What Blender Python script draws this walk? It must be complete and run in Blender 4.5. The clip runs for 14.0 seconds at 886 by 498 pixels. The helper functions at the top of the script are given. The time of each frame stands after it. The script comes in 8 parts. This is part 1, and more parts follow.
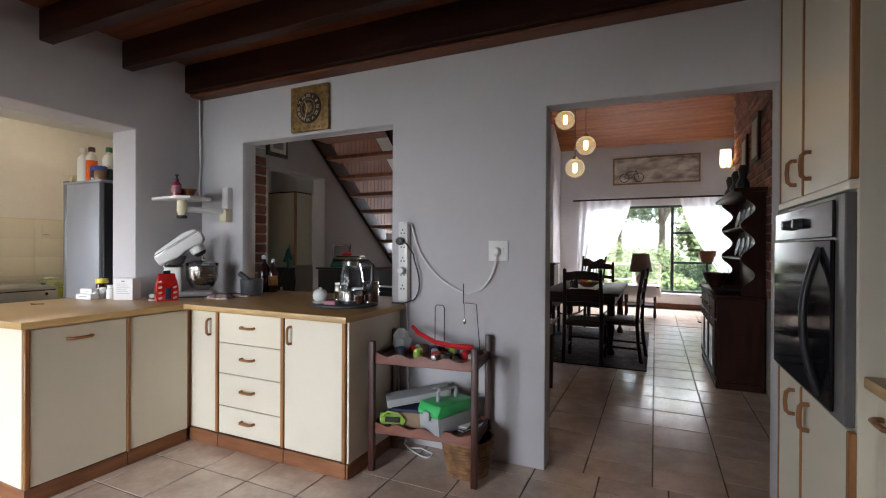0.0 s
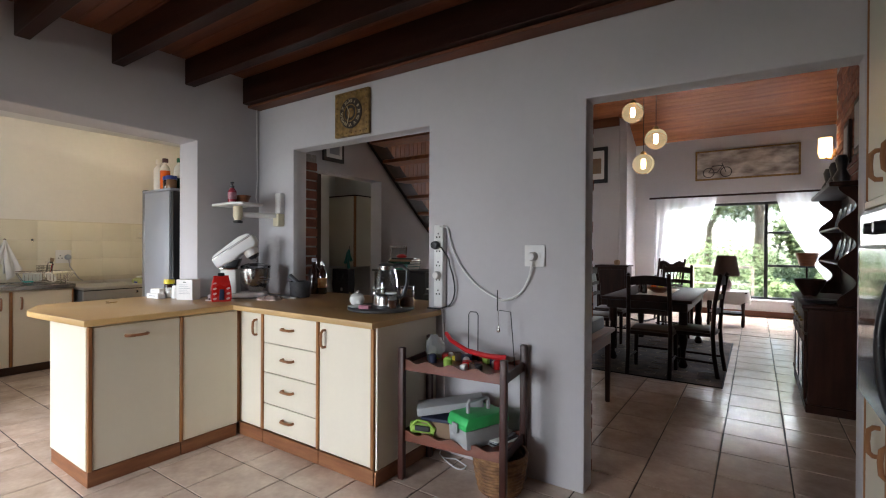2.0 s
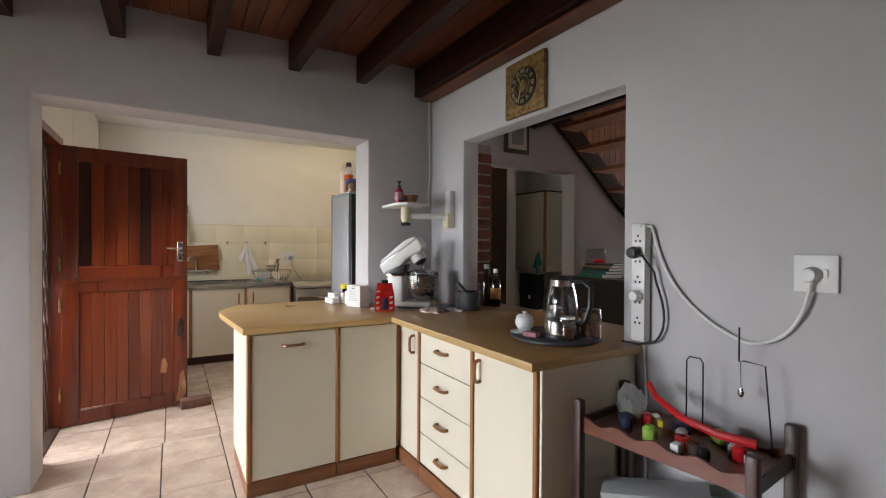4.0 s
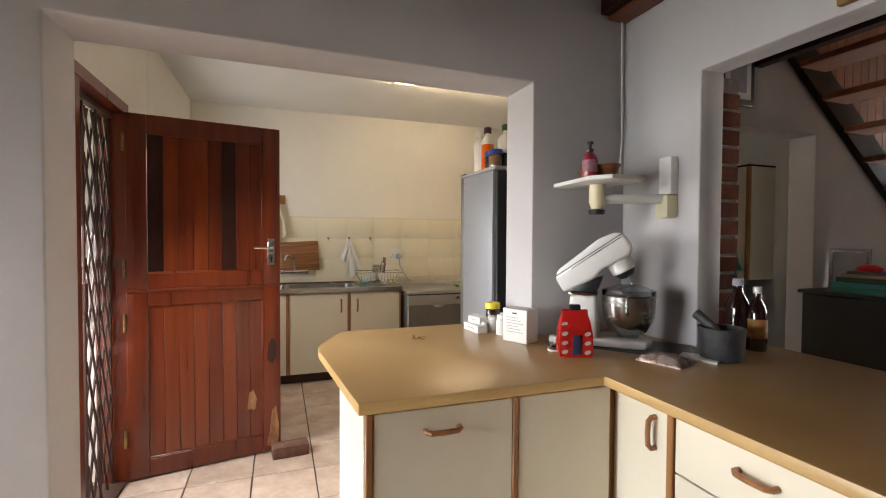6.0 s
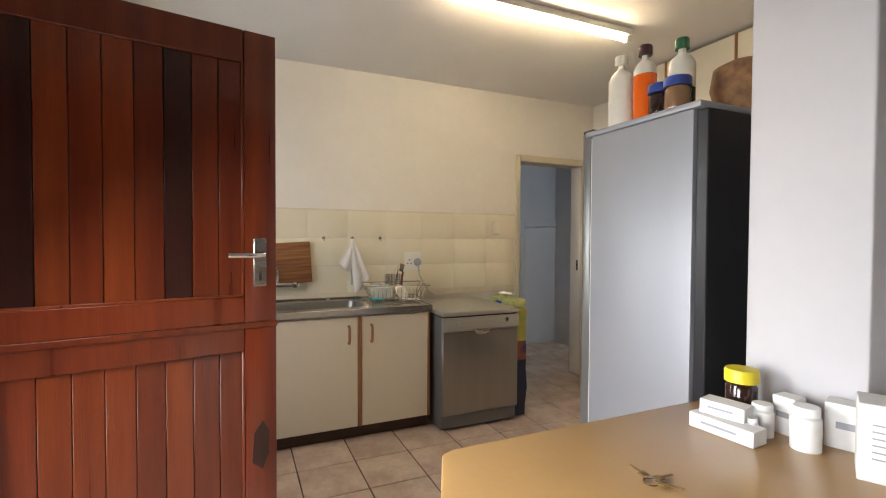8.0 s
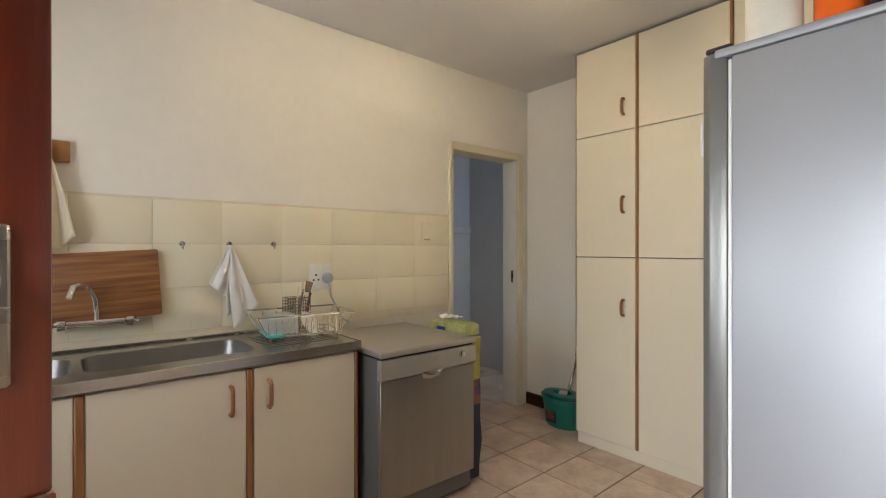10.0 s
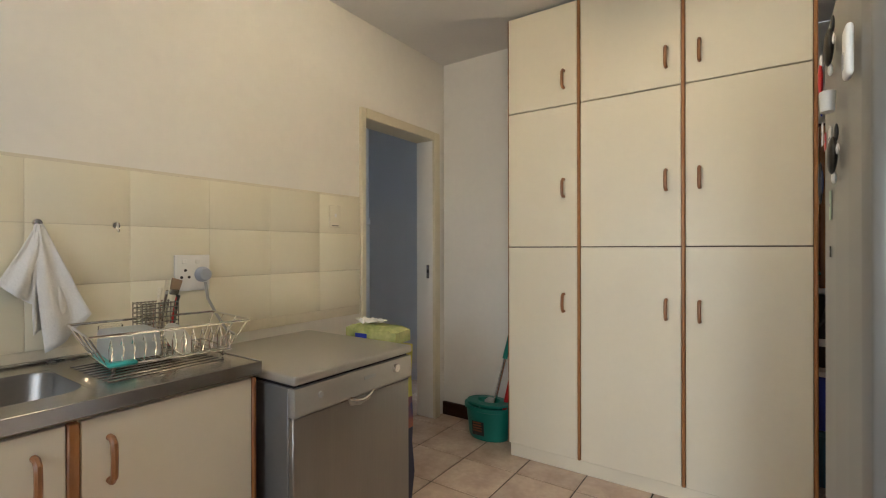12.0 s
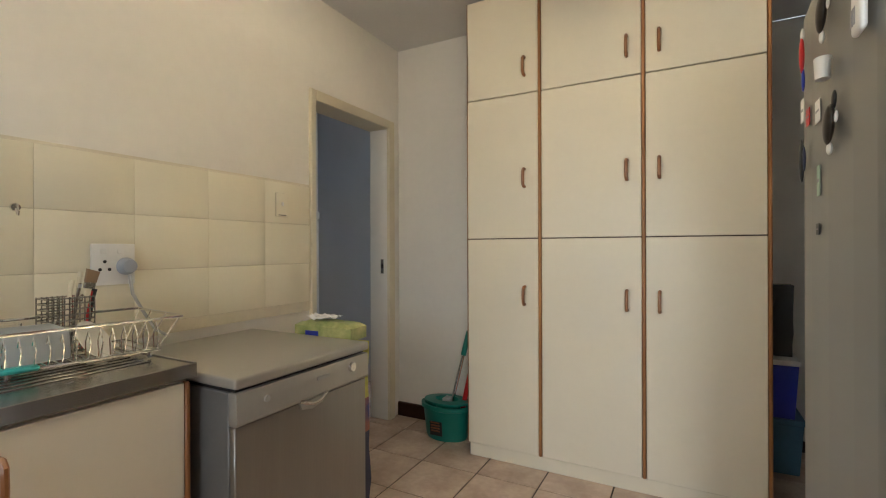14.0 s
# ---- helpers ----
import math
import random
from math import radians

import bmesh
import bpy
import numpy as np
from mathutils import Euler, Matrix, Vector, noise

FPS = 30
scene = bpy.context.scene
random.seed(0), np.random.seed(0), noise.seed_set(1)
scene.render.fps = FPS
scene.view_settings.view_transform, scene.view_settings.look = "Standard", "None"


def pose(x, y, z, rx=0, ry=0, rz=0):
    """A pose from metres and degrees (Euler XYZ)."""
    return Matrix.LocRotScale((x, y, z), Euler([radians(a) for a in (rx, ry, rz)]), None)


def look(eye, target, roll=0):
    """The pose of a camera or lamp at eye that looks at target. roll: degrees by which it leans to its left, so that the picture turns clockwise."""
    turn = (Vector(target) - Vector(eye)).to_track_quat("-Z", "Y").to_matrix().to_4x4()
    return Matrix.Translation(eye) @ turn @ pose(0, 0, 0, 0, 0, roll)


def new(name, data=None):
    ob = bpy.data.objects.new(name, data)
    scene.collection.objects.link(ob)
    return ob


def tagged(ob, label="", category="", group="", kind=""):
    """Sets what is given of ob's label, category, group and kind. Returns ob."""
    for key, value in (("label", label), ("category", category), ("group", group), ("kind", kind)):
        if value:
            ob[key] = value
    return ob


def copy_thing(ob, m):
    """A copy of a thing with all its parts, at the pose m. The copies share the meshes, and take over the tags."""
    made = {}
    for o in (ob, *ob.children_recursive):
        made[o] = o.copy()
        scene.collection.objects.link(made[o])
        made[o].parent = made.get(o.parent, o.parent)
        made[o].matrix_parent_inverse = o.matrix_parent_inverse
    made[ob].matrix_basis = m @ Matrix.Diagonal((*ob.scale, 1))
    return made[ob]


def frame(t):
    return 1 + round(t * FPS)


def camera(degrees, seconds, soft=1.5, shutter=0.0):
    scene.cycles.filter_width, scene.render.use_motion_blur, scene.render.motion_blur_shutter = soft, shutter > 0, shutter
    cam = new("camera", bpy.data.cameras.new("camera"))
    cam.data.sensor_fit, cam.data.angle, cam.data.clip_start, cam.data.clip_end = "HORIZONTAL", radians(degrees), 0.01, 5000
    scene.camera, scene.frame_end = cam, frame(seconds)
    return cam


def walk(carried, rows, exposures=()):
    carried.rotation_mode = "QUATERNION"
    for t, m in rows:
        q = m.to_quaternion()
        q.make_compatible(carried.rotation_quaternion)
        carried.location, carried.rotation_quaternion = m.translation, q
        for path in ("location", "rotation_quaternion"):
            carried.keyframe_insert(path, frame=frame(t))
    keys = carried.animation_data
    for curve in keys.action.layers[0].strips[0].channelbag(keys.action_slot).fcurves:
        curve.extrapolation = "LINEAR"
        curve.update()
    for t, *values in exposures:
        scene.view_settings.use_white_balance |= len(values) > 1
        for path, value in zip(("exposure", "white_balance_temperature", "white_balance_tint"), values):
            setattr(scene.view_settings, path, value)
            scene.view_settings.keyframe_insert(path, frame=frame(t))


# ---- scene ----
cam = camera(87.7, 14.0, soft=1.1)
PATH = [
    (0, (0.228, 0.291, 1.286), (-0.608, 2.108, 1.279), 0.3),
    (0.5, (0.275, 0.302, 1.286), (-0.599, 2.101, 1.278), 0.4),
    (1, (0.322, 0.339, 1.294), (-0.601, 2.113, 1.287), 0.3),
    (1.5, (0.383, 0.403, 1.292), (-0.619, 2.134, 1.285), 0.4),
    (2, (0.405, 0.503, 1.314), (-0.719, 2.158, 1.305), 0.3),
    (2.5, (0.388, 0.652, 1.333), (-0.917, 2.167, 1.32), 0.4),
    (3, (0.333, 0.826, 1.339), (-1.144, 2.175, 1.324), 0.5),
    (3.2, (0.301, 0.902, 1.347), (-1.23, 2.189, 1.331), 0.4),
    (5.5, (-0.859, 1.285, 1.362), (-2.743, 1.957, 1.323), 0.5),
    (6, (-1.243, 1.246, 1.385), (-3.126, 1.916, 1.334), 0.3),
    (6.5, (-1.628, 1.209, 1.4), (-3.511, 1.88, 1.349), 0.2),
    (7, (-1.998, 1.151, 1.407), (-3.881, 1.821, 1.358), 0.5),
    (7.5, (-2.351, 1.123, 1.388), (-4.214, 1.849, 1.339), 0.4),
    (9.8, (-3.632, 1.232, 1.354), (-5.254, 2.512, 1.345), 0.2),
    (10, (-3.73, 1.253, 1.345), (-5.307, 2.586, 1.343), 0.0),
    (10.5, (-3.922, 1.306, 1.34), (-5.385, 2.764, 1.335), -0.0),
    (11, (-4.082, 1.366, 1.315), (-5.429, 2.932, 1.312), -0.1),
    (11.5, (-4.217, 1.408, 1.302), (-5.463, 3.055, 1.297), -0.1),
    (12, (-4.306, 1.453, 1.278), (-5.475, 3.157, 1.277), -0.1),
    (12.5, (-4.343, 1.484, 1.27), (-5.45, 3.228, 1.267), -0.1),
    (13, (-4.366, 1.5, 1.256), (-5.419, 3.278, 1.257), -0.2),
    (13.5, (-4.392, 1.516, 1.245), (-5.406, 3.317, 1.24), -0.1),
    (14, (-4.417, 1.54, 1.231), (-5.392, 3.361, 1.23), -0.2),
]
EXPOSURES = [(0, 2.60, 6250, 12), (3, 2.68, 6280, 12), (6, 2.88, 6850, 12), (9, 2.98, 6400, 11), (14, 2.88, 6300, 8)]
walk(cam, [(t, look(eye, target, roll)) for t, eye, target, roll in PATH], EXPOSURES)

# ---- world and light ----
world = bpy.data.worlds.new("sky")
scene.world = world
world.use_nodes = True
wn = world.node_tree.nodes
sky = wn.new("ShaderNodeTexSky")
sky.sky_type, sky.sun_disc = "NISHITA", False
sky.sun_elevation, sky.sun_rotation = radians(52), radians(200)
wn["Background"].inputs["Strength"].default_value = 0.15
world.node_tree.links.new(sky.outputs[0], wn["Background"].inputs["Color"])


def lamp(name, kind, m, energy, color=(1, 1, 1), size=1.0, size_y=None):
    d = bpy.data.lights.new(name, kind)
    d.energy, d.color = energy, color
    if kind == "AREA":
        d.shape, d.size, d.size_y = "RECTANGLE", size, size_y or size
    if kind == "SUN":
        d.angle = radians(size)
    ob = new(name, d)
    ob.matrix_world = m
    return ob


lamp("sun", "SUN", look((0, 0, 20), (-4, 6, 5)), 5.0, (1, 0.95, 0.88), 2)
# daylight that enters by the kitchen's and the scullery's windows
lamp("kitchen_window_light", "AREA", look((-2.1, -2.36, 1.3), (-2.15, 0.4, -0.17)), 9.0, (0.90, 0.95, 1.0), 1.4, 1.6).data.spread = radians(95)
lamp("scullery_window_light", "AREA", look((-5.25, 0.30, 1.55), (-5.25, 3, 1.2)), 1.6, (0.93, 0.96, 1.0), 0.9, 0.9)
# area lamp hidden above the dining window's head, added to brighten the floor
lamp("dining_fill_light", "AREA", look((0.2, 11.8, 2.55), (0.2, 9.2, 0)), 95, (0.95, 0.98, 1.0), 2.6, 0.6)
lamp("garden_door_light", "AREA", look((-2.98, 10.53, 1.10), (-2.9, 4.5, 1.0)), 6, (0.97, 0.98, 1.0), 0.8, 2.0).data.spread = radians(50)
lamp("back_door_light", "AREA", look((-3.83, 0.225, 1.25), (-3.6, 1.9, -0.1)), 4.0, (0.96, 0.98, 1.0), 0.42, 1.5).data.spread = radians(125)

# ---- materials ----
def material(name, color, rough=0.5, metal=0.0, grain=0.0, scale=8.0, stretch=(1, 1, 1), bump=0.0, fine=60.0,
             spread=0.0, coat=0.0, emit=None, strength=0.0, second=None, wear=0.06, vary=0.07):
    """A painted, wooden, stone or metal surface: broad variation, fine grain, small relief, tone by object."""
    m = bpy.data.materials.new(name)
    m.use_nodes = True
    n, l = m.node_tree.nodes, m.node_tree.links
    b = n["Principled BSDF"]
    b.inputs["Roughness"].default_value, b.inputs["Metallic"].default_value = rough, metal
    b.inputs["Coat Weight"].default_value = coat
    b.inputs["Coat Roughness"].default_value = 0.12
    co = n.new("ShaderNodeTexCoord")
    mp = n.new("ShaderNodeMapping")
    mp.inputs["Scale"].default_value = stretch
    l.new(co.outputs["Object"], mp.inputs["Vector"])
    big = n.new("ShaderNodeTexNoise")
    big.inputs["Scale"].default_value, big.inputs["Detail"].default_value = scale, 6
    l.new(mp.outputs[0], big.inputs["Vector"])
    small = n.new("ShaderNodeTexNoise")
    small.inputs["Scale"].default_value, small.inputs["Detail"].default_value = fine, 4
    l.new(mp.outputs[0], small.inputs["Vector"])
    ramp = n.new("ShaderNodeValToRGB")
    dark = second or tuple(c * (1 - grain) for c in color)
    ramp.color_ramp.elements[0].position, ramp.color_ramp.elements[1].position = 0.32, 0.68
    ramp.color_ramp.elements[0].color, ramp.color_ramp.elements[1].color = (*dark, 1), (*color, 1)
    l.new(big.outputs["Fac"], ramp.inputs["Fac"])
    hsv = n.new("ShaderNodeHueSaturation")
    l.new(ramp.outputs[0], hsv.inputs["Color"])
    value = n.new("ShaderNodeMapRange")
    value.inputs["To Min"].default_value, value.inputs["To Max"].default_value = 1 - wear, 1 + wear
    l.new(small.outputs["Fac"], value.inputs["Value"])
    last = value.outputs[0]
    if spread:
        info = n.new("ShaderNodeObjectInfo")
        per = n.new("ShaderNodeMapRange")
        per.inputs["To Min"].default_value, per.inputs["To Max"].default_value = 1 - spread, 1 + spread
        l.new(info.outputs["Random"], per.inputs["Value"])
        mul = n.new("ShaderNodeMath")
        mul.operation = "MULTIPLY"
        l.new(last, mul.inputs[0])
        l.new(per.outputs[0], mul.inputs[1])
        last = mul.outputs[0]
        shift = n.new("ShaderNodeVectorMath")
        l.new(co.outputs["Object"], shift.inputs[0])
        comb = n.new("ShaderNodeCombineXYZ")
        far = n.new("ShaderNodeMath")
        far.operation, far.inputs[1].default_value = "MULTIPLY", 40
        l.new(info.outputs["Random"], far.inputs[0])
        for k in range(3):
            l.new(far.outputs[0], comb.inputs[k])
        l.new(comb.outputs[0], shift.inputs[1])
        l.new(shift.outputs[0], mp.inputs["Vector"])
    l.new(last, hsv.inputs["Value"])
    l.new(hsv.outputs[0], b.inputs["Base Color"])
    rr = n.new("ShaderNodeMapRange")
    rr.inputs["To Min"].default_value, rr.inputs["To Max"].default_value = max(0.02, rough - vary), min(1, rough + vary)
    l.new(big.outputs["Fac"], rr.inputs["Value"])
    l.new(rr.outputs[0], b.inputs["Roughness"])
    if bump:
        bp = n.new("ShaderNodeBump")
        bp.inputs["Strength"].default_value, bp.inputs["Distance"].default_value = bump, 0.004
        l.new(small.outputs["Fac"], bp.inputs["Height"])
        l.new(bp.outputs[0], b.inputs["Normal"])
    if emit:
        b.inputs["Emission Color"].default_value, b.inputs["Emission Strength"].default_value = (*emit, 1), strength
    return m


def glass(name, color=(1, 1, 1), rough=0.0, ior=1.45):
    m = material(name, color, max(rough, 0.02), wear=0.0)
    b = m.node_tree.nodes["Principled BSDF"]
    b.inputs["Transmission Weight"].default_value, b.inputs["IOR"].default_value = 1.0, ior
    b.inputs["Roughness"].default_value = rough
    return m


def dull(name, color, rough, ior):
    """A dark, weakly reflecting enamel."""
    m = material(name, color, rough, grain=0.15, scale=5)
    m.node_tree.nodes["Principled BSDF"].inputs["IOR"].default_value = ior
    return m


def sheer(name, color, seen):
    m = material(name, color, 0.9, grain=0.1, scale=5)
    b = m.node_tree.nodes["Principled BSDF"]
    n, l = m.node_tree.nodes, m.node_tree.links
    out = n["Material Output"]
    tr, tl, a, c = (n.new("ShaderNodeBsdfTransparent"), n.new("ShaderNodeBsdfTranslucent"), n.new("ShaderNodeMixShader"), n.new("ShaderNodeMixShader"))
    tl.inputs[0].default_value = (*color, 1)
    a.inputs[0].default_value, c.inputs[0].default_value = 0.6, seen
    l.new(b.outputs[0], a.inputs[1]), l.new(tl.outputs[0], a.inputs[2])
    l.new(a.outputs[0], c.inputs[1]), l.new(tr.outputs[0], c.inputs[2])
    l.new(c.outputs[0], out.inputs["Surface"])
    return m


PLASTER = material("white_plaster", (0.545, 0.525, 0.53), 0.85, grain=0.05, scale=1.6, bump=0.25, fine=22, wear=0.03)
CREAM_WALL = material("cream_plaster", (0.82, 0.795, 0.735), 0.85, grain=0.05, scale=1.6, bump=0.2, fine=22, wear=0.03)
CEILING = material("ceiling_paint", (0.76, 0.75, 0.72), 0.9, grain=0.05, scale=2, bump=0.15, fine=40, wear=0.03)
TILE = material("floor_tile", (0.63, 0.495, 0.40), 0.17, second=(0.475, 0.355, 0.28), scale=6, bump=0.08, fine=34, spread=0.07, wear=0.16, vary=0.03)
TILE.node_tree.nodes["Principled BSDF"].inputs["IOR"].default_value = 1.65
GROUT = material("dark_grout", (0.075, 0.058, 0.048), 0.9, grain=0.3, scale=20, bump=0.4)
WALL_TILE = material("cream_wall_tile", (0.82, 0.77, 0.61), 0.10, grain=0.02, scale=2, spread=0.012, coat=0.7, wear=0.015, vary=0.02)
TILE_JOINT = material("pale_joint", (0.70, 0.64, 0.50), 0.5, grain=0.05, scale=20)
BEAM = material("dark_beam_wood", (0.030, 0.0082, 0.0034), 0.42, grain=0.5, scale=3.5, stretch=(0.25, 4, 4), bump=0.3, fine=30, spread=0.15, wear=0.2)
BEAM.node_tree.nodes["Principled BSDF"].inputs["IOR"].default_value = 1.3
BOARD = material("pine_board", (0.16, 0.048, 0.016), 0.48, second=(0.09, 0.025, 0.009), scale=3, stretch=(0.3, 5, 5), bump=0.2, fine=25, spread=0.18, wear=0.15)
PINE_CEILING = material("pine_ceiling", (0.33, 0.108, 0.03), 0.36, second=(0.20, 0.06, 0.018), scale=3, stretch=(0.3, 5, 5), bump=0.2, fine=25, spread=0.12, wear=0.15)
DOOR_WOOD = material("meranti", (0.1735, 0.0289, 0.0067), 0.30, second=(0.1041, 0.0151, 0.0045), scale=4, stretch=(6, 6, 0.35), bump=0.2, fine=30, spread=0.14, coat=0.25, wear=0.14)
DOOR_DARK = material("meranti_dark_plank", (0.0365, 0.0081, 0.0044), 0.32, second=(0.0206, 0.0048, 0.0035), scale=4, stretch=(6, 6, 0.35), bump=0.2, fine=30, spread=0.2, coat=0.3, wear=0.14)
DOOR_LIGHT = material("meranti_light_plank", (0.2169, 0.0426, 0.0089), 0.30, second=(0.1566, 0.0262, 0.0059), scale=4, stretch=(6, 6, 0.35), bump=0.2, fine=30, spread=0.10, coat=0.25, wear=0.14)
DOOR_WORN = material("worn_bare_wood", (0.50, 0.27, 0.12), 0.7, second=(0.24, 0.09, 0.04), scale=14, stretch=(3, 3, 1), wear=0.2)
LAMINATE = material("cream_laminate", (0.775, 0.715, 0.575), 0.42, grain=0.03, scale=1.5, wear=0.02, fine=40)
TRIM = material("oak_trim", (0.40, 0.185, 0.062), 0.42, second=(0.27, 0.108, 0.034), scale=5, stretch=(4, 4, 0.5), bump=0.15, wear=0.12)
HANDLE = material("stained_handle", (0.36, 0.165, 0.065), 0.35, second=(0.25, 0.10, 0.038), scale=8, stretch=(4, 4, 1), wear=0.12)
PLINTH = material("plinth_wood", (0.30, 0.125, 0.05), 0.5, second=(0.18, 0.065, 0.026), scale=4, stretch=(1, 1, 6), wear=0.15)
DARK_PLINTH = material("dark_plinth", (0.07, 0.035, 0.02), 0.6, grain=0.3, scale=5)
WORKTOP = material("worktop_laminate", (0.43, 0.255, 0.095), 0.33, second=(0.385, 0.222, 0.08), scale=1.2, fine=70, wear=0.05, vary=0.01, coat=0.1)
WORK_EDGE = material("worktop_edge", (0.58, 0.37, 0.145), 0.4, grain=0.12, scale=4, wear=0.06)
STEEL = material("brushed_steel", (0.46, 0.445, 0.42), 0.26, 1.0, grain=0.10, scale=3, stretch=(1, 1, 6), fine=50, wear=0.05)
DISH_STEEL = material("dishwasher_steel", (0.34, 0.325, 0.30), 0.34, 0.85, grain=0.08, scale=3, stretch=(5, 5, 0.3), fine=30, wear=0.05)
SILVER_PAINT = material("silver_paint", (0.44, 0.425, 0.39), 0.38, 0.5, grain=0.05, scale=3, wear=0.04)
CHROME = material("chrome", (0.78, 0.77, 0.75), 0.10, 1.0, wear=0.02)
FRIDGE = material("grey_metal_paint", (0.34, 0.348, 0.37), 0.46, 0.35, grain=0.05, scale=2, fine=140, bump=0.05, wear=0.03)
FRIDGE_DOOR = material("silver_fridge_door", (0.21, 0.208, 0.20), 0.36, 0.55, grain=0.04, scale=1.5, fine=30, wear=0.02)
BLACK = material("black_plastic", (0.018, 0.018, 0.02), 0.38, grain=0.2, scale=12, wear=0.1)
DARK = material("dark_recess", (0.03, 0.028, 0.027), 0.8, grain=0.2, scale=8)
BLACK_GLASS = material("black_glass", (0.008, 0.008, 0.010), 0.08, wear=0.02)
BLACK_GLASS.node_tree.nodes["Principled BSDF"].inputs["IOR"].default_value = 1.3
WHITE = material("white_plastic", (0.78, 0.77, 0.74), 0.35, grain=0.03, scale=5, wear=0.02)
AGED = material("aged_cream_plastic", (0.70, 0.63, 0.43), 0.45, grain=0.06, scale=6, wear=0.03)
FURN = material("dark_stained_wood", (0.026, 0.0085, 0.005), 0.5, grain=0.5, scale=4, stretch=(5, 5, 0.6), bump=0.15, spread=0.15, wear=0.2)
FURN.node_tree.nodes["Principled BSDF"].inputs["IOR"].default_value = 1.3
RACK_WOOD = material("mahogany", (0.060, 0.0165, 0.010), 0.45, grain=0.45, scale=5, stretch=(4, 4, 0.6), spread=0.1, wear=0.15)
RACK_SHELF = material("mahogany_shelf", (0.20, 0.055, 0.026), 0.35, grain=0.35, scale=5, stretch=(0.6, 4, 4), wear=0.15)
BRICK = material("face_brick", (0.27, 0.105, 0.065), 0.9, second=(0.15, 0.058, 0.042), scale=9, bump=0.6, fine=60, spread=0.3, wear=0.2)
MORTAR = material("mortar", (0.36, 0.33, 0.30), 0.95, grain=0.3, scale=30, bump=0.6)
RED = material("red_plastic", (0.55, 0.012, 0.016), 0.35, grain=0.1, scale=6)
GREEN = material("green_plastic", (0.05, 0.50, 0.13), 0.35, grain=0.08, scale=6)
TEAL = material("teal_plastic", (0.008, 0.19, 0.15), 0.4, grain=0.15, scale=6)
LIME = material("lime_fabric", (0.33, 0.52, 0.08), 0.7, grain=0.2, scale=14, bump=0.3)
GREY = material("grey_plastic", (0.40, 0.41, 0.41), 0.45, grain=0.06, scale=6)
NAVY = material("navy_card", (0.025, 0.032, 0.075), 0.6, grain=0.2, scale=8)
BLUE = material("blue_plastic", (0.012, 0.03, 0.36), 0.4, grain=0.1, scale=8)
CARD = material("brown_card", (0.30, 0.20, 0.12), 0.8, grain=0.15, scale=10)
YELLOW = material("yellow_plastic", (0.75, 0.60, 0.03), 0.4, grain=0.05, scale=8)
ORANGE = material("orange_liquid", (0.80, 0.13, 0.01), 0.15, grain=0.05, scale=8, coat=0.3)
PAPER = material("paper", (0.78, 0.76, 0.73), 0.8, grain=0.04, scale=8)
PAPER_GREY = material("printed_grey", (0.35, 0.35, 0.37), 0.8, grain=0.1, scale=20)
CLOTH = material("white_cloth", (0.80, 0.79, 0.77), 0.95, grain=0.06, scale=12, bump=0.4, fine=150)
WICKER = material("wicker", (0.30, 0.15, 0.06), 0.7, second=(0.12, 0.05, 0.02), scale=22, bump=0.4, fine=60, wear=0.2)
BRASS = material("aged_brass", (0.34, 0.21, 0.065), 0.48, 0.35, second=(0.14, 0.08, 0.025), scale=28, bump=0.8, fine=70, wear=0.2)
STONE = material("dark_granite", (0.055, 0.055, 0.058), 0.55, grain=0.4, scale=30, bump=0.3, fine=120, wear=0.2)
BOWL_WOOD = material("bowl_wood", (0.28, 0.10, 0.035), 0.4, second=(0.15, 0.05, 0.02), scale=7, stretch=(1, 1, 5), wear=0.15)
FRAME_PAINT = material("cream_frame_paint", (0.72, 0.66, 0.50), 0.45, grain=0.05, scale=4, wear=0.04)
GREY_DOOR = material("pale_painted_door", (0.55, 0.545, 0.56), 0.6, grain=0.05, scale=3, wear=0.03)
GLASS = glass("clear_glass")
AMBER = glass("glowing_amber_glass", (1.0, 0.93, 0.70), 0.0, 1.03)
# weak emission in the glass itself stands in for the bulb's glow through it
AMBER.node_tree.nodes["Principled BSDF"].inputs["Emission Color"].default_value = (1.0, 0.80, 0.46, 1)
AMBER.node_tree.nodes["Principled BSDF"].inputs["Emission Strength"].default_value = 0.03
JUG_GLASS = glass("smoked_glass", (0.72, 0.75, 0.78))
COLA = material("dark_bottle", (0.022, 0.008, 0.006), 0.08, coat=0.5)
GREEN_GLASS = material("dark_green_bottle", (0.012, 0.05, 0.035), 0.10, coat=0.5)
TUBE_GLOW = material("fluorescent_tube", (1, 1, 1), 0.4, emit=(1.0, 0.785, 0.50), strength=9.0)
BULB_GLOW = material("bulb_filament", (1, 1, 1), 0.4, emit=(1.0, 0.66, 0.30), strength=4.8)
SCONCE_GLOW = material("sconce_glass", (1, 0.95, 0.85), 0.4, emit=(1.0, 0.52, 0.20), strength=0.9)
SHEER = sheer("sheer_curtain", (0.85, 0.85, 0.86), 0.42)
FOLIAGE = material("foliage", (0.12, 0.165, 0.06), 0.7, second=(0.055, 0.09, 0.03), scale=3, spread=0.25, wear=0.3)
BARK = material("bark", (0.16, 0.12, 0.085), 0.9, grain=0.4, scale=8, stretch=(3, 3, 0.5), bump=0.8)
GRASS = material("lawn", (0.12, 0.16, 0.06), 0.9, grain=0.4, scale=3, bump=0.5, wear=0.2)
PAVING = material("paving", (0.38, 0.35, 0.31), 0.85, grain=0.2, scale=3, bump=0.3)
SHADE = material("brown_shade", (0.085, 0.05, 0.04), 0.8, grain=0.2, scale=10)
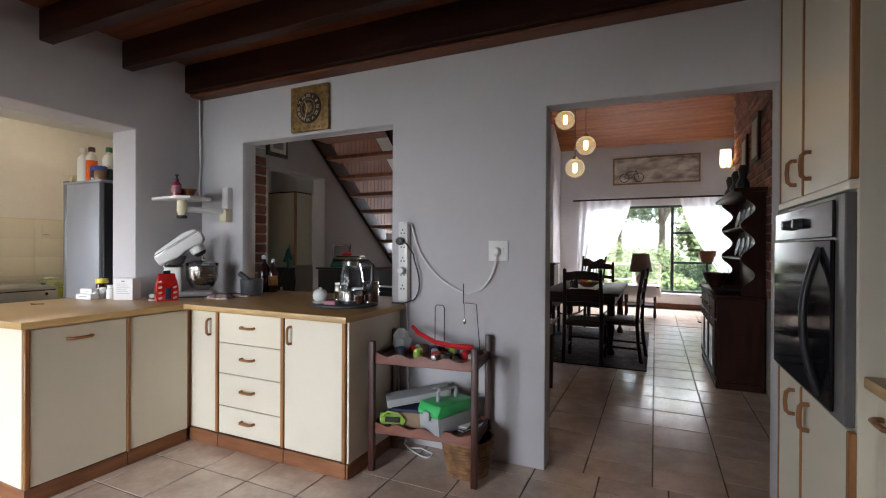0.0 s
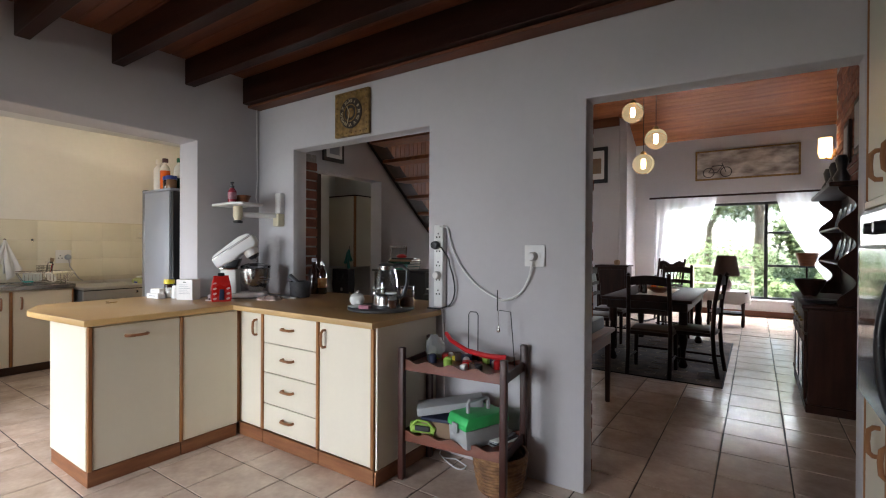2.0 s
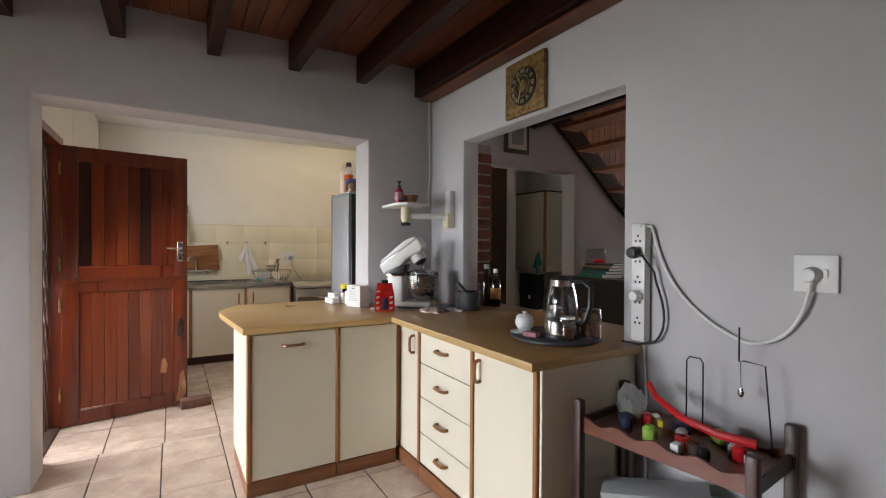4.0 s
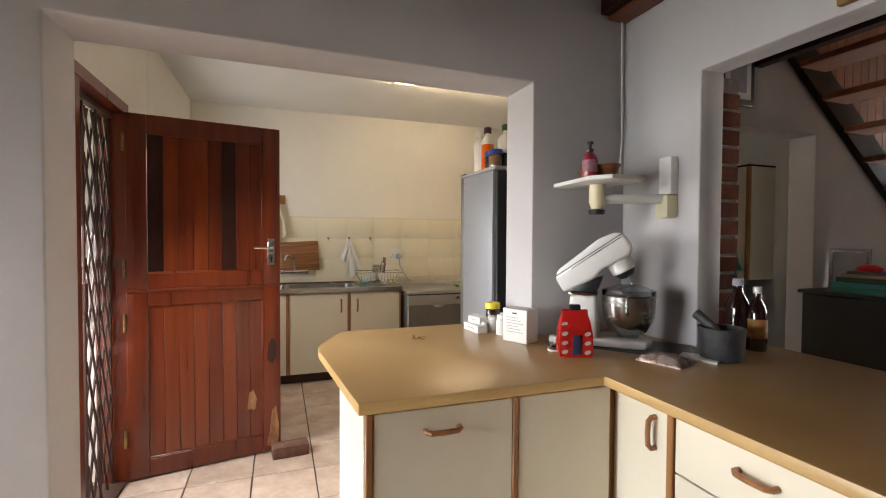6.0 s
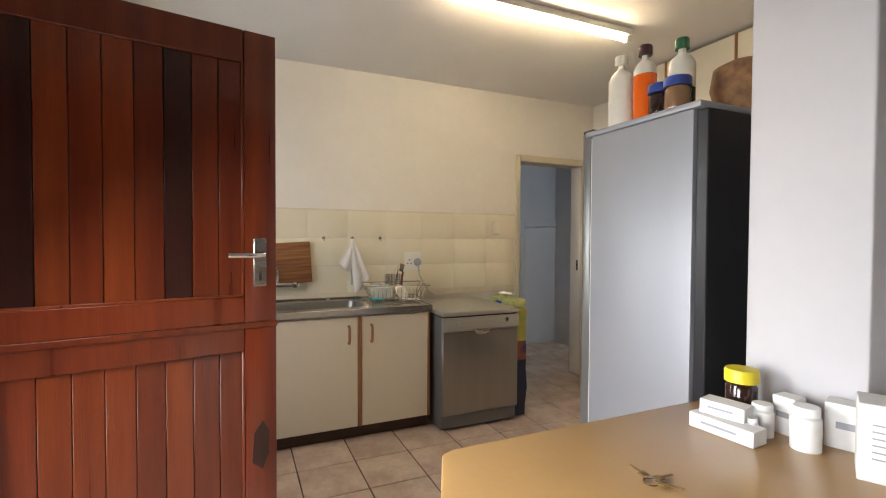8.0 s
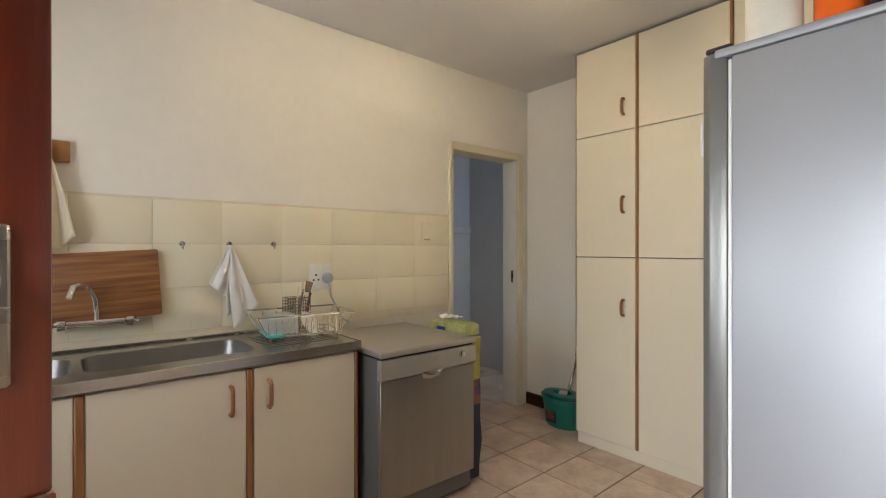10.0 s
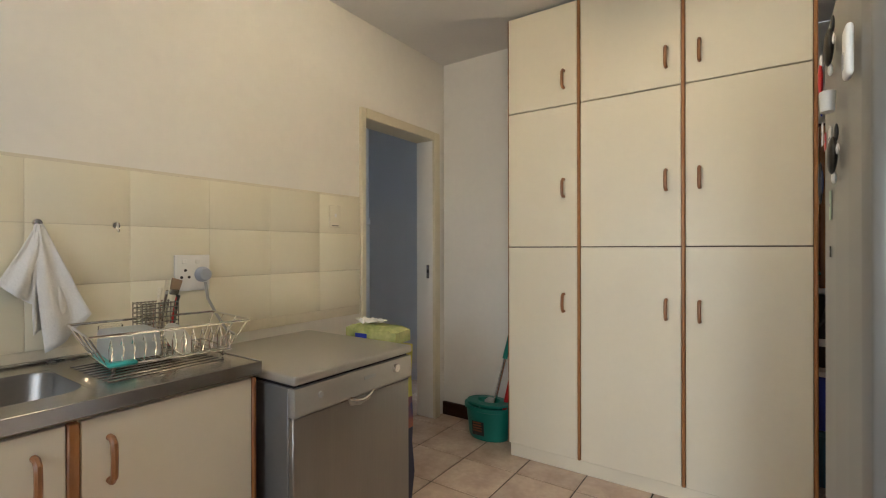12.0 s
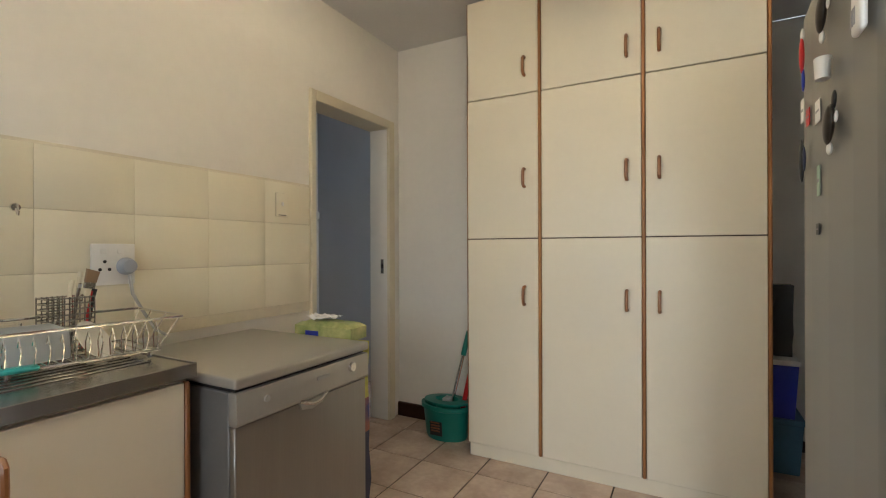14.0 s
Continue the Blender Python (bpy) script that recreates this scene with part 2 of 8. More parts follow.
SEAT = material("seat_leather", (0.06, 0.035, 0.022), 0.5, grain=0.3, scale=10)
SKY_BLUE = material("cool_bag_fabric", (0.05, 0.14, 0.22), 0.7, grain=0.2, scale=9)

PLANK_WALL = material("orange_plank", (0.25, 0.078, 0.021), 0.5, second=(0.155, 0.045, 0.012), scale=3, stretch=(5, 5, 0.4), bump=0.2, fine=25, spread=0.15, wear=0.15)

# ---- building helpers ----
def box(bm, x0, x1, y0, y1, z0, z1, bev=0.0, seg=1):
    r = bmesh.ops.create_cube(bm, size=1.0, matrix=Matrix.LocRotScale(
        ((x0 + x1) / 2, (y0 + y1) / 2, (z0 + z1) / 2), None, (abs(x1 - x0), abs(y1 - y0), abs(z1 - z0))))
    if bev:
        e = list({e for v in r["verts"] for e in v.link_edges})
        bmesh.ops.bevel(bm, geom=e, offset=bev, segments=seg, affect="EDGES", profile=0.5, clamp_overlap=True)
    return bm


def cyl(bm, x, y, z0, z1, r, r2=None, seg=20):
    bmesh.ops.create_cone(bm, cap_ends=True, segments=seg, radius1=r, radius2=r if r2 is None else r2, depth=z1 - z0,
                          matrix=Matrix.Translation((x, y, (z0 + z1) / 2)))
    return bm


def lathe(bm, profile, x=0.0, y=0.0, z=0.0, seg=24, sx=1.0, sy=1.0):
    """Turn a profile of (radius, height) round the upright axis."""
    rings = []
    for r, h in profile:
        if r < 1e-5:
            rings.append([bm.verts.new((x, y, z + h))])
        else:
            rings.append([bm.verts.new((x + sx * r * math.cos(2 * math.pi * k / seg), y + sy * r * math.sin(2 * math.pi * k / seg), z + h)) for k in range(seg)])
    for a, b in zip(rings, rings[1:]):
        for k in range(seg):
            q = [a[k % len(a)], a[(k + 1) % len(a)], b[(k + 1) % len(b)], b[k % len(b)]]
            q = list(dict.fromkeys(q))
            if len(q) > 2:
                bm.faces.new(q)
    return bm


def tube(bm, pts, r, seg=8, r_end=None):
    """A round bar along a line of points."""
    pts = [Vector(p) for p in pts]
    rings = []
    side = None
    for i, p in enumerate(pts):
        d = (pts[min(i + 1, len(pts) - 1)] - pts[max(i - 1, 0)]).normalized()
        if side is None:
            side = d.orthogonal().normalized()
        side = (side - d * side.dot(d)).normalized()
        up = d.cross(side)
        rad = r if r_end is None else r + (r_end - r) * i / (len(pts) - 1)
        rings.append([bm.verts.new(p + rad * (math.cos(2 * math.pi * k / seg) * side + math.sin(2 * math.pi * k / seg) * up)) for k in range(seg)])
    for a, b in zip(rings, rings[1:]):
        for k in range(seg):
            bm.faces.new((a[k], a[(k + 1) % seg], b[(k + 1) % seg], b[k]))
    bm.faces.new(rings[0][::-1])
    bm.faces.new(rings[-1])
    return bm


def prism(bm, pts, a, b, axis="z", bev=0.0, seg=2):
    """Extrude a flat outline from a to b along an axis. Outline: (x, y) for z, (x, z) for y, (y, z) for x."""
    def put(p, h):
        return {"z": (p[0], p[1], h), "y": (p[0], h, p[1]), "x": (h, p[0], p[1])}[axis]
    lo, hi = [bm.verts.new(put(p, a)) for p in pts], [bm.verts.new(put(p, b)) for p in pts]
    made = [bm.faces.new(lo[::-1]), bm.faces.new(hi)]
    n = len(pts)
    for k in range(n):
        made.append(bm.faces.new((lo[k], lo[(k + 1) % n], hi[(k + 1) % n], hi[k])))
    bmesh.ops.recalc_face_normals(bm, faces=made)
    if bev:
        e = list({e for f in made for e in f.edges})
        bmesh.ops.bevel(bm, geom=e, offset=bev, segments=seg, affect="EDGES", profile=0.5, clamp_overlap=True)
    return bm


def curve(a, b, c, n=10):
    """Points of a bent line from a by way of b to c."""
    a, b, c = Vector(a), Vector(b), Vector(c)
    return [(1 - t) ** 2 * a + 2 * t * (1 - t) * b + t * t * c for t in [k / n for k in range(n + 1)]]


def mesh_of(bm, name, mat, smooth=True):
    bmesh.ops.recalc_face_normals(bm, faces=bm.faces)
    me = bpy.data.meshes.new(name)
    bm.to_mesh(me)
    bm.free()
    me.materials.append(mat)
    if smooth:
        me.polygons.foreach_set("use_smooth", [True] * len(me.polygons))
        me.set_sharp_from_angle(angle=radians(38))
    return me


def part(name, bm, mat, parent, label="", m=None, smooth=True):
    """One mesh under a thing or a part."""
    me = bm if isinstance(bm, bpy.types.Mesh) else mesh_of(bm, name, mat, smooth)
    ob = new(name, me)
    ob.parent = parent
    if m is not None:
        ob.matrix_local = m
    return tagged(ob, label)


def thing(name, m, label, category, group="", kind=""):
    """An Empty at a thing's base that parents its parts."""
    ob = new(name)
    ob.empty_display_size = 0.05
    ob.matrix_world = m
    return tagged(ob, label, category, group, kind)


def solid(name, bm, mat, label, category, group="", kind="", m=None):
    """A thing of one mesh."""
    ob = new(name, mesh_of(bm, name, mat))
    if m is not None:
        ob.matrix_world = m
    return tagged(ob, label, category, group, kind)


def bmn():
    return bmesh.new()


# ---- structure ----
def structure(name, bm, mat, label, category):
    return solid(name, bm, mat, label, category, kind="structure")


# wall between kitchen and dining room, with the hatch and the doorway
structure("wall_north", prism(bmn(), [(-3.49, 0), (-2.75, 0), (-2.75, 2.107), (-1.372, 2.107), (-1.372, 0), (-0.345, 0), (-0.345, 2.105),
          (0.757, 2.085), (0.757, 0), (1.55, 0), (1.55, 2.95), (-3.49, 2.95)], 2.95, 3.085, "y", 0.008),
          PLASTER, "white plastered kitchen wall with a hatch and a doorway", "wall")
structure("wall_under_hatch", box(bmn(), -2.748, -1.374, 2.952, 3.083, 0, 0.835), PLASTER, "plastered wall under the hatch", "wall")
# wall between kitchen and scullery, with the wide opening
structure("wall_west", prism(bmn(), [(-2.5, 0), (0.483, 0), (0.483, 2.158), (2.405, 2.136), (2.405, 0), (2.948, 0), (2.948, 2.95), (-2.5, 2.95)], -3.485, -3.21, "x", 0.008),
          PLASTER, "white plastered wall with a wide opening to the scullery", "wall")
structure("wall_divider", box(bmn(), -3.60, -3.42, 3.24, 3.50, 0, 2.70), CREAM_WALL, "plastered wall behind the fridge", "wall")
structure("wall_divider_north", prism(bmn(), [(3.50, 2.115), (4.78, 2.115), (4.78, 0), (8.6, 0), (8.6, 2.70), (3.50, 2.70)], -3.60, -3.42, "x", 0.006), PLASTER,
          "plastered hall wall with an opening to the passage", "wall")
structure("wall_passage", box(bmn(), -4.80, -3.602, 5.2, 5.32, 0, 2.70), CREAM_WALL, "cream wall at the end of the passage", "wall")
structure("wall_passage_west", box(bmn(), -4.80, -4.70, 4.552, 5.2, 0, 2.70), CREAM_WALL, "cream side wall of the passage", "wall")
structure("ceiling_passage", box(bmn(), -4.80, -3.42, 4.418, 5.2, 2.702, 2.79), CEILING, "white ceiling of the passage", "ceiling")
sw = bmn()
for x0, x1, z0, z1 in ((-3.208, -2.87, 0, 2.95), (-1.33, 1.55, 0, 2.95), (-2.87, -1.33, 0, 0.2), (-2.87, -1.33, 2.05, 2.95)):
    box(sw, x0, x1, -2.5, -2.3, z0, z1)
structure("wall_south", sw, BRICK, "face-brick kitchen wall with a tall glazed opening", "wall")
# added out of view to stop a sun patch on the kitchen floor
structure("roof_eave", box(bmn(), -3.48, 1.55, -4.1, -2.502, 2.34, 2.44), BOARD, "unseen boards added to keep the sun out of the kitchen window", "roof")
structure("wall_east", box(bmn(), 1.40, 1.55, -2.3, 2.948, 0, 2.95), PLASTER, "plain plastered kitchen wall behind the oven cupboards", "wall")
# unseen wall, added to block the window light from the oven housing's side panel
structure("wall_east_return", box(bmn(), 0.80, 1.398, -2.298, 1.85, 0, 2.73), BRICK, "unseen brick wall added to shade the oven housing's side", "wall")
# scullery
structure("wall_sink", prism(bmn(), [(0.2, 0), (3.547, 0), (3.547, 2.122), (4.270, 2.122), (4.270, 0), (4.6, 0), (4.6, 2.8), (0.2, 2.8)], -6.483, -6.334, "x", 0.004),
          CREAM_WALL, "cream plastered scullery wall with a doorway", "wall")
structure("wall_scullery_north", box(bmn(), -6.33, -4.10, 4.416, 4.55, 0, 2.70), CREAM_WALL, "cream plastered wall behind the tall cupboard", "wall")
wo = prism(bmn(), [(-4.75, 0), (-4.30, 0), (-4.30, 2.12), (-3.555, 2.12), (-3.555, 0), (-3.49, 0), (-3.49, 2.8), (-4.75, 2.8)], 0.2, 0.44, "y", 0.006)
for x0, x1, z0, z1 in ((-6.33, -5.75, 0, 2.8), (-5.75, -4.75, 0, 1.05), (-5.75, -4.75, 2.05, 2.8)):
    box(wo, x0, x1, 0.2, 0.44, z0, z1)
structure("wall_outer", wo,
          CREAM_WALL, "plastered outer wall with the back doorway", "wall")
structure("ceiling_scullery", box(bmn(), -6.333, -3.49, 0.44, 4.416, 2.70, 2.79), CEILING, "flat white painted ceiling", "ceiling")
# kitchen ceiling of boards on dark beams
kc = bmn()
for k in range(54):
    y = -2.3 + k * 0.098
    if y < 2.93:
        box(kc, -3.208, 1.398, y, min(y + 0.094, 2.945), 2.735, 2.757, 0.004)
structure("roof_kitchen", box(bmn(), -3.208, 1.398, -2.3, 2.945, 2.762, 2.80), BEAM, "dark roof lining above the ceiling boards", "roof")
structure("ceiling_kitchen", kc, BOARD, "red-brown varnished ceiling boards", "ceiling")
for k, y in enumerate([-2.1, -1.61, -1.12, -0.635, -0.145, 0.342, 0.832, 1.327, 1.823, 2.307]):
    structure("beam", box(bmn(), -3.208, 1.398, y, y + 0.075, 2.541, 2.733, 0.004), BEAM, "dark stained wooden ceiling beam", "beam")
structure("beam", box(bmn(), -3.208, 1.398, 2.785, 2.945, 2.515, 2.733, 0.005), BEAM, "thick dark stained wall beam above the clock", "beam")
structure("trim", box(bmn(), -3.205, 1.398, 2.83, 2.943, 2.493, 2.512, 0.003), BOARD, "red-brown strip under the wall beam", "trim")

# ---- dining room and hall ----
PITCH = 0.53


def roof(y):
    return 3.55 + (11.3 - y) * PITCH


fw = bmn()
for x0, x1, z0, z1 in ((-1.95, -1.13, 0, 3.6), (1.62, 2.0, 0, 3.6), (-1.13, 1.62, 0, 0.33), (-1.13, 1.62, 2.22, 3.6)):
    box(fw, x0, x1, 11.3, 11.5, z0, z1)
structure("wall_window", fw, PLASTER, "white plastered far wall with a wide window", "wall")
structure("wall_alcove", prism(bmn(), [(10.46, 0), (11.3, 0), (11.3, 3.56), (10.46, 4.05)], -1.95, -1.80, "x", 0.006), PLASTER, "white plastered return wall", "wall")
lw = bmn()
for x0, x1, z0, z1 in ((-2.55, -1.952, 0, 4.05), (-3.42, -2.55, 2.15, 4.05), (-5.0, -3.42, 0, 4.05)):
    box(lw, x0, x1, 10.46, 10.6, z0, z1)
structure("wall_living", lw, PLASTER, "plastered wall with a glazed garden door opening", "wall")
structure("wall_living_west", box(bmn(), -5.0, -4.85, 8.6, 10.46, 0, 5.2), PLASTER, "plain plastered wall", "wall")
structure("wall_living_south", box(bmn(), -4.85, -3.602, 8.6, 8.75, 0, 5.2), PLASTER, "plain plastered wall", "wall")
structure("wall_hall_upper", box(bmn(), -3.60, -3.42, 3.24, 8.6, 2.702, 7.9), PLASTER, "plain plastered upper wall of the stairwell", "wall")
structure("wall_dining_east", box(bmn(), 1.95, 2.1, 3.09, 11.3, 0, 7.9), PLASTER, "plain plastered dining room wall", "wall")
structure("wall_dining_upper", box(bmn(), -3.60, 1.95, 3.0, 3.22, 2.955, 8.0), PLASTER, "plain plastered upper wall of the dining room", "wall")
structure("wall_dining_near", box(bmn(), 1.20, 1.949, 3.09, 3.24, 0, 2.95), PLASTER, "plain wall beside the dresser", "wall")
pc = bmn()
width = 0.098
for k in range(98):
    y = 11.3 - k * width / math.sqrt(1 + PITCH ** 2)
    if y < 3.2:
        break
    y2 = y - (width - 0.007) / math.sqrt(1 + PITCH ** 2)
    x0 = -5.0 if y < 10.46 else -1.95
    prism(pc, [(y, roof(y)), (y2, roof(y2)), (y2, roof(y2) + 0.02), (y, roof(y) + 0.02)], x0, 2.0, "x", 0.003, 1)
structure("ceiling_dining", pc, PINE_CEILING, "sloping varnished pine board ceiling", "ceiling")
structure("roof_deck", prism(bmn(), [(11.6, roof(11.6) + 0.03), (3.0, roof(3.0) + 0.03), (3.0, roof(3.0) + 0.1), (11.6, roof(11.6) + 0.1)], -5.1, 2.1, "x"), DARK, "dark roof underlay over the boards", "roof")
structure("beam", prism(bmn(), [(11.29, roof(11.29) - 0.16), (3.3, roof(3.3) - 0.16), (3.3, roof(3.3) - 0.005), (11.29, roof(11.29) - 0.005)], 1.76, 1.86, "x", 0.004), BOARD, "varnished rafter along the chimney side", "beam")
structure("beam", box(bmn(), -5.0, -1.952, 10.40, 10.458, 3.84, 4.02, 0.004), BOARD, "varnished wall plate under the pine ceiling", "beam")
structure("upper_floor", box(bmn(), -3.418, -1.0, 3.24, 4.15, 2.62, 2.78, 0.003), BOARD, "varnished edge of the upper floor over the hall", "floor")
structure("beam", box(bmn(), -3.418, -1.0, 4.152, 4.22, 2.50, 2.78, 0.004), BEAM, "dark trimmer beam at the head of the stairs", "beam")
structure("baseboard", box(bmn(), -1.79, 1.94, 11.27, 11.298, 0, 0.11, 0.004), BOARD, "red-brown skirting under the window", "baseboard")
structure("baseboard", box(bmn(), -6.33, -5.60, 4.392, 4.414, 0, 0.10, 0.004), BEAM, "dark wooden skirting in the corner", "baseboard")

# chimney breast of face bricks, and the brick leaf behind the kitchen wall
brick_mesh = mesh_of(box(bmn(), -0.108, 0.108, -0.052, 0.052, -0.034, 0.034, 0.004), "brick", BRICK)
header_mesh = mesh_of(box(bmn(), -0.052, 0.052, -0.074, 0.074, -0.034, 0.034, 0.004), "brick", BRICK)


def brick_pier(name, label, x0, x1, y0, y1, z0, z1):
    return tagged(solid(name, box(bmn(), x0 + 0.006, x1 - 0.006, y0 + 0.006, y1 - 0.006, z0, z1), MORTAR, label, "wall", kind="structure"))


chimney = brick_pier("wall_chimney", "red face-brick chimney breast", 1.13, 1.94, 4.95, 7.2, 0, 7.0)
leaf_a = brick_pier("wall_leaf_hatch", "face-brick leaf behind the hatch jamb", -3.418, -2.79, 3.088, 3.236, 0, 2.11)
leaf_b = brick_pier("wall_leaf_door", "face-brick leaf behind the doorway jamb", -1.36, -0.392, 3.088, 3.236, 0, 2.95)

# floors
structure("ground", box(bmn(), -400, 400, -400, 400, -0.32, -0.16), GRASS, "green lawn around the house", "ground")
floor_kitchen = structure("floor_kitchen", box(bmn(), -3.60, 1.55, -2.5, 3.02, -0.15, -0.004), GROUT, "beige ceramic floor tiles with dark joints", "floor")
floor_scullery = structure("floor_scullery", box(bmn(), -7.8, -3.602, 0.2, 5.3, -0.15, -0.004), GROUT, "beige ceramic floor tiles with dark joints", "floor")
floor_dining = structure("floor_dining", box(bmn(), -5.0, 2.0, 3.022, 11.5, -0.15, -0.004), GROUT, "glossy beige ceramic floor tiles with dark joints", "floor")
structure("pavement", box(bmn(), -9, -3.49, -5, 0.198, -0.158, -0.05), PAVING, "pale paving outside the back door", "pavement")
structure("floor_terrace", box(bmn(), -6, 6, 11.502, 14.2, -0.158, -0.03), PAVING, "pale paved terrace outside the window", "floor")
# store room behind the scullery doorway
structure("wall_store", box(bmn(), -7.8, -7.68, 2.6, 5.3, 0, 2.65), GREY_DOOR, "pale grey store room wall", "wall")
structure("wall_store_north", box(bmn(), -7.68, -6.485, 5.0, 5.12, 0, 2.65), GREY_DOOR, "pale grey store room wall", "wall")
structure("wall_store_south", box(bmn(), -7.68, -6.485, 2.6, 2.72, 0, 2.65), GREY_DOOR, "pale grey store room wall", "wall")
structure("ceiling_store", box(bmn(), -7.8, -6.485, 2.6, 5.12, 2.652, 2.75), CEILING, "white store room ceiling", "ceiling")

# ---- windows and doors ----
win = thing("window_1", pose(0, 11.38, 0), "dark steel-framed window above a low sill", "window", kind="structure")
FRAME = material("dark_steel_frame", (0.02, 0.022, 0.022), 0.5, grain=0.2, scale=8)
f = bmn()
for x0, x1, z0, z1 in ((-1.13, -1.08, 0.33, 2.22), (1.57, 1.62, 0.33, 2.22), (-1.08, 1.57, 0.33, 0.38), (-1.08, 1.57, 2.17, 2.22), (0.53, 0.59, 0.38, 2.17)):
    box(f, x0, x1, -0.03, 0.03, z0, z1, 0.004)
part("window_frame", f, FRAME, win)
for z in (0.985, 1.62):
    part("transom", box(bmn(), 0.59, 1.57, -0.025, 0.025, z - 0.022, z + 0.022, 0.004), FRAME, win)
part("window_sill", box(bmn(), -1.16, 1.65, -0.20, -0.05, 0.30, 0.335, 0.006), PLASTER, win)
for x0, x1, z0, z1 in ((-1.08, 0.53, 0.38, 2.17), (0.59, 1.57, 0.38, 0.963), (0.59, 1.57, 1.007, 1.598), (0.59, 1.57, 1.642, 2.17)):
    part("pane", box(bmn(), x0, x1, 0.004, 0.008, z0, z1), GLASS, win).visible_shadow = False
for wname, m, w, z0, z1 in (("window_2", pose(-2.1, -2.42, 0), 1.54, 0.2, 2.05), ("window_3", pose(-5.25, 0.24, 0), 1.0, 1.05, 2.05)):
    w2 = thing(wname, m, "plain wooden-framed window with clear panes", "window", kind="structure")
    f = bmn()
    for x0, x1, a, b in ((-w / 2, -w / 2 + 0.05, z0, z1), (w / 2 - 0.05, w / 2, z0, z1), (-w / 2 + 0.05, w / 2 - 0.05, z0, z0 + 0.05), (-w / 2 + 0.05, w / 2 - 0.05, z1 - 0.05, z1), (-0.025, 0.025, z0 + 0.05, z1 - 0.05)):
        box(f, x0, x1, -0.025, 0.025, a, b, 0.003)
    part("window_frame", f, BOARD, w2)
    for s in (-1, 1):
        part("pane", box(bmn(), min(s * 0.025, s * (w / 2 - 0.05)), max(s * 0.025, s * (w / 2 - 0.05)), -0.003, 0.003, z0 + 0.05, z1 - 0.05), GLASS, w2).visible_shadow = False

# back doorway frame
fr = thing("door_frame", pose(0, 0, 0), "varnished meranti frame of the back doorway", "door frame", kind="structure")
part("jamb", box(bmn(), -4.298, -4.235, 0.30, 0.452, 0, 2.055, 0.004), DOOR_WOOD, fr)
part("jamb", box(bmn(), -3.62, -3.557, 0.30, 0.452, 0, 2.055, 0.004), DOOR_WOOD, fr)
part("head", box(bmn(), -4.298, -3.557, 0.30, 0.452, 2.057, 2.118, 0.004), DOOR_WOOD, fr)
part("threshold", box(bmn(), -4.234, -3.621, 0.25, 0.44, -0.01, 0.015, 0.004), DARK_PLINTH, fr)

# stable door, standing open
door = thing("door_1", pose(-4.247, 0.440, 0, 0, 0, 100.7), "open two-leaf stable door of red-brown meranti planks", "door")
W, T = 0.825, 0.042


def door_leaf(name, z0, z1, pz0, pz1, tones):
    leaf = part(name, prism(bmn(), [(0.005, z0), (0.105, z0), (0.105, z1), (0.005, z1)], -T / 2, T / 2, "y", 0.004, 2), DOOR_WOOD, door)
    part("stile", prism(bmn(), [(W - 0.105, z0), (W - 0.002, z0), (W - 0.002, z1), (W - 0.105, z1)], -T / 2, T / 2, "y", 0.004, 2), DOOR_WOOD, leaf)
    part("rail", box(bmn(), 0.106, W - 0.106, -T / 2 + 0.001, T / 2 - 0.001, pz1, z1, 0.003), DOOR_WOOD, leaf)
    part("rail", box(bmn(), 0.106, W - 0.106, -T / 2 + 0.001, T / 2 - 0.001, z0, pz0, 0.003), DOOR_WOOD, leaf)
    step = (W - 0.212) / len(tones)
    for k, mat in enumerate(tones):
        x = 0.106 + k * step
        part("plank", box(bmn(), x + 0.001, x + step - 0.001, -T / 2 + 0.012, T / 2 - 0.012, pz0 - 0.005, pz1 + 0.005, 0.0015), mat, leaf)
    part("backing", box(bmn(), 0.106, W - 0.106, T / 2 - 0.0118, T / 2 - 0.004, pz0 - 0.004, pz1 + 0.004), DOOR_DARK, leaf)
    part("bead", box(bmn(), 0.106, W - 0.106, -T / 2 + 0.002, -T / 2 + 0.011, pz0, pz0 + 0.008, 0.002), DOOR_LIGHT, leaf)
    part("bead", box(bmn(), W - 0.114, W - 0.106, -T / 2 + 0.002, -T / 2 + 0.011, pz0 + 0.009, pz1, 0.002), DOOR_LIGHT, leaf)
    return leaf


upper = door_leaf("upper_leaf", 1.083, 2.064, 1.172, 1.955, [DOOR_DARK, DOOR_LIGHT, DOOR_WOOD, DOOR_LIGHT, DOOR_WOOD, DOOR_DARK, DOOR_WOOD, DOOR_WOOD])
lower = door_leaf("lower_leaf", 0.012, 1.076, 0.115, 0.985, [DOOR_WOOD, DOOR_LIGHT, DOOR_LIGHT, DOOR_LIGHT, DOOR_WOOD, DOOR_LIGHT, DOOR_WOOD, DOOR_WOOD])
part("weather_bar", box(bmn(), 0.004, W, -T / 2 - 0.006, -T / 2 - 0.001, 1.064, 1.084, 0.002), DOOR_WOOD, lower)
plate = part("lock_plate", box(bmn(), W - 0.078, W - 0.036, -T / 2 - 0.007, -T / 2 - 0.001, 1.205, 1.37, 0.003), STEEL, upper, "brushed steel lock plate")
part("lever", tube(bmn(), [(W - 0.057, -T / 2 - 0.005, 1.315), (W - 0.057, -T / 2 - 0.048, 1.315), (W - 0.075, -T / 2 - 0.055, 1.312), (W - 0.165, -T / 2 - 0.05, 1.314)], 0.009, 10), CHROME, plate, "chrome lever handle")
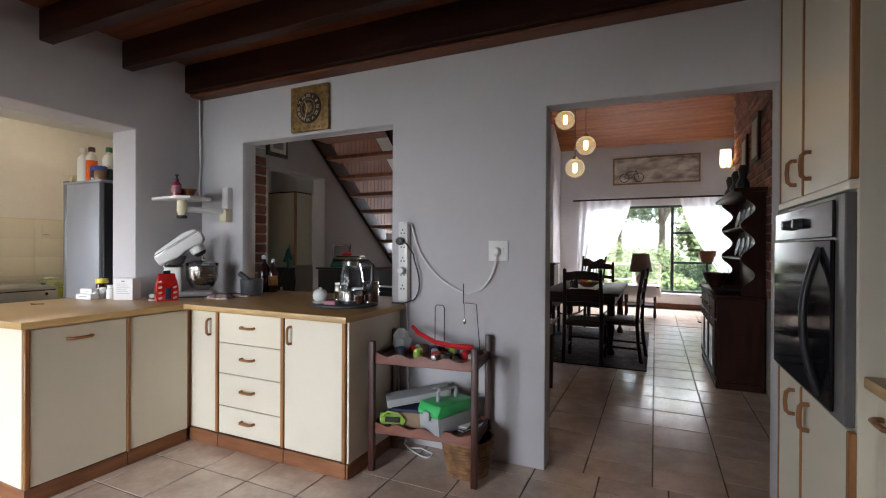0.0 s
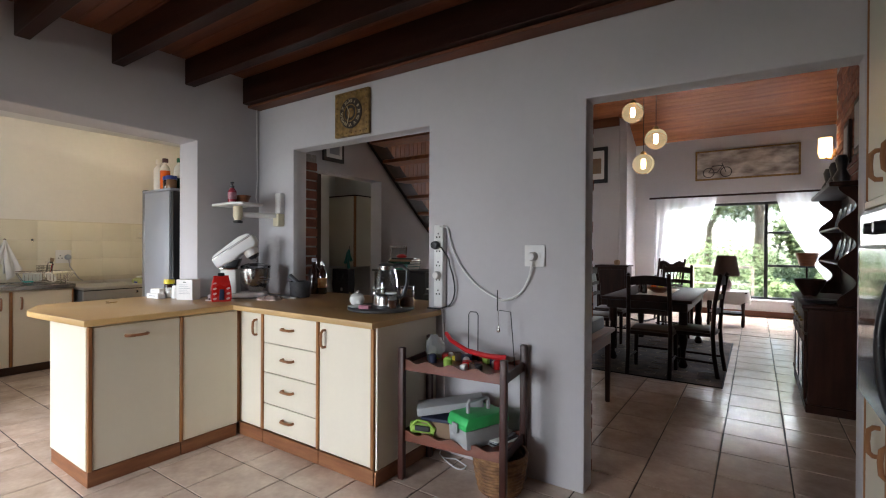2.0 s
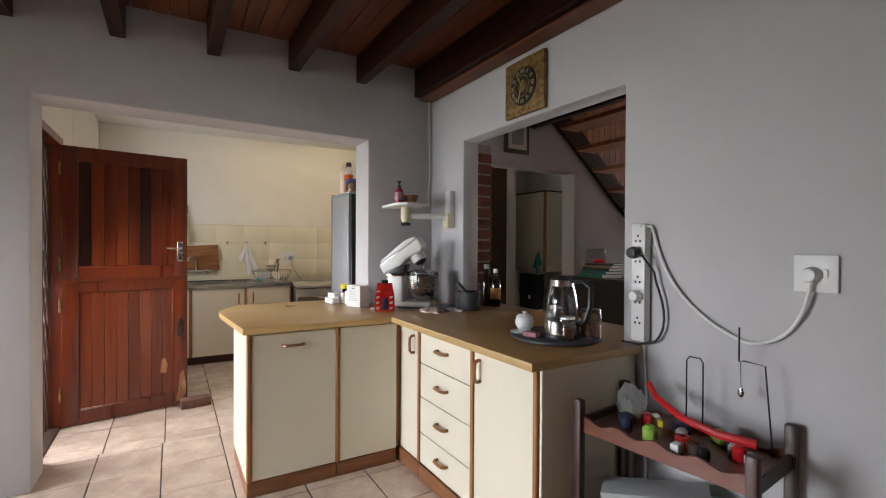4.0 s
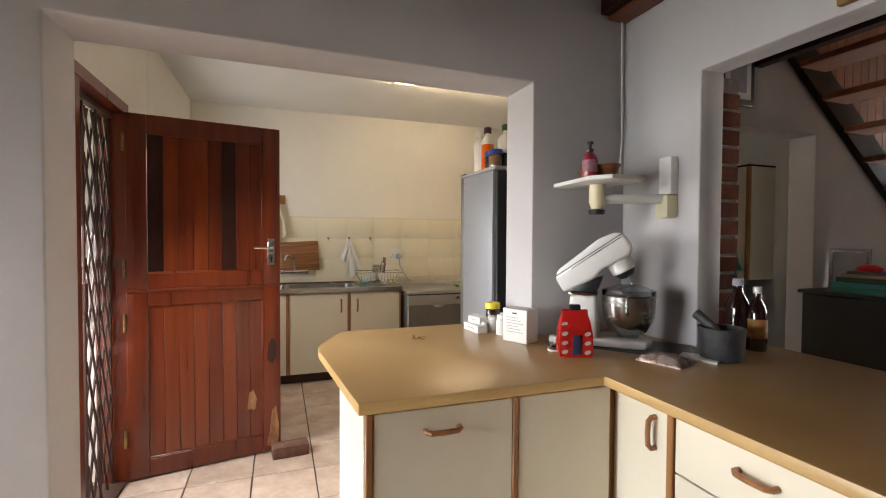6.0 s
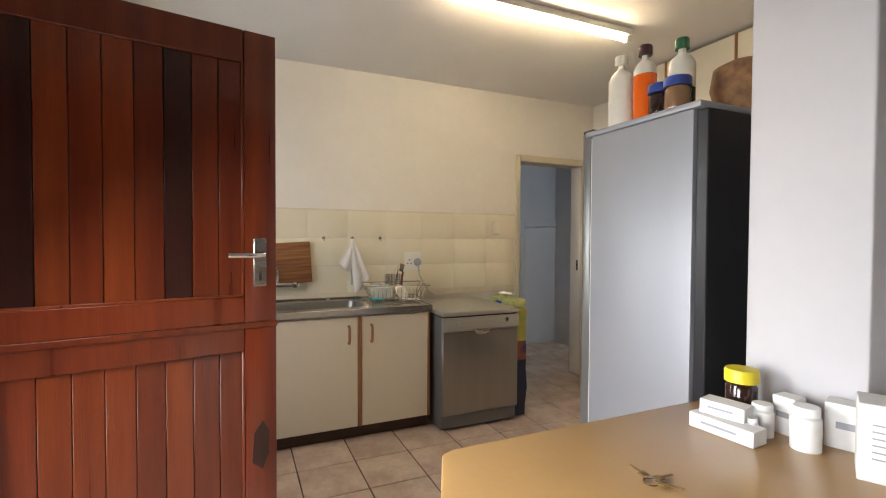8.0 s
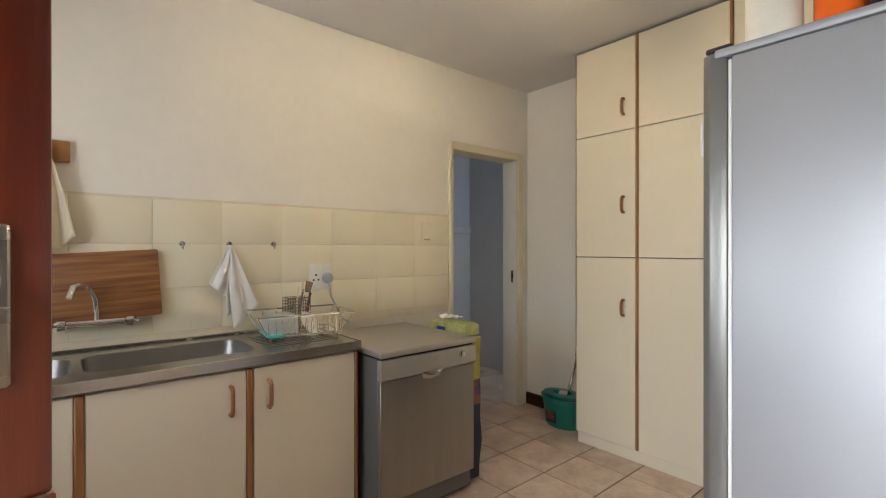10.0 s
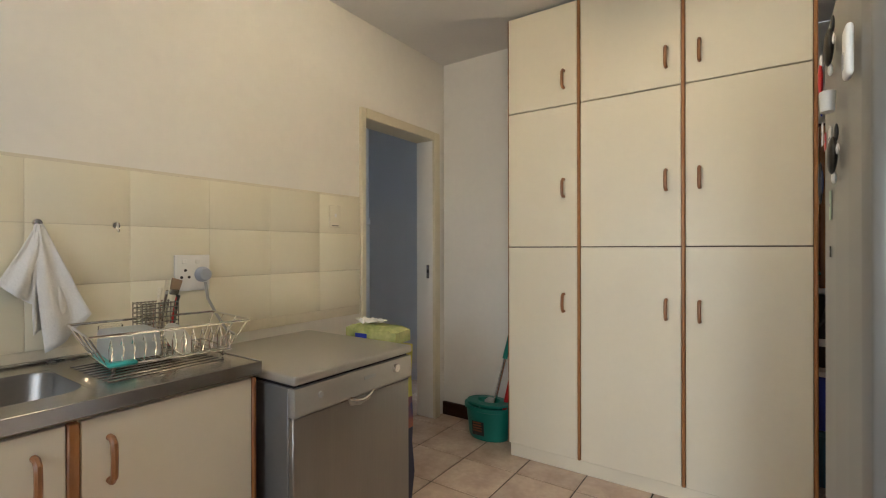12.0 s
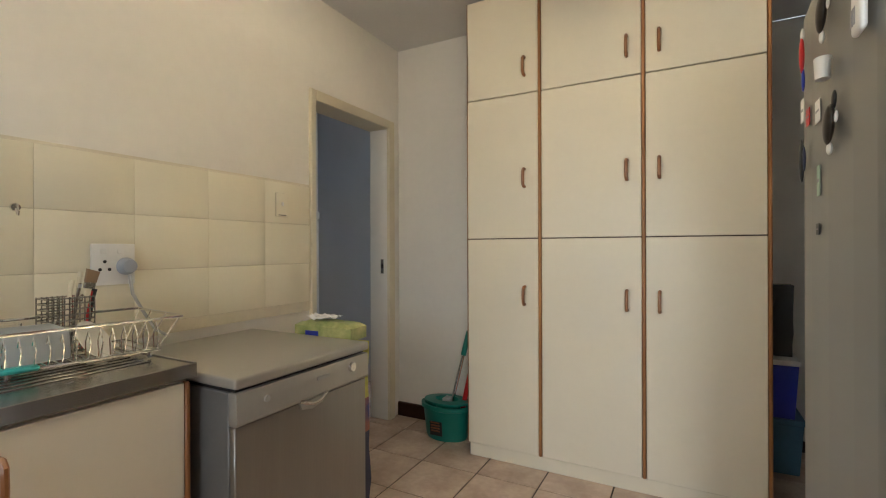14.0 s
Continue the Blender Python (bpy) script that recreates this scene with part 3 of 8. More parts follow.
part("keyhole", box(bmn(), W - 0.061, W - 0.053, -T / 2 - 0.009, -T / 2 - 0.0072, 1.225, 1.255, 0.001), BLACK, plate)
plate2 = part("lock_plate", box(bmn(), W - 0.078, W - 0.036, T / 2 + 0.001, T / 2 + 0.007, 1.205, 1.37, 0.003), STEEL, upper, "brushed steel lock plate")
part("lever", tube(bmn(), [(W - 0.057, T / 2 + 0.005, 1.315), (W - 0.057, T / 2 + 0.048, 1.315), (W - 0.075, T / 2 + 0.055, 1.312), (W - 0.165, T / 2 + 0.05, 1.314)], 0.009, 10), CHROME, plate2, "chrome lever handle")
part("worn_patch", prism(bmn(), [(W - 0.09, 0.05), (W - 0.02, 0.03), (W - 0.012, 0.16), (W - 0.03, 0.30), (W - 0.055, 0.27), (W - 0.07, 0.14)], -T / 2 - 0.0025, -T / 2 - 0.0005, "y"), DOOR_WORN, lower, "patch of worn bare wood")
part("worn_patch", prism(bmn(), [(W - 0.20, 0.30), (W - 0.155, 0.29), (W - 0.145, 0.36), (W - 0.165, 0.42), (W - 0.19, 0.40)], -T / 2 + 0.0085, -T / 2 + 0.0115, "y"), DOOR_WORN, lower, "patch of worn bare wood")
part("stain", prism(bmn(), [(W - 0.085, 0.60), (W - 0.05, 0.57), (W - 0.03, 0.62), (W - 0.028, 0.70), (W - 0.05, 0.74), (W - 0.078, 0.70)], -T / 2 - 0.0025, -T / 2 - 0.0005, "y"), DOOR_DARK, lower, "dark round stain")
for z in (0.25, 0.9, 1.2, 1.9):
    part("hinge", cyl(bmn(), -0.004, -T / 2 - 0.002, z - 0.05, z + 0.05, 0.008, seg=10), BRASS, door, "small brass hinge")
solid("door_stop_brick", box(bmn(), -0.11, 0.11, -0.053, 0.053, 0, 0.073, 0.008, 2), material("worn_brick", (0.20, 0.085, 0.055), 0.9, second=(0.10, 0.05, 0.04), scale=16, bump=0.8, wear=0.2),
      "worn dark red brick that holds the door open", "brick", m=pose(-4.30, 1.31, 0, 0, 0, 95))

# covered yard outside the back door
vc = bmn()
for k in range(16):
    box(vc, -6.2, -3.55, -2.2 + k * 0.148, -2.2 + k * 0.148 + 0.142, 2.24, 2.262, 0.003)
solid("ceiling_veranda", vc, PINE_CEILING, "pine board ceiling of the covered yard", "ceiling", kind="structure")
solid("wall_yard", box(bmn(), -6.2, -3.55, -2.42, -2.22, -0.1, 1.25, 0.01), BRICK, "low face-brick yard wall", "wall", kind="structure")

# folding lattice security gate, half drawn
gate = thing("security_gate", pose(-4.225, 0.375, 0), "dark brown folding lattice security gate in the back doorway", "gate")
GATE = material("gate_paint", (0.06, 0.028, 0.02), 0.45, grain=0.2, scale=10)
BAY = 0.175
for k in range(3):
    part("upright", box(bmn(), 0.001 + k * BAY, 0.015 + k * BAY, -0.006, 0.006, 0.02, 2.02, 0.002), GATE, gate)
for bay in range(2):
    for k in range(-1, 8):
        z = 0.03 + k * 0.25
        for side, (a, b) in enumerate(((z, z + 0.5), (z + 0.5, z))):
            lo, hi = 0.0, 1.0
            for q in (0.03, 2.0):
                f = (q - a) / (b - a)
                if 0 < f < 1:
                    if (b > a) == (q < 1):
                        lo = max(lo, f)
                    else:
                        hi = min(hi, f)
            y = 0.0045 - 0.009 * side
            part("lattice_bar", tube(bmn(), [(0.008 + BAY * (bay + f), y, a + (b - a) * f) for f in (lo, hi)], 0.006, 6), GATE, gate)
part("lock_box", box(bmn(), 0.367, 0.395, -0.02, 0.02, 1.02, 1.16, 0.004), GATE, gate)
part("track", box(bmn(), -0.008, 0.60, -0.018, 0.018, 2.022, 2.05, 0.003), GATE, gate)

# frame of the store room doorway
sf = thing("door_frame", pose(0, 0, 0), "cream painted steel door frame", "door frame", kind="structure")
part("jamb", box(bmn(), -6.425, -6.255, 3.395, 3.438, 0, 2.084, 0.006), FRAME_PAINT, sf)
part("jamb", box(bmn(), -6.425, -6.255, 4.142, 4.21, 0, 2.084, 0.006), FRAME_PAINT, sf)
part("head", box(bmn(), -6.425, -6.255, 3.4385, 4.1415, 2.024, 2.084, 0.004), FRAME_PAINT, sf)
part("strike_plate", box(bmn(), -6.33, -6.305, 4.139, 4.1415, 1.02, 1.12, 0.001), STEEL, sf)
part("latch", box(bmn(), -6.325, -6.31, 4.134, 4.1385, 1.06, 1.085, 0.001), BLACK, sf)
idoor = thing("door_2", pose(-7.2, 4.86, 0, 0, 0, 90), "pale grey panelled cupboard door in the store room", "door")
part("panel", box(bmn(), -0.35, 0.35, 0.47, 0.50, 0.02, 1.52, 0.005), GREY_DOOR, idoor)
part("frame", box(bmn(), -0.42, -0.355, 0.46, 0.51, 0.0, 1.6, 0.005), GREY_DOOR, idoor)
part("frame", box(bmn(), 0.355, 0.42, 0.46, 0.51, 0.0, 1.6, 0.005), GREY_DOOR, idoor)
part("frame", box(bmn(), -0.354, 0.354, 0.46, 0.51, 1.53, 1.6, 0.005), GREY_DOOR, idoor)

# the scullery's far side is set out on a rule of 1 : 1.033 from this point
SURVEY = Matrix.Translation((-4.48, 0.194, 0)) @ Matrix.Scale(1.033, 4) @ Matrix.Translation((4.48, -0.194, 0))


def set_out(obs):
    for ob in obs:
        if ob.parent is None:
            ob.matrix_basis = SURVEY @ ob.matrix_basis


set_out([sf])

# open-riser stairs in the hall
stairs = thing("staircase", pose(-3.41, 0, 0), "open-riser varnished wooden staircase along the hall wall", "staircase")
SLOPE = 0.83


def line(y):
    return 2.50 - (y - 4.55) * SLOPE


for x0 in (0.0, 1.0):
    part("stringer", prism(bmn(), [(4.25, line(4.25)), (7.5, line(7.5)), (7.5, line(7.5) + 0.26), (4.25, line(4.25) + 0.26)], x0, x0 + 0.05, "x", 0.004), BEAM, stairs)
for k in range(36):
    y = 4.30 + k * 0.09
    part("wall_plank", prism(bmn(), [(y, line(y) + 0.262), (y + 0.087, line(y + 0.087) + 0.262), (y + 0.087, min(5.0, line(y + 0.087) + 1.42)), (y, min(5.0, line(y) + 1.42))], 0.0, 0.016, "x", 0.002, 1), PLANK_WALL, stairs, "orange varnished wall plank")
for k in range(13):
    z = 0.2 + k * 0.195
    y = 4.55 + (2.60 - z) / SLOPE
    part("tread", box(bmn(), 0.052, 0.998, y - 0.13, y + 0.13, z - 0.02, z + 0.022, 0.005), PLANK_WALL, stairs)

# ---- kitchen ----
def dhandle(parent, x, y, z, length, axis, out):
    """A bent wooden pull; axis: the way it runs, out: the way it stands off."""
    a, o = Vector(axis), Vector(out)
    c, h = Vector((x, y, z)), length / 2
    pts = [c - a * h, c - a * h + o * 0.018, c - a * (h - 0.012) + o * 0.030, c + o * 0.033, c + a * (h - 0.012) + o * 0.030, c + a * h + o * 0.018, c + a * h]
    return part("handle", tube(bmn(), pts, 0.0085, 8), HANDLE, parent, "stained wooden pull handle")


def two_tone(bm, name, top, edge, label, category):
    """A slab of two parts: the laminate surface and its paler edging."""
    bm.normal_update()
    rim = bm.copy()
    for piece, keep in ((bm, True), (rim, False)):
        bmesh.ops.delete(piece, geom=[f for f in piece.faces if (f.normal.z > 0.5) != keep], context="FACES")
    ob = thing(name, pose(0, 0, 0), label, category)
    for piece, part_name, mat in ((bm, "surface", top), (rim, "edging", edge)):
        me = bpy.data.meshes.new(part_name)
        piece.to_mesh(me)
        piece.free()
        me.materials.append(mat)
        me.polygons.foreach_set("use_smooth", [True] * len(me.polygons))
        me.set_sharp_from_angle(angle=radians(38))
        part(part_name, me, mat, ob)
    return ob


TOP = 0.912
two_tone(prism(bmn(), [(-1.262, 2.297), (-2.538, 2.297), (-2.538, 1.455), (-3.20, 1.40), (-3.27, 1.402), (-3.33, 1.42), (-3.56, 1.525), (-3.575, 1.56), (-3.575, 2.398), (-3.205, 2.398),
               (-3.205, 2.946), (-2.744, 2.946), (-2.744, 3.30), (-1.378, 3.30), (-1.378, 2.946), (-1.262, 2.946)], 0.876, TOP, "z", 0.006), "worktop", WORKTOP, WORK_EDGE,
         "L-shaped light brown wood-look laminate worktop", "worktop")

# base units along the wall, each a thing of its own
PL, CT = 0.085, 0.872
GAP = 0.0025


def unit_y(name, label, x0, x1, kind):
    """A base unit that faces the south at y = 2.38."""
    u = thing(name, pose(0, 0, 0), label, "cabinet", group="kitchen base cabinets")
    part("body", box(bmn(), x0 + 0.002, x1 - 0.002, 2.40, 2.943, PL + 0.002, CT, 0.002), LAMINATE, u)
    part("plinth", box(bmn(), x0 + 0.002, x1 - 0.002, 2.372, 2.39, 0, PL, 0.003), PLINTH, u, "stained wooden plinth")
    if kind == "drawers":
        zs = [PL + 0.006, 0.268, 0.475, 0.671, CT - 0.006]
        for a, b in zip(zs, zs[1:]):
            d = part("drawer", box(bmn(), x0 + GAP, x1 - 0.03, 2.38, 2.398, a + GAP, b - GAP, 0.002), LAMINATE, u)
            dhandle(d, (x0 + x1 - 0.03) / 2, 2.379, (a + b) / 2 + 0.012, 0.10, (1, 0, 0), (0, -1, 0))
    else:
        d = part("door", box(bmn(), x0 + GAP, x1 - 0.03, 2.38, 2.398, PL + 0.006, CT - 0.006, 0.002), LAMINATE, u)
        hx = x1 - 0.075 if kind == "right" else x0 + 0.05
        dhandle(d, hx, 2.379, 0.765, 0.10, (0, 0, 1), (0, -1, 0))
    part("stile", box(bmn(), x1 - 0.028, x1 - 0.004, 2.374, 2.398, PL + 0.003, CT, 0.004), TRIM, u, "oak edge strip")
    return u


unit_y("base_cabinet", "cream laminate base cabinet with one narrow door", -2.585, -2.315, "right")
unit_y("drawer_cabinet", "cream laminate base cabinet with four drawers", -2.315, -1.765, "drawers")
unit_y("base_cabinet", "cream laminate base cabinet with one wide door", -1.765, -1.318, "left")
solid("end_panel", box(bmn(), -1.316, -1.302, 2.385, 2.944, PL, CT, 0.002), LAMINATE, "cream laminate end panel beside the trolley", "panel")
solid("plinth_return", box(bmn(), -1.314, -1.300, 2.372, 2.944, 0, PL - 0.003, 0.003), PLINTH, "stained wooden plinth under the end panel", "plinth")
solid("corner_post", box(bmn(), -2.615, -2.587, 2.345, 2.398, PL, CT, 0.004), TRIM, "oak strip in the inner corner", "trim")

# peninsula units, which face the east at x = -2.56
for y0, y1, hd in ((1.477, 1.968, True), (1.968, 2.345, False)):
    u = thing("base_cabinet", pose(0, 0, 0), "cream laminate peninsula cabinet with a flap door" if hd else "cream laminate corner panel of the peninsula", "cabinet", group="kitchen base cabinets")
    part("body", box(bmn(), -3.125, -2.58, y0 + 0.016, y1 - 0.002, PL + 0.002, CT, 0.002), LAMINATE, u)
    part("plinth", box(bmn(), -2.585, -2.567, y0 + 0.002, y1 - 0.002, 0, PL, 0.003), PLINTH, u, "stained wooden plinth")
    d = part("door", box(bmn(), -2.579, -2.56, y0 + (0.026 if hd else 0.012), y1 - (0.012 if hd else 0.003), PL + 0.006, CT - 0.006, 0.002), LAMINATE, u)
    part("stile", box(bmn(), -2.579, -2.556, y0 - 0.010 if not hd else y0 + 0.001, y0 + 0.010 if not hd else y0 + 0.024, PL + 0.002, CT, 0.004), TRIM, u, "oak edge strip")
    if hd:
        dhandle(d, -2.561, 1.715, 0.800, 0.11, (0, 1, 0), (1, 0, 0))
        part("end_panel", box(bmn(), -3.13, -2.582, y0 - 0.001, y0 + 0.014, PL + 0.003, CT, 0.002), LAMINATE, u)
        part("plinth", box(bmn(), -3.12, -2.568, y0 + 0.002, y0 + 0.02, 0, PL - 0.002, 0.003), PLINTH, u, "worn wooden plinth")

# oven tower on the opposite side
tower = thing("oven_tower", pose(0, 0, 0), "tall cream laminate oven housing with oak edge strips", "cabinet")
part("body", box(bmn(), 0.785, 1.395, 2.075, 2.942, 0.07, 2.535, 0.002), LAMINATE, tower)
part("side_panel", box(bmn(), 0.779, 1.395, 2.055, 2.073, 0.0, 2.535, 0.002), LAMINATE, tower)
for z0, z1, hz in ((0.085, 0.735, 0.645), (1.500, 2.530, 1.605)):
    for y0, y1, hy in ((2.09, 2.562, 2.465), (2.582, 2.925, 2.665)):
        d = part("door", box(bmn(), 0.764, 0.783, y0 + 0.004, y1 - 0.004, z0, z1, 0.002), LAMINATE, tower)
        dhandle(d, 0.763, hy, hz, 0.10, (0, 0, 1), (-1, 0, 0))
    for y0, y1 in ((2.056, 2.086), (2.560, 2.584), (2.926, 2.943)):
        part("stile", box(bmn(), 0.760, 0.783, y0 + 0.002, y1 - 0.002, z0, z1, 0.004), TRIM, tower, "oak edge strip")
part("shelf_strip", box(bmn(), 0.758, 0.784, 2.06, 2.942, 1.468, 1.497, 0.003), LAMINATE, tower)
oven = thing("oven", pose(0, 0, 0), "built-in black glass oven with a steel frame and two knobs", "oven")
part("frame", box(bmn(), 0.752, 0.783, 2.075, 2.935, 0.745, 1.462, 0.004), dull("dull_steel", (0.17, 0.165, 0.16), 0.45, 1.3), oven, "brushed steel frame")
part("control_panel", box(bmn(), 0.742, 0.751, 2.15, 2.915, 1.325, 1.445, 0.003), dull("oven_fascia", (0.014, 0.014, 0.015), 0.12, 1.25), oven, "dark steel control panel")
part("door_glass", box(bmn(), 0.738, 0.751, 2.15, 2.915, 0.765, 1.318, 0.004), BLACK_GLASS, oven, "black glass oven door")
for y in (2.50, 2.66):
    part("knob", lathe(bmn(), [(0, 0.03), (0.018, 0.028), (0.022, 0.0), (0, 0)], seg=18), BLACK, oven, m=pose(0.7415, y, 1.385, 0, -90, 0))
part("door_handle", tube(bmn(), curve((0.74, 2.26, 1.29), (0.64, 2.24, 1.04), (0.74, 2.26, 0.79), 12), 0.013, 10), BLACK, oven, "curved dark bar handle")
rc = thing("base_cabinet", pose(0, 0, 0), "cream laminate base cabinet beside the oven housing", "cabinet", group="kitchen base cabinets")
part("body", box(bmn(), 0.842, 1.395, 1.86, 2.050, 0.075, 0.872, 0.002), LAMINATE, rc)
d = part("door", box(bmn(), 0.822, 0.840, 1.865, 2.046, 0.085, 0.866, 0.002), LAMINATE, rc)
dhandle(d, 0.821, 1.955, 0.80, 0.10, (0, 1, 0), (-1, 0, 0))
part("plinth", box(bmn(), 0.86, 0.88, 1.86, 2.05, 0, 0.073, 0.002), PLINTH, rc)
two_tone(box(bmn(), 0.79, 1.396, 1.852, 2.052, 0.876, TOP, 0.006, 2), "worktop", WORKTOP, WORK_EDGE, "light brown laminate worktop beside the oven", "worktop")

# wall clock
clock = thing("wall_clock", pose(-2.055, 2.948, 2.29, 0, 0, 0), "square hammered brass wall clock with a dark round dial", "clock")
part("plate", box(bmn(), -0.172, 0.172, -0.03, -0.002, -0.165, 0.165, 0.006, 2), BRASS, clock)
part("dial", lathe(bmn(), [(0, 0.008), (0.108, 0.008), (0.112, 0.0), (0, 0)], seg=40), material("dial_brown", (0.035, 0.022, 0.014), 0.5, grain=0.3, scale=20), clock, "dark brown dial", pose(0, -0.0305, 0, 90, 0, 0))
part("dial_ring", lathe(bmn(), [(0.058, 0.0), (0.058, 0.013), (0.064, 0.013), (0.064, 0.0)], seg=40), BRASS, clock, "", pose(0, -0.0305, 0, 90, 0, 0))
part("dial_centre", lathe(bmn(), [(0, 0.016), (0.03, 0.014), (0.036, 0.008)], seg=24), BRASS, clock, "", pose(0, -0.0305, 0, 90, 0, 0))
NUMERAL = material("numeral_cream", (0.62, 0.52, 0.32), 0.6, grain=0.1, scale=30)
for k, word in enumerate("XII I II III IIII V VI VII VIII IX X XI".split()):
    cu = bpy.data.curves.new("numeral", "FONT")
    cu.body, cu.size, cu.align_x, cu.align_y, cu.extrude = word, 0.034, "CENTER", "CENTER", 0.0008
    tmp = bpy.data.objects.new("numeral", cu)
    me = bpy.data.meshes.new_from_object(tmp)
    bpy.data.objects.remove(tmp)
    me.materials.append(NUMERAL)
    a = radians(90 - 30 * k)
    part("numeral", me, NUMERAL, clock, "", pose(0.086 * math.cos(a), -0.0395, 0.086 * math.sin(a), 90, 0, 0) @ pose(0, 0, 0, 0, 0, -30 * k))
for ang, ln in ((118, 0.055), (255, 0.08)):
    a = radians(ang)
    part("hand_pointer", tube(bmn(), [(0, -0.048, 0), (ln * math.cos(a), -0.048, ln * math.sin(a))], 0.0028, 6), NUMERAL, clock)
for k in range(28):
    s, i = divmod(k, 7)
    q = -0.138 + i * 0.046
    x, z = ((q, 0.145), (q, -0.145), (0.15, q), (-0.15, q))[s]
    part("boss", lathe(bmn(), [(0, 0.006), (0.007, 0.004), (0.010, 0)], seg=10), BRASS, clock, "", pose(x, -0.0295, z, 90, 0, 0))

# multi-socket strip, socket plate and cables
strip = thing("power_strip", pose(-1.262, 2.948, 0), "long white multi-socket strip on the wall", "power strip")
part("case", box(bmn(), -0.034, 0.034, -0.045, -0.002, 0.935, 1.452, 0.006, 2), WHITE, strip)
for k in range(5):
    for dx, dz in ((0, 0.018), (-0.011, -0.004), (0.011, -0.004)):
        part("pin_hole", box(bmn(), dx - 0.004, dx + 0.004, -0.0465, -0.0452, 1.38 - k * 0.09 + dz - 0.005, 1.38 - k * 0.09 + dz + 0.005), BLACK, strip)
part("plug", lathe(bmn(), [(0, 0.045), (0.022, 0.04), (0.028, 0.02), (0.024, 0), (0, 0)], seg=16), BLACK, strip, "black plug", pose(-0.008, -0.047, 1.325, 90, 0, 0))
part("plug", lathe(bmn(), [(0, 0.04), (0.02, 0.036), (0.026, 0.02), (0.024, 0), (0, 0)], seg=16), WHITE, strip, "white round plug", pose(0.002, -0.047, 1.135, 90, 0, 0))
solid("cable", tube(bmn(), [(-1.27, 2.87, 1.325), (-1.225, 2.885, 1.31), (-1.19, 2.915, 1.24)] + curve((-1.185, 2.92, 1.2), (-1.11, 2.925, 1.02), (-1.19, 2.925, 0.945), 8) + [(-1.26, 2.915, 0.92), (-1.34, 2.90, 0.922)], 0.005, 8), BLACK,
      "black appliance cable hanging in a loop", "cable")
sag = [(-1.25, 2.90, 1.44), (-1.215, 2.93, 1.44)] + curve((-1.205, 2.935, 1.40), (-1.13, 2.938, 1.10), (-0.84, 2.938, 1.005), 12) + curve((-0.82, 2.938, 1.005), (-0.66, 2.938, 1.02), (-0.628, 2.915, 1.25), 10)
solid("cable", tube(bmn(), sag, 0.0065, 8), WHITE, "white extension cable sagging along the wall", "cable")
solid("cable", tube(bmn(), [(-1.25, 2.93, 0.93), (-1.24, 2.94, 0.7), (-1.235, 2.94, 0.35), (-1.24, 2.93, 0.06)] + curve((-1.24, 2.9, 0.008), (-0.98, 2.72, 0.006), (-1.02, 2.86, 0.006), 10) + [(-1.12, 2.9, 0.006), (-1.2, 2.87, 0.006)], 0.004, 6), WHITE,
      "thin white cable that trails onto the floor", "cable")
sock = thing("wall_socket", pose(-0.626, 2.948, 1.267), "square white wall socket with a switch", "socket")
part("plate", box(bmn(), -0.061, 0.061, -0.012, -0.001, -0.061, 0.061, 0.004, 2), WHITE, sock)
part("switch_rocker", box(bmn(), 0.022, 0.036, -0.018, -0.0125, -0.012, 0.016, 0.002), WHITE, sock)
part("plug", lathe(bmn(), [(0, 0.045), (0.02, 0.04), (0.027, 0.015), (0.027, 0), (0, 0)], seg=16), WHITE, sock, "white plug", pose(-0.006, -0.013, -0.004, 90, 0, 0))
sw2 = thing("light_switch", pose(-3.208, 0.268, 1.465), "white light switch plate beside the opening", "switch")
part("plate", box(bmn(), 0.001, 0.011, -0.042, 0.042, -0.068, 0.068, 0.004, 2), WHITE, sw2)
for z in (-0.012, 0.014):
    part("switch_rocker", box(bmn(), 0.0115, 0.017, -0.012, 0.012, z - 0.011, z + 0.011, 0.002), WHITE, sw2)

# corner shelf with bowl and soap bottle, and the swing arm under it
shelf = thing("wall_shelf", pose(0, 0, 0), "small white swing shelf in the corner", "shelf")
part("board", prism(bmn(), [(-3.205, 2.52), (-3.17, 2.50), (-2.86, 2.47), (-2.78, 2.52), (-2.79, 2.70), (-2.86, 2.735), (-3.205, 2.72)], 1.628, 1.646, "z", 0.003), WHITE, shelf)
bowl = solid("wooden_bowl", lathe(bmn(), [(0, 0.004), (0.10, 0.004), (0.135, 0.055), (0.143, 0.062), (0.135, 0.062), (0.098, 0.012), (0, 0.012)], seg=28, sx=0.52, sy=1.0), BOWL_WOOD, "long oval red-brown wooden bowl", "bowl", m=pose(-3.015, 2.635, 1.6465, 0, 0, 82))
soap = thing("soap_bottle", pose(-2.945, 2.535, 1.6465) @ Matrix.Scale(0.88, 4), "pink liquid soap bottle with a black pump", "bottle")
part("bottle_body", lathe(bmn(), [(0, 0), (0.034, 0.0), (0.037, 0.01), (0.035, 0.10), (0.020, 0.125), (0.014, 0.13), (0, 0.13)], seg=20), material("pink_soap", (0.36, 0.04, 0.06), 0.2, grain=0.2, scale=14, coat=0.3), soap)
part("label_band", lathe(bmn(), [(0.0372, 0.03), (0.0372, 0.09)], seg=20), material("soap_label", (0.50, 0.20, 0.25), 0.5, grain=0.5, scale=40), soap)
part("pump", lathe(bmn(), [(0.016, 0.13), (0.018, 0.145), (0.008, 0.15), (0.008, 0.168), (0.016, 0.17), (0.016, 0.182), (0, 0.184)], seg=14), BLACK, soap)
arm = thing("swing_arm", pose(0, 0, 0), "aged cream plastic swing arm mounted on the wall", "wall bracket")
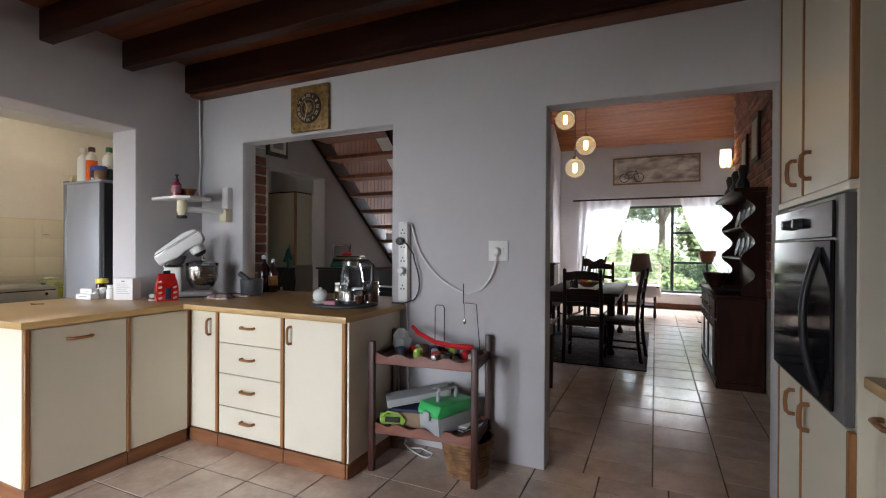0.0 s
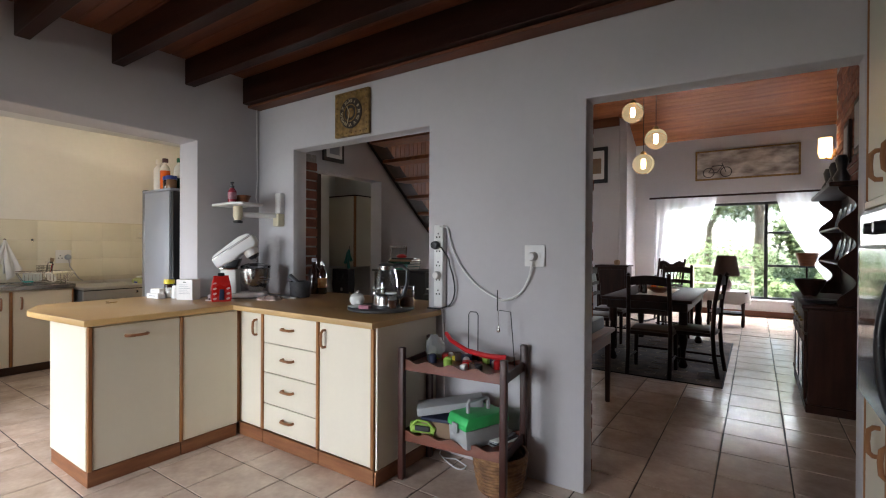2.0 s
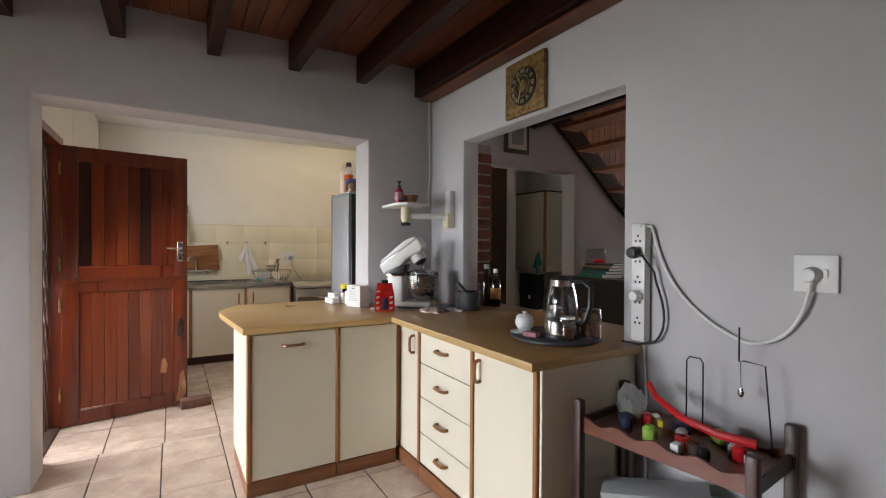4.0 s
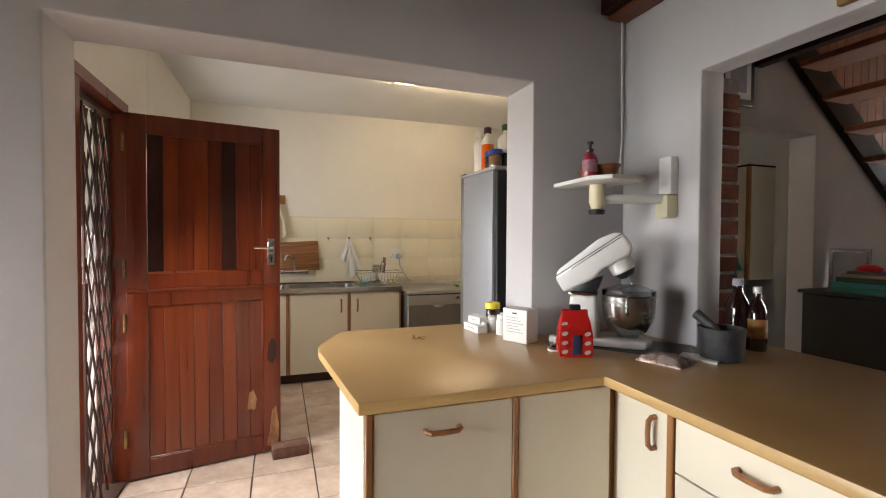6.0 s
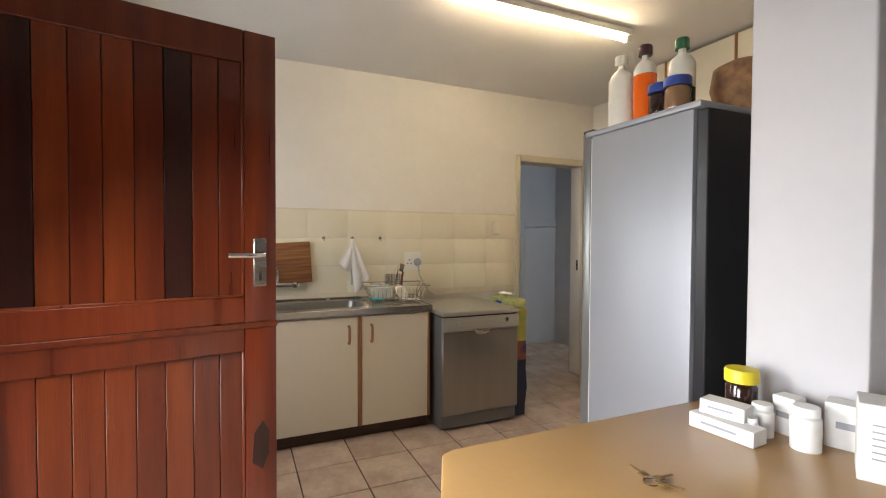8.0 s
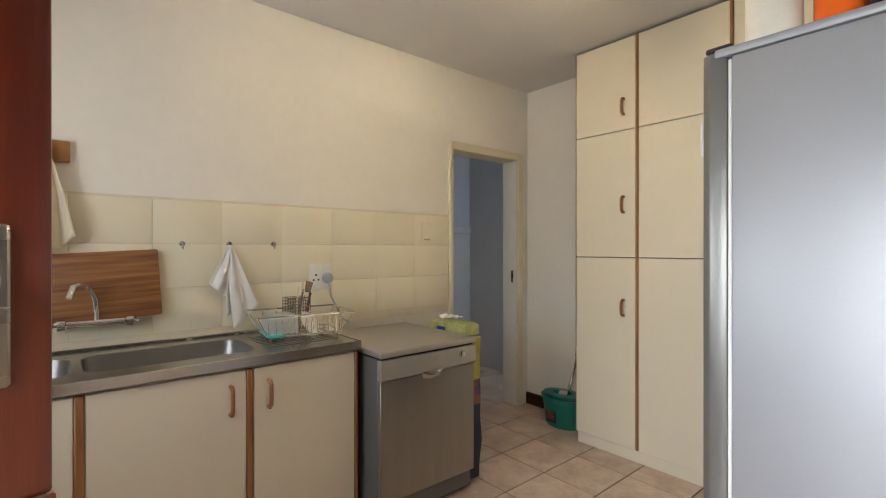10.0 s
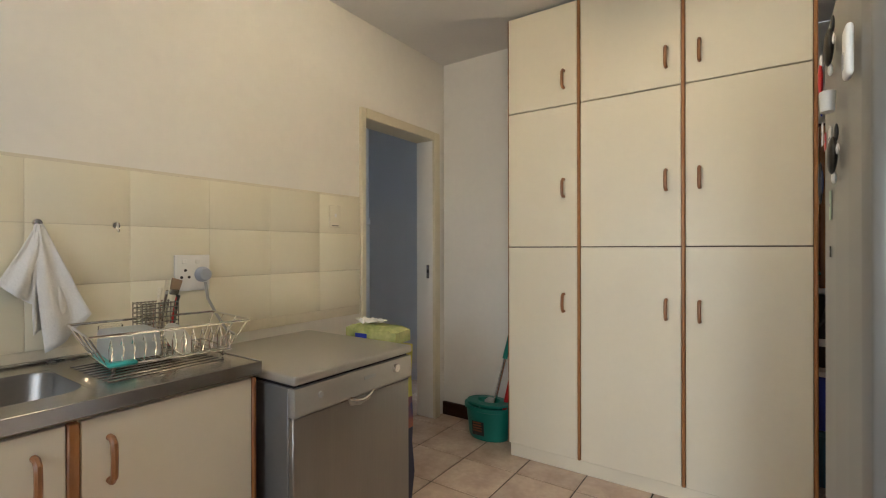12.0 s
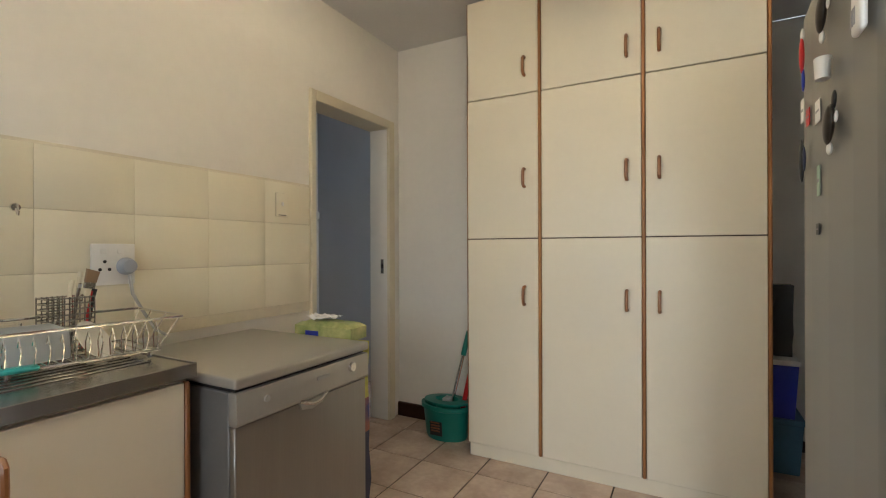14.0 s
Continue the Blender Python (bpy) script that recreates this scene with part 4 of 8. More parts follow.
part("wall_plate", box(bmn(), -2.93, -2.858, 2.905, 2.948, 1.585, 1.755, 0.006, 2), WHITE, arm)
part("wall_block", box(bmn(), -2.932, -2.856, 2.885, 2.948, 1.478, 1.582, 0.008, 2), AGED, arm, "yellowed plastic block")
part("arm", tube(bmn(), [(-2.90, 2.89, 1.565), (-2.985, 2.64, 1.562)], 0.022, 10), WHITE, arm)
part("hub", lathe(bmn(), [(0, 0), (0.024, 0.0), (0.036, 0.03), (0.034, 0.11), (0, 0.11)], seg=18), AGED, arm, "", pose(-2.99, 2.61, 1.517))
part("socket_end", lathe(bmn(), [(0, 0), (0.034, 0.002), (0.038, 0.02), (0.02, 0.026)], seg=18), BLACK, arm, "", pose(-2.99, 2.61, 1.491))
solid("cable", tube(bmn(), [(-3.195, 2.91, 2.5), (-3.197, 2.915, 2.2), (-3.195, 2.92, 1.9), (-3.185, 2.90, 1.74), (-3.17, 2.905, 1.66)], 0.004, 6), WHITE, "white painted cable in the corner", "cable")

# stand mixer with raised head
mix = thing("stand_mixer", pose(-2.915, 2.629, TOP, 0, 0, 47), "white stand mixer with raised head and steel bowl", "mixer")
part("base", prism(bmn(), [(-0.18, -0.085), (-0.05, -0.085), (0.06, -0.10), (0.15, -0.075), (0.175, 0), (0.15, 0.075), (0.06, 0.10), (-0.05, 0.085), (-0.18, 0.085)], 0.0, 0.035, "z", 0.012, 3), WHITE, mix)
part("column", prism(bmn(), [(-0.175, 0.03), (-0.045, 0.03), (-0.055, 0.215), (-0.165, 0.215)], -0.075, 0.075, "y", 0.012, 3), WHITE, mix)
part("steel_band", prism(bmn(), [(-0.170, 0.216), (-0.05, 0.216), (-0.05, 0.230), (-0.170, 0.230)], -0.077, 0.077, "y", 0.003), CHROME, mix)
part("bellows", prism(bmn(), [(-0.16, 0.231), (-0.055, 0.231), (-0.03, 0.30), (-0.15, 0.26)], -0.06, 0.06, "y", 0.008), BLACK, mix, "black hinge cover")
HM = pose(-0.150, 0, 0.295, 0, -30, 0) @ Matrix.Diagonal((0.84, 0.95, 0.95, 1))
head = part("head", prism(bmn(), [(-0.085, -0.045), (0.09, -0.05), (0.15, -0.03), (0.30, -0.03), (0.328, -0.005), (0.33, 0.055), (0.30, 0.092), (0.21, 0.102), (-0.06, 0.062), (-0.09, 0.03)], -0.076, 0.076, "y", 0.022, 4), WHITE, mix, "", HM)
for z in (0.056, 0.066):
    part("head_seam", prism(bmn(), [(-0.075, z - 0.026), (0.315, z + 0.004), (0.315, z + 0.008), (-0.075, z - 0.022)], -0.0768, 0.0768, "y", 0.001), CHROME if z < 0.06 else BLACK, head)
part("nose", lathe(bmn(), [(0.054, -0.084), (0.062, -0.078), (0.066, -0.02)], 0.232, 0, 0, 26), WHITE, head)
part("drive", lathe(bmn(), [(0, -0.112), (0.026, -0.112), (0.040, -0.106), (0.053, -0.088), (0.0535, -0.080)], 0.232, 0, 0, 24), BLACK, head, "black drive collar")
part("shaft", cyl(bmn(), 0.232, 0, -0.142, -0.11, 0.009, 0.006, 12), CHROME, head)
part("shaft_pin", cyl(bmn(), 0.232, 0, -0.147, -0.142, 0.012, 0.01, 12), CHROME, head)
mb = part("bowl", lathe(bmn(), [(0.0, 0.04), (0.045, 0.04), (0.05, 0.052), (0.075, 0.065), (0.100, 0.11), (0.108, 0.15), (0.110, 0.218), (0.115, 0.223), (0.111, 0.225), (0.106, 0.22), (0.10, 0.12), (0.06, 0.07), (0, 0.06)], 0.075, 0, 0, 32), STEEL, mix, "polished steel mixing bowl")
part("bowl_handle", tube(bmn(), [(0.075, -0.11, 0.225), (0.075, -0.15, 0.22), (0.075, -0.155, 0.17), (0.075, -0.105, 0.15)], 0.007, 8), STEEL, mb)
part("splash_ring", lathe(bmn(), [(0.11, 0.226), (0.113, 0.242), (0.06, 0.262), (0.055, 0.258), (0.10, 0.242), (0.105, 0.226)], 0.075, 0, 0, 28), JUG_GLASS, mix, "clear plastic splash guard")
solid("baking_tray", box(bmn(), -0.20, 0.20, -0.14, 0.14, 0, 0.004, 0.001), BLACK, "thin black baking sheet on the worktop", "tray", m=pose(-2.83, 2.73, TOP + 0.0001, 0, 0, 40))
mix.location.z += 0.0045
pk = bmn()
bmesh.ops.create_grid(pk, x_segments=14, y_segments=10, size=0.5)
for v in pk.verts:
    edge = max(abs(v.co.x), abs(v.co.y)) * 2
    v.co = Vector((v.co.x * 0.17, v.co.y * 0.12, 0.006 + 0.026 * (1 - edge ** 3) + 0.010 * noise.noise(Vector((v.co.x * 9, v.co.y * 9, 3)))))
ext = bmesh.ops.extrude_face_region(pk, geom=pk.faces[:])
for g in ext["geom"]:
    if isinstance(g, bmesh.types.BMVert):
        g.co.z = 0.0
solid("food_packet", pk, material("foil_pack", (0.46, 0.38, 0.34), 0.28, 0.4, second=(0.25, 0.14, 0.11), scale=24, bump=0.6), "crumpled silvery food packet", "packet", m=pose(-2.61, 2.635, TOP, 0, 0, 20))
solid("papers", box(bmn(), -0.07, 0.07, -0.05, 0.05, 0, 0.008, 0.001), PAPER, "small pile of white slips", "paper", m=pose(-2.60, 2.80, TOP, 0, 0, 30))
solid("phone_charger", box(bmn(), -0.03, 0.03, -0.02, 0.02, 0, 0.03, 0.006, 2), WHITE, "white plug-in charger block", "charger", m=pose(-3.03, 2.43, TOP, 0, 0, 25))
solid("cable", tube(bmn(), [(-3.02, 2.42, TOP + 0.012)] + curve((-2.99, 2.40, TOP + 0.006), (-2.86, 2.22, TOP + 0.005), (-2.87, 2.38, TOP + 0.006), 10) + curve((-2.90, 2.42, TOP + 0.02), (-2.98, 2.5, TOP + 0.09), (-3.08, 2.48, TOP + 0.006), 8), 0.0045, 7), WHITE, "tangle of white charger cable", "cable")
solid("cable", tube(bmn(), curve((-3.02, 2.38, TOP + 0.005), (-2.90, 2.30, TOP + 0.005), (-2.96, 2.47, TOP + 0.005), 10), 0.004, 7), BLACK, "loose black cable on the worktop", "cable")

# red gusseted coffee bag with pale ovals
bag = thing("coffee_bag", pose(-2.815, 2.372, TOP, 0, 0, 65), "red foil coffee bag with pale oval print and a dark band", "bag")
bb = bmn()
prof = [(0.062, 0.042, 0), (0.066, 0.046, 0.02), (0.064, 0.044, 0.09), (0.056, 0.03, 0.14), (0.05, 0.012, 0.165), (0.05, 0.006, 0.185)]
rings = []
for hx, hy, z in prof:
    rings.append([bb.verts.new((sx * hx * fx, sy * hy * fy, z)) for sx, sy, fx, fy in ((-1, -1, 1, 1), (0, -1, 1, 1.1), (1, -1, 1, 1), (1, 0, 0.9, 1), (1, 1, 1, 1), (0, 1, 1, 1.1), (-1, 1, 1, 1), (-1, 0, 0.9, 1))])
for a, b in zip(rings, rings[1:]):
    for k in range(8):
        bb.faces.new((a[k], a[(k + 1) % 8], b[(k + 1) % 8], b[k]))
bb.faces.new(rings[0][::-1]), bb.faces.new(rings[-1])
part("pouch", bb, material("red_foil", (0.60, 0.02, 0.015), 0.28, grain=0.25, scale=14, bump=0.5, fine=30, coat=0.2), bag)
PALE = material("pale_print", (0.72, 0.55, 0.50), 0.4, grain=0.1, scale=20)
for k in range(22):
    side = -1 if k % 2 else 1
    i = k // 2
    x, z = -0.045 + (i % 3) * 0.044, 0.022 + (i // 3) * 0.036
    if side == -1 and abs(x) < 0.01:
        continue
    yy = 0.050 if z < 0.09 else 0.050 - (z - 0.085) * 0.36
    part("oval_print", lathe(bmn(), [(0, 0.001), (0.013, 0.001), (0.013, 0)], seg=14, sx=1.0, sy=0.6), PALE, bag, "", pose(x, side * yy, z, 90 if side < 0 else -90, 0, 0) @ pose(0, 0, 0, 0, 0, 20))
part("band_print", prism(bmn(), [(-0.017, 0.012), (0.017, 0.012), (0.014, 0.09), (-0.014, 0.09)], -0.0535, -0.051, "y", 0.0005), NAVY, bag, "dark printed band")
part("bag_tie", box(bmn(), -0.022, 0.022, -0.012, 0.012, 0.180, 0.205, 0.006, 2), BLACK, bag, "black clip on the folded top")

# medicines
wb = thing("white_box", pose(-3.108, 2.288, TOP, 0, 0, 25.8), "white cardboard pharmacy box with fine print", "box")
part("carton", box(bmn(), -0.066, 0.066, -0.045, 0.045, 0, 0.15, 0.002), PAPER, wb)
for k in range(6):
    part("print_line", box(bmn(), -0.045, 0.045 - 0.012 * (k % 3), -0.0456, -0.0451, 0.045 + k * 0.013, 0.0475 + k * 0.013), PAPER_GREY, wb)
part("print_mark", box(bmn(), -0.012, 0.012, -0.0456, -0.0451, 0.128, 0.134), BLACK, wb)
for k, (x, y, z, w, d, h, r) in enumerate(((-3.385, 2.185, 0, 0.15, 0.055, 0.036, 5), (-3.40, 2.205, 0.0365, 0.10, 0.05, 0.034, 12), (-3.22, 2.372, 0.0, 0.10, 0.05, 0.10, 20), (-3.33, 2.33, 0.0, 0.05, 0.045, 0.09, 0))):
    bx = thing("medicine_box", pose(x, y, TOP + z, 0, 0, r), "small white medicine carton", "box", group="medicine boxes")
    part("carton", box(bmn(), -w / 2, w / 2, -d / 2, d / 2, 0, h, 0.0015), PAPER, bx)
    part("print_line", box(bmn(), -w * 0.3, w * 0.25, -d / 2 - 0.0006, -d / 2 - 0.0001, h * 0.45, h * 0.60), PAPER_GREY, bx)
for x, y, r, h, lid in ((-3.265, 2.275, 0.029, 0.095, WHITE), (-3.35, 2.262, 0.024, 0.075, WHITE), (-3.345, 2.215, 0.014, 0.05, WHITE)):
    p = thing("pill_bottle", pose(x, y, TOP), "white plastic pill bottle", "bottle", group="pill bottles")
    part("bottle_body", lathe(bmn(), [(0, 0), (r, 0), (r, h * 0.74), (r * 0.8, h * 0.8), (0, h * 0.8)], seg=22), WHITE, p)
    part("lid", lathe(bmn(), [(0, h), (r * 0.86, h), (r * 0.9, h - 0.004), (r * 0.9, h * 0.8), (0, h * 0.8)], seg=22), lid, p)
    part("label_band", lathe(bmn(), [(r + 0.0004, h * 0.2), (r + 0.0004, h * 0.62)], seg=22), PAPER_GREY if r < 0.02 else PAPER, p)
jar = thing("vitamin_jar", pose(-3.425, 2.30, TOP), "dark jar with a yellow screw lid", "jar")
part("jar_body", lathe(bmn(), [(0, 0), (0.034, 0), (0.036, 0.01), (0.036, 0.09), (0.03, 0.10), (0, 0.10)], seg=24), material("brown_jar", (0.03, 0.012, 0.008), 0.15, coat=0.4), jar)
part("lid", lathe(bmn(), [(0, 0.135), (0.036, 0.134), (0.039, 0.128), (0.039, 0.102), (0, 0.102)], seg=24), YELLOW, jar, "yellow screw lid")
keys = thing("keys", pose(-3.295, 1.84, TOP, 0, 0, 15), "small bunch of keys on a ring", "keys")
part("ring", tube(bmn(), [(0.014 * math.cos(a * 0.5236), 0.014 * math.sin(a * 0.5236), 0.003) for a in range(13)], 0.0015, 6), STEEL, keys)
for r in (20, 75, 160):
    part("key", prism(bmn(), [(0.012, -0.008), (0.028, -0.009), (0.030, -0.003), (0.055, -0.003), (0.057, 0.002), (0.030, 0.003), (0.026, 0.009), (0.012, 0.008)], 0.001, 0.0035, "z", 0.0005), BRASS, keys, "", pose(0, 0, 0.002 + r * 0.00003, 0, 0, r))

# mortar and pestle, bottles, tray with kettle and sugar pot
mo = thing("mortar", pose(-2.575, 2.885, TOP), "dark grey stone mortar with its pestle", "mortar")
part("stone_bowl", lathe(bmn(), [(0, 0), (0.07, 0), (0.078, 0.01), (0.082, 0.11), (0.085, 0.125), (0.07, 0.125), (0.062, 0.05), (0, 0.035)], seg=28), STONE, mo)
part("pestle", tube(bmn(), [(0.035, 0.0, 0.05), (-0.03, -0.01, 0.12), (-0.10, -0.022, 0.165)], 0.014, 12, 0.021), STONE, mo)


def bottle(name, label, x, y, h, r, mat, cap, band=None, z=TOP):
    b = thing(name, pose(x, y, z), label, "bottle")
    part("bottle_body", lathe(bmn(), [(0, 0), (r * 0.95, 0), (r, 0.008), (r, h * 0.58), (r * 0.8, h * 0.68), (r * 0.38, h * 0.8), (r * 0.36, h * 0.94), (0, h * 0.94)], seg=24), mat, b)
    part("cap", lathe(bmn(), [(0, h), (r * 0.4, h), (r * 0.43, h * 0.945), (r * 0.43, h * 0.90), (0, h * 0.90)], seg=18), cap, b)
    if band:
        part("label_band", lathe(bmn(), [(r + 0.0006, h * 0.2), (r + 0.0006, h * 0.5)], seg=24), band, b)
    return b


GOLD_LABEL = material("gold_label", (0.60, 0.36, 0.10), 0.5, second=(0.45, 0.10, 0.04), scale=30, wear=0.2)
bottle("spirit_bottle", "dark bottle with a gold and red label", -2.635, 3.16, 0.27, 0.038, COLA, WHITE, GOLD_LABEL)
bottle("flagon", "big dark bottle with a pale stopper", -2.70, 3.13, 0.30, 0.05, COLA, PAPER_GREY)
tray = thing("serving_tray", pose(-1.58, 2.725, TOP), "round black stone serving tray", "tray")
part("disc", lathe(bmn(), [(0, 0), (0.20, 0), (0.212, 0.006), (0.212, 0.016), (0.205, 0.02), (0, 0.02)], seg=44), STONE, tray)
ZT = TOP + 0.0205
ket = thing("kettle", pose(-1.515, 2.70, ZT), "glass electric kettle with steel base and black handle", "kettle")
part("power_base", lathe(bmn(), [(0, 0), (0.085, 0), (0.085, 0.018), (0, 0.018)], seg=30), BLACK, ket)
part("steel_base", lathe(bmn(), [(0, 0.019), (0.079, 0.019), (0.079, 0.075), (0.076, 0.08), (0, 0.08)], seg=30), STEEL, ket, "brushed steel kettle base")
part("glass_body", lathe(bmn(), [(0.075, 0.081), (0.076, 0.10), (0.066, 0.19), (0.054, 0.235), (0.051, 0.235), (0.063, 0.19), (0.073, 0.10), (0.072, 0.081)], seg=30), JUG_GLASS, ket, "smoked glass jug")
part("collar", lathe(bmn(), [(0.055, 0.236), (0.056, 0.262), (0.05, 0.265), (0.05, 0.236)], seg=30), STEEL, ket)
part("lid", lathe(bmn(), [(0, 0.283), (0.02, 0.281), (0.05, 0.270), (0.052, 0.264), (0, 0.262)], seg=24), BLACK, ket)
part("grip", tube(bmn(), [(0.045, 0.02, 0.262), (0.09, 0.045, 0.262), (0.118, 0.06, 0.235), (0.115, 0.06, 0.15), (0.10, 0.05, 0.085), (0.075, 0.035, 0.06)], 0.014, 10), BLACK, ket, "black grip")
part("spout", prism(bmn(), [(-0.05, -0.018), (-0.075, 0), (-0.05, 0.018)], 0.236, 0.258, "z", 0.003), STEEL, ket)
sug = thing("sugar_pot", pose(-1.735, 2.665, ZT), "small white porcelain sugar pot with lid", "pot")
part("pot_body", lathe(bmn(), [(0, 0), (0.028, 0), (0.044, 0.02), (0.048, 0.042), (0.040, 0.062), (0, 0.062)], seg=26), WHITE, sug)
part("lid", lathe(bmn(), [(0.042, 0.063), (0.03, 0.075), (0.008, 0.080), (0.011, 0.090), (0, 0.094)], seg=24), WHITE, sug)
part("spoon_handle", tube(bmn(), [(-0.03, 0, 0.066), (-0.06, -0.01, 0.08)], 0.003, 6), BRASS, sug)
solid("saucer", lathe(bmn(), [(0, 0), (0.03, 0), (0.055, 0.010), (0.052, 0.012), (0, 0.004)], seg=26), WHITE, "small white saucer on the tray", "saucer", m=pose(-1.665, 2.585, ZT))
solid("sachet_box", box(bmn(), -0.035, 0.035, -0.02, 0.02, 0, 0.022, 0.002), material("pink_card", (0.45, 0.16, 0.22), 0.6, grain=0.4, scale=40), "small pink and white sachet packet", "packet", m=pose(-1.58, 2.575, ZT, 0, 0, 15))
for x, y, h, r in ((-1.70, 2.83, 0.11, 0.04), (-1.43, 2.80, 0.13, 0.045), (-1.46, 2.68, 0.10, 0.036)):
    j = thing("glass_jar", pose(x, y, ZT), "clear glass jar with dark contents", "jar", group="jars on the tray")
    part("jar_body", lathe(bmn(), [(0, 0), (r, 0), (r, h * 0.85), (r * 0.92, h * 0.9), (0, h * 0.9)], seg=20), JUG_GLASS, j)
    part("contents", lathe(bmn(), [(0, 0.004), (r * 0.88, 0.004), (r * 0.88, h * 0.5), (0, h * 0.5)], seg=20), BOWL_WOOD, j)
    part("lid", lathe(bmn(), [(0, h * 1.02), (r * 0.95, h), (r * 0.95, h * 0.905), (0, h * 0.905)], seg=20), BLACK if x > -1.45 else WHITE, j)

# wooden trolley with clutter
TR = pose(-0.962, 2.722, 0, 0, 0, 6)
HW, HD = 0.305, 0.158
tro = thing("trolley", TR, "two-tier dark mahogany trolley with wavy rails", "trolley")
for sx in (-1, 1):
    for sy in (-1, 1):
        h = 0.765 if sy > 0 else 0.745
        part("post", box(bmn(), sx * HW - 0.018, sx * HW + 0.018, sy * HD - 0.018, sy * HD + 0.018, 0, h, 0.006, 2), RACK_WOOD, tro)
for z in (0.235, 0.635):
    part("shelf_board", box(bmn(), 0.018 - HW, HW - 0.018, 0.018 - HD, HD - 0.018, z, z + 0.014, 0.002), RACK_SHELF, tro)
    wave = [((HW - 0.018) * (k / 12 - 1), z + 0.034 + 0.010 * math.cos(k / 24 * 2 * math.pi * 4)) for k in range(25)]
    for y in (0.003 - HD, HD - 0.017):
        part("wavy_rail", prism(bmn(), wave + [(HW - 0.018, z - 0.018), (0.018 - HW, z - 0.018)], y, y + 0.014, "y"), RACK_SHELF, tro)
    for x in (-HW - 0.007, HW - 0.007):
        part("side_rail", box(bmn(), x, x + 0.014, 0.018 - HD, HD - 0.018, z - 0.018, z + 0.036, 0.003), RACK_WOOD, tro)


def on_trolley(x, y, z, rz=0):
    return TR @ pose(x, y, z, 0, 0, rz)


S1, S2 = 0.2495, 0.6495
tb = thing("tool_box", on_trolley(0.105, -0.02, S1, 62), "grey plastic tool box with a bright green lid", "tool box")
part("tub", prism(bmn(), [(-0.135, 0), (0.135, 0), (0.145, 0.10), (-0.145, 0.10)], -0.08, 0.08, "y", 0.008), GREY, tb)
part("lid", prism(bmn(), [(-0.15, 0.101), (0.15, 0.101), (0.15, 0.125), (0.13, 0.165), (-0.13, 0.165), (-0.15, 0.125)], -0.086, 0.086, "y", 0.008), GREEN, tb, "bright green lid")
part("grip", tube(bmn(), [(-0.07, 0, 0.165), (-0.07, 0, 0.215), (-0.06, 0, 0.228), (0.06, 0, 0.228), (0.07, 0, 0.215), (0.07, 0, 0.165)], 0.011, 8), GREY, tb)
part("clasp", box(bmn(), -0.162, -0.151, -0.025, 0.025, 0.08, 0.13, 0.003), GREY, tb)
bx = thing("book_box", on_trolley(-0.11, 0.0, S1, 8), "navy blue and brown cardboard box", "box")
part("carton", box(bmn(), -0.11, 0.11, -0.10, 0.10, 0, 0.085, 0.003), CARD, bx)
part("lid", box(bmn(), -0.112, 0.112, -0.102, 0.102, 0.086, 0.105, 0.003), NAVY, bx)
solid("organiser_case", box(bmn(), -0.19, 0.19, -0.075, 0.075, 0, 0.045, 0.005, 2), GREY, "flat grey plastic organiser case lying askew", "case", m=on_trolley(-0.085, 0.02, S1 + 0.134, 28) @ pose(0, 0, 0, 0, -8, 0))
pc2 = thing("pencil_case", on_trolley(-0.20, -0.095, S1, 10), "lime green open zip pouch", "pouch")
part("pouch", tube(bmn(), [(-0.07, 0, 0.035), (-0.03, 0, 0.042), (0.03, 0, 0.042), (0.075, 0, 0.03)], 0.034, 12), LIME, pc2)
part("dark_mouth", box(bmn(), -0.04, 0.05, -0.04, -0.03, 0.03, 0.062, 0.006), BLACK, pc2)
part("strap", tube(bmn(), [(-0.06, -0.03, 0.06), (-0.02, -0.045, 0.095), (0.04, -0.045, 0.09), (0.08, -0.03, 0.045)], 0.006, 6), LIME, pc2)
for k in range(4):
    solid("magazine", box(bmn(), -0.10, 0.10, -0.07, 0.07, 0, 0.006, 0.001), (PAPER, BLACK, PAPER_GREY, PAPER)[k], "thin magazine lying on the trolley", "magazine", "magazines", m=on_trolley(0.20 - 0.01 * k, 0.055, S1 + 0.0065 * k, 60 + 9 * k))
solid("red_ruler", tube(bmn(), [(-0.16, 0.10, 0.135), (-0.10, 0.05, 0.105), (0.02, 0.005, 0.07), (0.14, -0.005, 0.055), (0.25, 0.02, 0.05)], 0.012, 8, 0.016), RED, "long curved red plastic tube", "tube", m=on_trolley(0, 0, S2 + 0.012))
plb = bmn()
bmesh.ops.create_icosphere(plb, subdivisions=3, radius=1.0)
for v in plb.verts:
    n3 = noise.noise(v.co * 2.6)
    v.co = Vector((v.co.x * 0.058, v.co.y * 0.05, max(0.0, 0.06 + v.co.z * 0.075))) * (1 + 0.22 * n3)
solid("plastic_bag", plb, sheer("clear_film", (0.72, 0.74, 0.74), 0.55), "crumpled clear plastic bag", "bag", m=on_trolley(-0.215, 0.06, S2))
CLUTTER = [(LIME, 0.03, "lime green sponge"), (BLACK, 0.025, "small black spool"), (NAVY, 0.028, "dark blue tape roll"), (GREY, 0.024, "small grey fitting"), (RED, 0.026, "small red cap"), (WHITE, 0.022, "small white pot"), (YELLOW, 0.02, "small yellow block"), (DARK_PLINTH, 0.03, "small brown box")]
